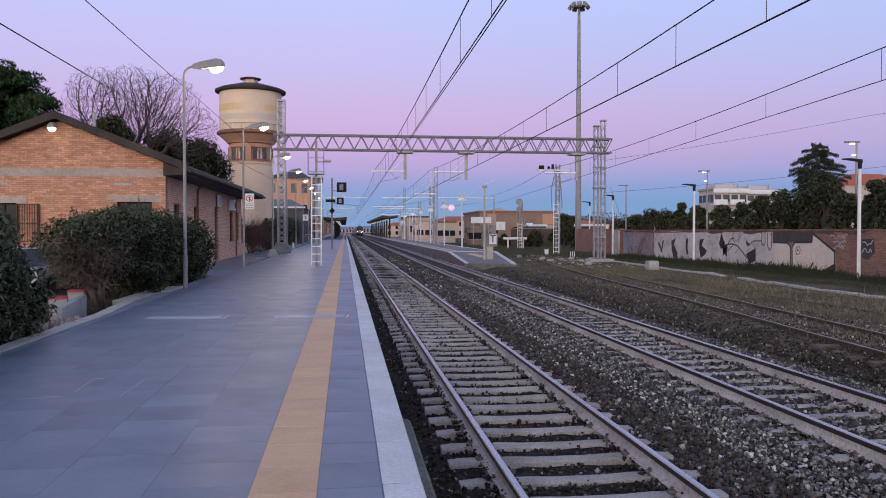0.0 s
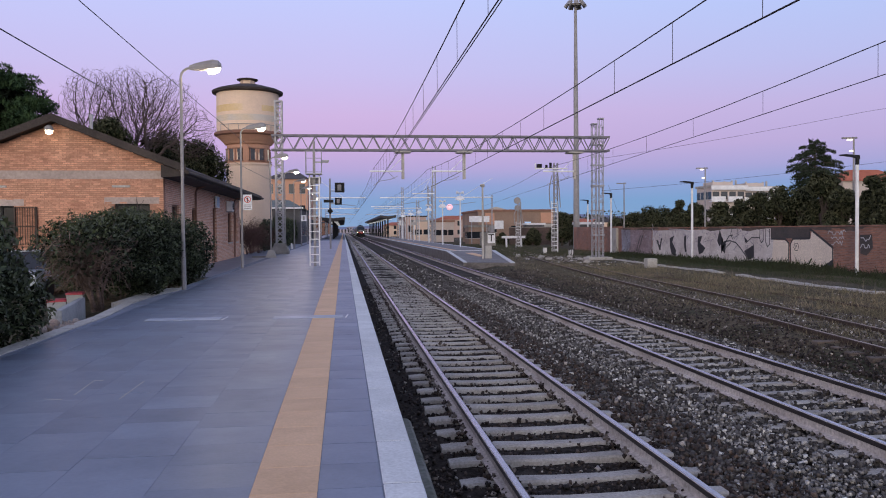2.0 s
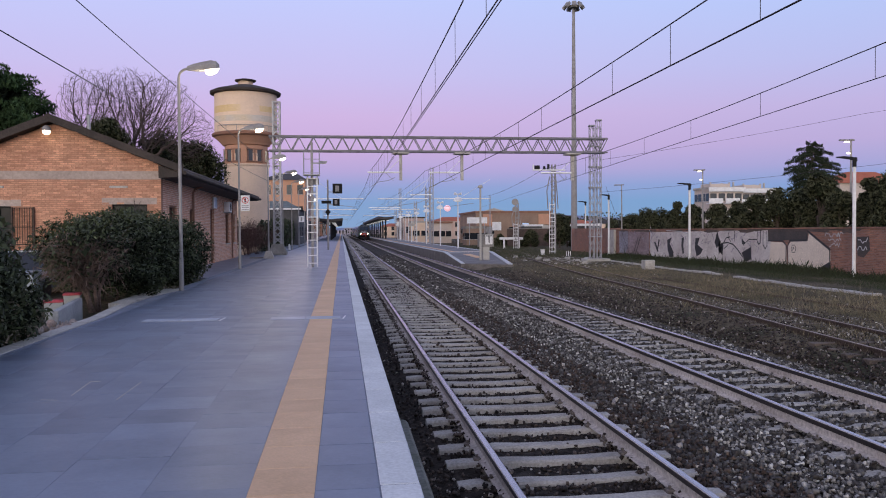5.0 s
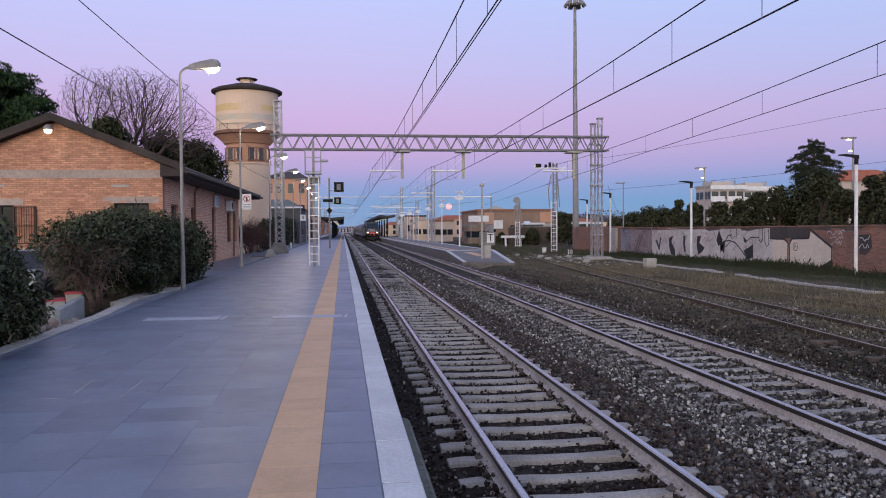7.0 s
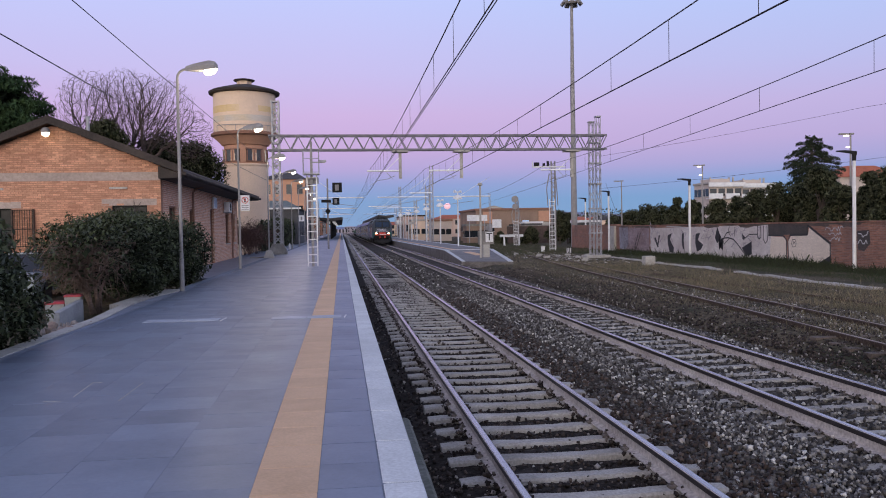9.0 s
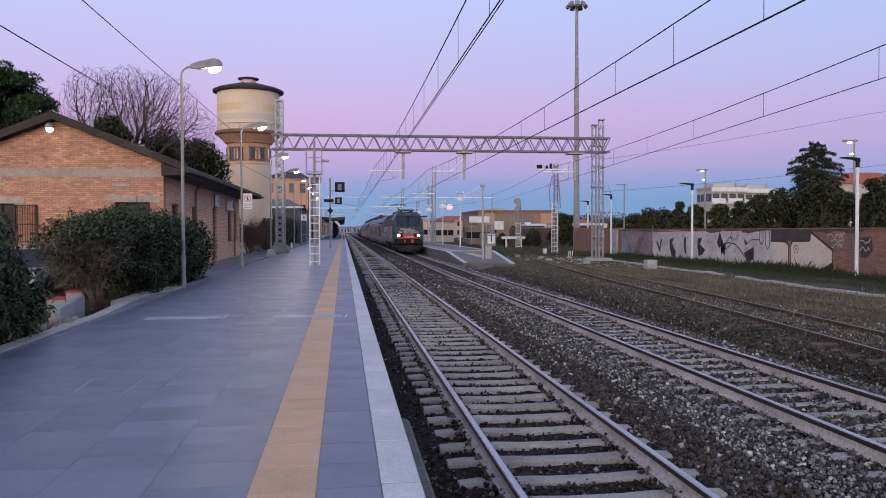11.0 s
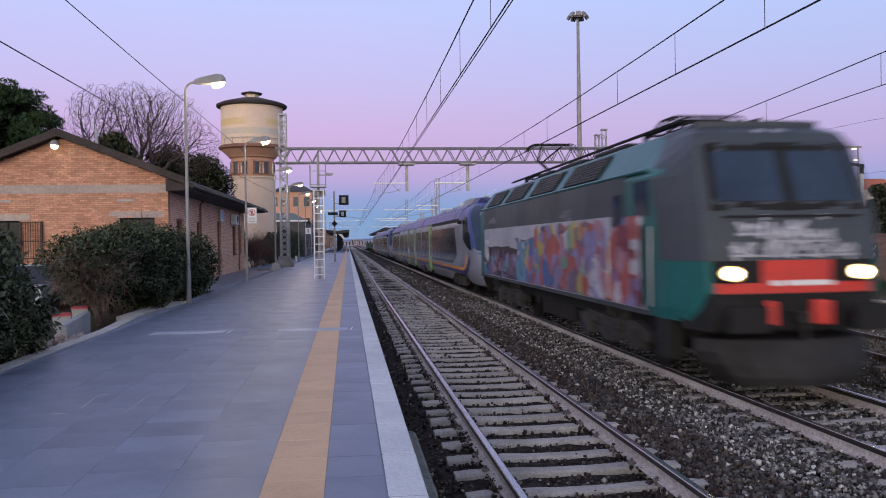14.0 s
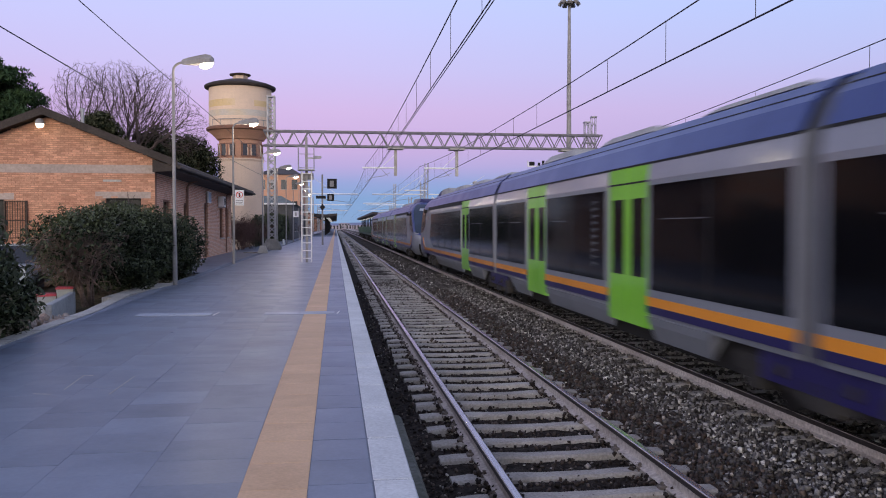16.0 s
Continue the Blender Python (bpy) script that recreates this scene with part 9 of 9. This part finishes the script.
grass("weeds", 40000, lambda y, r: 12.9 + 5.0 * r, 12, 50, -0.19, 0.11, (0.235, 0.190, 0.128), (0.120, 0.112, 0.066), "taller dry weeds beside the siding", 1.2, 0.0)
stones("ballast_stones", 9000, lambda r: 8.7 + 2.3 * r ** 1.4, 9, 46, lambda x: np.interp(x, (8, 9.6, 14, 18), (-0.55, -0.222, -0.188, -0.15)), 0.024, M_STONE_RED, "dark gravel on the shoulder of the far track")
stones("siding_stones", 6000, lambda r: 10.6 + 2.6 * r, 11, 38, lambda x: np.interp(x, (8, 9.6, 14, 18), (-0.5, -0.22, -0.185, -0.15)), 0.022, M_STONE_PALE, "pale gravel strewn between the rails of the siding")
stones("siding_stones", 8000, lambda r: 8.4 + 9.0 * r, 9, 62, lambda x: np.interp(x, (8, 9.6, 14, 18), (-0.55, -0.225, -0.19, -0.15)), 0.025, M_STONE_RED, "dull gravel strewn round the siding")

# ---- plants on the platform side ----
build_bush([(-1.2, -1.2, 1.55, 1.25, 1.3, 0.95), (-0.1, -0.9, 1.65, 1.25, 1.3, 1.1), (0.7, 0.4, 1.5, 1.2, 1.5, 1.15), (1.05, 2.2, 1.3, 0.95, 1.5, 1.1), (-0.4, 1.2, 1.75, 1.5, 1.6, 1.0), (0.45, -0.5, 0.85, 0.9, 1.0, 0.75), (1.0, 1.5, 0.75, 0.85, 1.6, 0.75), (-1.2, -0.5, 0.75, 1.1, 1.1, 0.75), (0.2, -1.5, 0.6, 0.8, 0.7, 0.6), (0.1, -1.0, 2.25, 0.5, 0.5, 0.5), (0.75, -6.6, 1.45, 0.85, 1.2, 0.85), (0.7, -4.6, 1.5, 1.0, 1.5, 1.05), (0.9, -2.6, 1.4, 1.0, 1.5, 1.15), (1.15, -4.4, 0.6, 0.55, 2.2, 0.6), (0.0, -3.6, 1.3, 1.0, 2.0, 1.2)],
           46000, 0.060, "large dark evergreen bush with bare lower stems beside the platform", 16, (-6.2, 25.0, 0.35), 2, lambda x, y, z: y < -4.9 + 0.5 * math.sin(5 * z) and z < 1.65, 40).scale = (1, 1, 0.91)
build_bush([(0, 0, 1.05, 1.0, 1.3, 0.95), (0.25, 0.9, 0.7, 0.8, 1.0, 0.75), (-0.5, 1.2, 1.45, 1.0, 1.1, 0.85), (0.1, -1.0, 0.8, 1.0, 1.1, 0.9), (-0.3, -2.4, 1.0, 1.1, 1.3, 1.0)],
           19000, 0.058, "dense dark laurel bush leaning over the kerb", 6, (-5.38, 11.5, 0.35), 5)
build_bare_shrub((-6.7, 57.0, 0.4), "leafless reddish-brown shrub at the foot of the tower", 2.5, 8)
build_bare_shrub((-6.4, 60.2, 0.4), "leafless reddish-brown shrub at the foot of the tower", 2.9, 9)
build_bare_shrub((-6.9, 63.4, 0.4), "leafless reddish-brown shrub at the foot of the tower", 2.6, 10)
build_bush([(0, 0, 1.35, 0.8, 5.0, 1.35), (-0.3, 8, 1.5, 0.9, 5.0, 1.5), (0, 16, 1.55, 0.9, 5.0, 1.55), (-0.1, 24, 1.6, 0.9, 5.0, 1.6), (-0.2, 31, 1.6, 0.9, 4.0, 1.6)], 16000, 0.13, "dark clipped hedge behind the platform", 4, (-6.2, 68.0, 0.4), 9)
build_bin((-6.10, 18.0, 0.12), 0.3)
build_bin((-6.35, 20.0, 0.12), 0.2)
build_slab((-5.37, 16.55, 0.22))
ledge = single("platform_ledge", Mesh().box(0.475, 0.655, -6, 8.15, -0.6, 0.20, 0.03), mat("mossy_concrete", (0.16, 0.165, 0.15), (0.09, 0.10, 0.075), rough=0.9, big=2.0, fine=20, grain=0.3, bump=0.4), "stained low concrete ledge under the platform edge", "ledge", kind="structure")
build_rubble((-4.78, 14.6, 0.48))
for p_, q_ in (((-2.54, 8.84, 0.55), (-2.64, 8.85, 0.55)), ((-2.64, 8.87, 0.55), (-2.60, 8.11, 0.55)), ((-2.10, 8.74, 0.55), (-2.11, 7.84, 0.55)), ((-2.65, 7.90, 0.55), (-2.82, 7.95, 0.55))):
    part("chipped_edge", Mesh().beam(p_, q_, 0.012, 0.004), M_CONC_PALE, platform, "pale chipped tile edge")
build_sign((-4.06, 35.12, 3.04))
build_house_fittings()
GROUP = "trees behind the house"
build_pine((-20.2, 46.0, 0.2), 11.1, 4.45, 2.6, 3, "broad dark pine behind the brick house")
build_bare_tree((-14.2, 49.0, 0.2), [(0, 0, 0.3 * k) for k in range(15)] + [(-0.05, 0, 4.75), (-0.1, 0, 5.05), (-0.15, 0, 5.4), (-0.2, 0, 5.8)], [(-0.2, 0, 9.1, 2.0, 1.8, 2.4), (-1.0, 0, 8.1, 1.2, 1.2, 1.2)], 12, 3800, "bare winter tree with fine twigs behind the house")
build_bare_tree((-12.9, 50.5, 0.2), [(0, 0, 0.3 * k) for k in range(16)] + [(0.05, 0, 4.9), (0.1, 0, 5.3), (0.1, 0, 5.7), (0.1, 0, 6.1)], [(0.2, 0, 9.6, 2.2, 2.0, 2.3), (1.3, 0, 8.5, 1.8, 1.6, 1.5)], 21, 4600, "bare winter tree with fine twigs behind the house")
build_bare_tree((-11.7, 49.0, 0.2), [(0, 0, 0.3 * k) for k in range(14)] + [(0.1, 0, 4.4), (0.2, 0, 4.8), (0.3, 0, 5.2)], [(1.1, 0, 9.0, 2.3, 2.0, 2.2), (2.8, 0, 7.7, 1.6, 1.6, 1.7), (0.0, 0, 7.8, 1.4, 1.4, 1.4)], 31, 5600, "bare winter tree with fine twigs beside the tower")
build_evergreen((-12.9, 47.0, 0.2), 8.7, 4.8, 61, M_LEAF_OAK, 12000, 0.09, "dark evergreen tree before the bare trees", GROUP, 0.9, 0.4)
for x, y, h, w, s in ((-11.4, 54.0, 8.5, 7.0, 5), (-15.0, 54.0, 9.0, 3.6, 6), (-9.3, 54.5, 8.1, 6.2, 7), (-10.4, 56.0, 8.0, 7.0, 8)):
    build_evergreen((x, y, 0.2), h, w, s, M_LEAF_OAK, 13000, 0.10, "dark evergreen tree between house and tower", GROUP, 0.9, 0.3)

# ---- trees and buildings behind the wall ----
GROUP = "trees behind the wall"
for k, (x, y, h, w) in enumerate(((31.85, 86.00, 4.3, 5.5), (31.63, 80.00, 4.4, 5.0), (31.11, 72.00, 5.2, 2.6), (30.90, 68.00, 4.7, 3.6), (30.24, 62.00, 4.25, 4.0),
                               (29.78, 58.00, 4.85, 3.4), (29.83, 55.00, 4.9, 3.6), (29.85, 52.00, 5.0, 3.8), (30.29, 50.00, 5.6, 4.2), (29.86, 47.00, 5.6, 4.2),
                               (29.98, 45.00, 4.45, 4.0), (30.31, 43.00, 5.3, 2.6), (30.31, 41.00, 5.5, 4.2), (31.57, 40.00, 5.3, 4.6), (37.31, 90.00, 4.6, 6.0))):
    build_evergreen((x, y, -0.1), h, w, 40 + k, M_LEAF_OAK, 7500, 0.115, "dark dusty holm oak behind the boundary wall", GROUP, 0.9, 0.12)
build_cedar((38.61, 62.00, -0.1), 9.55, 7.2)
M_PALE_BLOCK = mat("pale_block_render", (0.55, 0.47, 0.42), (0.48, 0.41, 0.37), rough=0.9, big=0.3, fine=6, grain=0.1)
M_TILE_ROOF = mat("terracotta_roof", (0.42, 0.13, 0.07), (0.33, 0.10, 0.06), rough=0.85, big=0.8, fine=9, grain=0.2)
M_TAN = mat("tan_shed_cladding", (0.30, 0.205, 0.15), (0.22, 0.15, 0.115), rough=0.8, big=0.3, fine=6, grain=0.12)
flats = build_block("apartment_building", "pale apartment block with balconies above the trees", 64.6, 70.8, 135, 141, 9.3, M_PALE_BLOCK, M_CONC_PALE, 3, (4, 4), 0, (1.2, 1.3), "buildings behind the wall", True)
wing = build_block("apartment_building", "low wing of a pale apartment block", 71.1, 76.8, 135.6, 141, 9.1, M_PALE_BLOCK, M_CONC_PALE, 3, (4, 1), 0, (1.2, 1.3), "buildings behind the wall", True)
for block, w_, z_ in ((flats, 3.1, 9.3), (wing, 2.8, 9.1)):
    part("roof_parapet", Mesh().box(-w_ - 0.3, w_ + 0.3, -3.6, -3.45, z_ - 0.5, z_ + 0.25), M_WHITE, block, "white parapet with washing lines")
    part("penthouse", Mesh().box(-w_ * 0.7, w_ * 0.5, -1.5, 2.4, z_ + 0.3, z_ + 1.0), M_PALE_BLOCK, block)
    for k in (-0.6, 0.1, 0.55, 0.8):
        part("chimney", Mesh().box(w_ * k - 0.12, w_ * k + 0.12, -1.0, -0.7, z_ + 0.3, z_ + 1.1 + 0.3 * abs(k)), M_CONC_PALE, block)
build_block("villa", "villa with hipped terracotta roof among the trees", 53.0, 60.2, 80, 84, 7.0, M_PALE_BLOCK, M_TILE_ROOF, 2, (4, 3), 1.3, (1.0, 1.3), "buildings behind the wall")
build_block("warehouse", "long low tan warehouse beyond the yard", 22.3, 35.2, 132, 150, 5.1, M_TAN, M_BROWN, 1, (3, 4), 0, (1.8, 1.1))
build_block("shed", "pale low shed with flat roof beyond the yard", 19.6, 22.6, 125, 129, 2.5, M_TAN, M_CONC, 1, (3, 2), 0, (1.6, 1.0))
build_block("depot", "salmon depot building beyond the island platform", 15.4, 20.6, 200, 225, 5.4, M_SALMON_FAR, M_ROOF, 1, (2, 6), 0, (1.6, 1.6))
M_STONE_WALL = mat("dull_grey_stone_wall", (0.10, 0.10, 0.105), (0.07, 0.07, 0.075), rough=0.85, big=0.8, fine=10, grain=0.2)
station = build_block("station_building", "orange station building with tiled roof beside the platform", -14.0, -6.4, 148, 178, 11.6, M_SALMON, M_ROOF, 3, (4, 6), 2.0, (1.0, 1.7))
# Added panel: keeps the train's windows from mirroring the orange wall.
part("reflection_panel", Mesh().box(3.8, 3.95, -15, 15, 0.4, 4.4), M_STONE_WALL, station, "dull grey panel added to darken the train's reflections")
annex = build_block("annex", "dark low annex with a green-grey roof and pale fascia", -12.2, -5.3, 100, 124, 5.0, M_STONE_WALL, mat("green_grey_roof_sheet", (0.13, 0.155, 0.14), (0.09, 0.11, 0.10), rough=0.7, big=0.8, fine=9, grain=0.2), 1, (3, 5), 1.3, (1.0, 1.2))
part("fascia", Mesh().box(-3.9, 3.9, -12.5, -12.42, 4.86, 5.06), M_WHITE, annex, "pale fascia board")
for k in range(7):
    r_ = random.Random(70 + k)
    x, y = 30 + 11 * k + r_.uniform(-3, 3), 230 + r_.uniform(-20, 60)
    build_block("far_house", "far house seen over the railway yard", x - 5, x + 5, y, y + 10, r_.uniform(4, 6.5), (M_SALMON_FAR, M_PALE_BLOCK, M_CREAM)[k % 3], (M_TILE_ROOF, M_ROOF)[k % 2], 2, (4, 3), 1.2, (1.0, 1.3))
for k in range(6):
    r_ = random.Random(90 + k)
    x, y = 20 + 5.0 * k, 300 + 55 * k
    build_block("far_house", "far house seen over the railway yard", x - 5, x + 6, y, y + 12, r_.uniform(3.5, 6), (M_CREAM, M_SALMON_FAR, M_PALE_BLOCK)[k % 3], (M_TILE_ROOF, M_ROOF)[k % 2], 2, (4, 3), 1.2, (1.0, 1.3))
# Brown and grey walls chosen to keep reflections in the train's side dull.
for k in range(6):
    r_ = random.Random(110 + k)
    y = 180 + 70 * k
    build_block("far_house", "far house behind the station", -19 - 2 * k, -9, y, y + 16, r_.uniform(6, 9), (M_BROWN, M_PAINT_GREY, M_BROWN)[k % 3], M_ROOF, 2, (3, 3), 1.2, (1.0, 1.3))
build_canopy("platform_canopy", -4.3, 0.30, 158, 300, 4.3, "dark canopy over the near platform")
fence = thing("fence", "red and white panel fence beside the far platform", "fence", (0, 0, PLATFORM))
for k in range(14):
    part("panel", Mesh().box(-4.72, -4.66, 130 + 2.0 * k, 131.7 + 2.0 * k, 0.15, 1.75), M_WHITE if k % 3 == 1 else M_FENCE_RED, fence)
    part("post", Mesh().box(-4.74, -4.64, 131.75 + 2.0 * k, 131.9 + 2.0 * k, 0.0, 1.85), M_GALV, fence)
for x, y in ((-4.32, 49.0), (-4.32, 61.0)):
    foot_ = single("lamp_footing", Mesh().loft([[(a * w_, b * w_, z_) for a, b in ((-1, -1), (1, -1), (1, 1), (-1, 1))] for w_, z_ in ((0.30, 0.0), (0.28, 0.12), (0.15, 0.46))]), M_CONC_PALE, "pale tapered concrete footing of a platform lamp", "footing", "footings of the platform lamps")
    foot_.location = (x, y, PLATFORM)
slab_2 = single("concrete_slab", Mesh().box(-0.55, 0.55, -0.5, 0.5, 0, 0.07, 0.02), M_CONC, "flat concrete slab lying on the platform", "slab")
slab_2.location = (-4.95, 49.8, PLATFORM)
bollard = single("bollard", Mesh().cyl((0, 0, 0), (0, 0, 0.48), 0.10, 0.085, n=14).cyl((0, 0, 0.48), (0, 0, 0.53), 0.085, 0.04, n=14), M_WHITE, "short white bollard at the platform's rear edge", "bollard", smooth=False)
bollard.location = (-4.54, 71.6, PLATFORM)
board_2 = thing("platform_sign", "small white sign on a lamp post", "sign", (-4.05, 83.85, 3.15))
part("board", Mesh().box(-0.28, 0.28, -0.02, 0.0, 0, 0.62, 0.01), M_WHITE, board_2)
part("bar", Mesh().box(-0.08, 0.08, -0.026, -0.02, 0.12, 0.50), M_PAINT_GREY, board_2)
part("clamp", Mesh().box(-0.30, -0.18, 0.0, 0.12, 0.2, 0.26).box(-0.30, -0.18, 0.0, 0.12, 0.42, 0.48), M_GALV, board_2)
build_canopy("platform_canopy", 7.9, 11.2, 172, 300, 4.9, "dark canopy over the island platform")
for k in range(16):
    r_ = random.Random(150 + k)
    x, y = -60 + 8.5 * k + r_.uniform(-3, 3), 760 + r_.uniform(-40, 90)
    build_block("far_house", "hazy house at the far end of the line", x - 6, x + 6, y, y + 12, r_.uniform(3, 6), M_HAZE, M_HAZE, 2, (4, 1), 0.8, (1.4, 1.6), "houses at the far end of the line")
annex_front = thing("loading_doors", "salmon and white loading doors of the tan warehouse", "loading door", (0, 131.9, 0))
for x0, x1, z0, z1, m_ in ((23.46, 24.99, 3.0, 4.9, M_SALMON), (32.90, 34.94, 3.2, 4.9, M_SALMON), (24.99, 26.53, 2.2, 3.6, M_WHITE), (31.83, 34.94, 2.1, 3.0, M_CONC_PALE), (21.37, 24.99, 0.0, 2.8, M_PAINT_GREY)):
    part("door_panel", Mesh().box(x0, x1, -0.12, 0.05, z0, z1), m_, annex_front)
part("lit_panel", Mesh().box(30.1, 31.2, -0.16, -0.10, 2.5, 3.4), emit("pale_blue_sign_glow", (0.45, 0.62, 0.85), 0.18), annex_front, "pale blue lit sign")
part("ridge", Mesh().prism([(24.0, 5.4), (29.0, 5.4), (26.5, 6.1)], "y", 6.0, 6.6), M_CONC_PALE, annex_front, "pale gable over the flat roof")
build_block("yard_house", "low yellow yard building behind the island", 14.46, 17.98, 165, 172, 3.9, M_CREAM, M_CONC_PALE, 1, (2, 2), 0, (1.4, 1.0))
build_block("yard_house", "pale low yard building behind the island", 17.20, 20.63, 150, 158, 3.6, M_PALE_BLOCK, M_BROWN, 1, (3, 2), 0, (1.0, 1.0))
board = thing("sign_board", "long white board on two posts in the yard", "sign", (21.1, 124.0, 0))
part("panel", Mesh().box(-1.6, 1.6, -0.05, 0.05, 3.3, 4.25), M_WHITE, board)
for k in (-1.2, 1.2):
    part("post", Mesh().cyl((k, 0.1, -0.1), (k, 0.1, 4.2), 0.06, n=6), M_GALV, board)
for k in range(14):
    r_ = random.Random(300 + k)
    x, y, h = 9.0 + r_.uniform(0, 2.0) + k * 0.5, 118 + 9 * k + r_.uniform(-3, 3), r_.uniform(3.5, 6.5)
    q = thing("pole", "slim pale pole standing in the yard", "pole", (x, y, -0.1), group="slim poles in the yard")
    part("shaft", Mesh().cyl((0, 0, 0), (0, 0, h), 0.07, 0.05, n=6), M_WHITE, q)
    part("head", Mesh().box(-0.45, 0.45, -0.05, 0.05, h - 0.5, h - 0.1) if k % 3 == 0 else Mesh().cyl((-0.5, 0, h), (0.5, 0, h), 0.06, n=6), M_WHITE if k % 2 else M_CONC_PALE, q)
for u_x, y, h, w in ((27.7, 100.00, 4.3, 4.2), (29.6, 103.00, 4.0, 3.8), (25.4, 106.00, 2.1, 3.4), (33.5, 96.0, 3.6, 3.4), (23.2, 116.0, 1.6, 2.6)):
    build_evergreen((u_x, y, -0.1), h, w, int(u_x * 10), M_LEAF_OAK, 7000, 0.12, "dark shrub in the railway yard", "shrubs in the yard", 0.9, 0.1, "shrub")
M_SOOT_BRICK = mat("sooty_yard_brick", (0.105, 0.070, 0.058), (0.060, 0.044, 0.040), rough=0.9, big=0.7, fine=8, grain=0.35, bump=0.2)
yard_wall = thing("yard_wall", "low sooty brick wall before the warehouse", "wall", (26.6, 112.0, -0.2))
part("wall", Mesh().box(-3.2, 3.0, 0, 0.3, 0, 2.55), M_SOOT_BRICK, yard_wall)
part("coping", Mesh().box(-3.25, 3.05, -0.05, 0.35, 2.55, 2.65), M_CONC, yard_wall)
for k in range(4):
    part("pier", Mesh().box(-3.1 + 1.95 * k, -2.8 + 1.95 * k, -0.12, 0.0, 0, 2.55), M_SOOT_BRICK, yard_wall)
for x, y, w_, z_, label in ((27.9, 115.0, 1.45, 2.95, "small yard shed with a pale flat roof"), (30.0, 95.0, 1.6, 2.85, "low shed with a white flat roof behind the wall")):
    hut = thing("shed", label, "shed", (x, y, -0.2), group="sheds in the yard")
    part("wall", Mesh().box(-w_ + 0.15, w_ - 0.15, 0, 2.5, 0, z_), M_STONE_WALL, hut)
    part("roof", Mesh().box(-w_, w_, -0.25, 2.7, z_, z_ + 0.28), M_WHITE, hut, "pale flat roof")
    part("door", Mesh().box(-0.45, 0.45, -0.03, 0.0, 0.05, 2.05), M_PAINT_GREY, hut)
cable_box = thing("cable_box", "small white cable box beside the siding", "equipment box", (18.7, 73.4, -0.18))
part("body", Mesh().box(-0.16, 0.16, -0.14, 0.14, 0, 0.52, 0.01), M_WHITE, cable_box)
part("cap", Mesh().box(-0.19, 0.19, -0.17, 0.17, 0.52, 0.57, 0.01), M_CONC_PALE, cable_box)
hill = Mesh()
ridge = [(-900, 8), (-500, 16), (-100, 12), (150, 20), (330, 44), (520, 66), (760, 58), (1100, 40), (1600, 30), (2300, 10)]
hill.add([(x, 2600, -5) for x, _ in ridge] + [(x, 2750, z) for x, z in ridge] + [(x, 2900, -5) for x, _ in ridge], [(i, i + 1, 10 + i + 1, 10 + i) for i in range(9)] + [(10 + i, 11 + i, 21 + i, 20 + i) for i in range(9)])
single("far_hill", hill, mat("hazy_blue_hill", (0.19, 0.22, 0.34), (0.16, 0.19, 0.30), rough=1.0, big=0.004, fine=0.02, grain=0.1, bump=0), "hazy blue hills on the horizon", "hill", kind="structure")
moon_r, moon_at = 9.6, (318.0, 2400.0, 71.0)
moon = single("moon", Mesh().lathe(0, 0, [(moon_r * math.sin(a), -moon_r * math.cos(a)) for a in np.linspace(0.02, 3.12, 17)], 32), emit("pink_moonshine", (0.84, 0.46, 0.52), 0.68), "full pale pink moon rising over the hills", "moon", kind="structure", smooth=True)
moon.location = moon_at
build_treeline()
loco = build_loco()
unit = build_emu(60)
unit_b = copy_thing(unit, pose(TRACK_2, 120, 0))
wagon = build_wagon(180, 0)
wagon_b = copy_thing(wagon, pose(TRACK_2, 200, 0))
wagon_c = copy_thing(wagon, pose(TRACK_2, 220, 0))
pave(platform)
lay_gable_bricks()

# where the front of the train stands, second by second
RUN = [(0.0, 332.0), (1.0, 307.5), (2.0, 283.2), (3.0, 259.2), (4.0, 235.3), (5.0, 211.4), (6.0, 187.6), (7.0, 164.2), (8.0, 141.0), (9.0, 118.2), (10.0, 96.0),
       (11.0, 74.0), (11.5, 63.2), (12.0, 52.6), (12.5, 41.7), (13.0, 31.1), (13.5, 20.65), (14.0, 10.2), (14.5, -0.4), (15.0, -11.0), (15.5, -21.6), (16.0, -32.2)]


def motions():
    for carried, behind in ((loco, 0.0), (unit, 17.1), (unit_b, 77.5), (wagon, 138.3), (wagon_b, 158.0), (wagon_c, 177.7)):
        walk(carried, [(t, pose(TRACK_2, y + behind, 0)) for t, y in RUN])


motions()
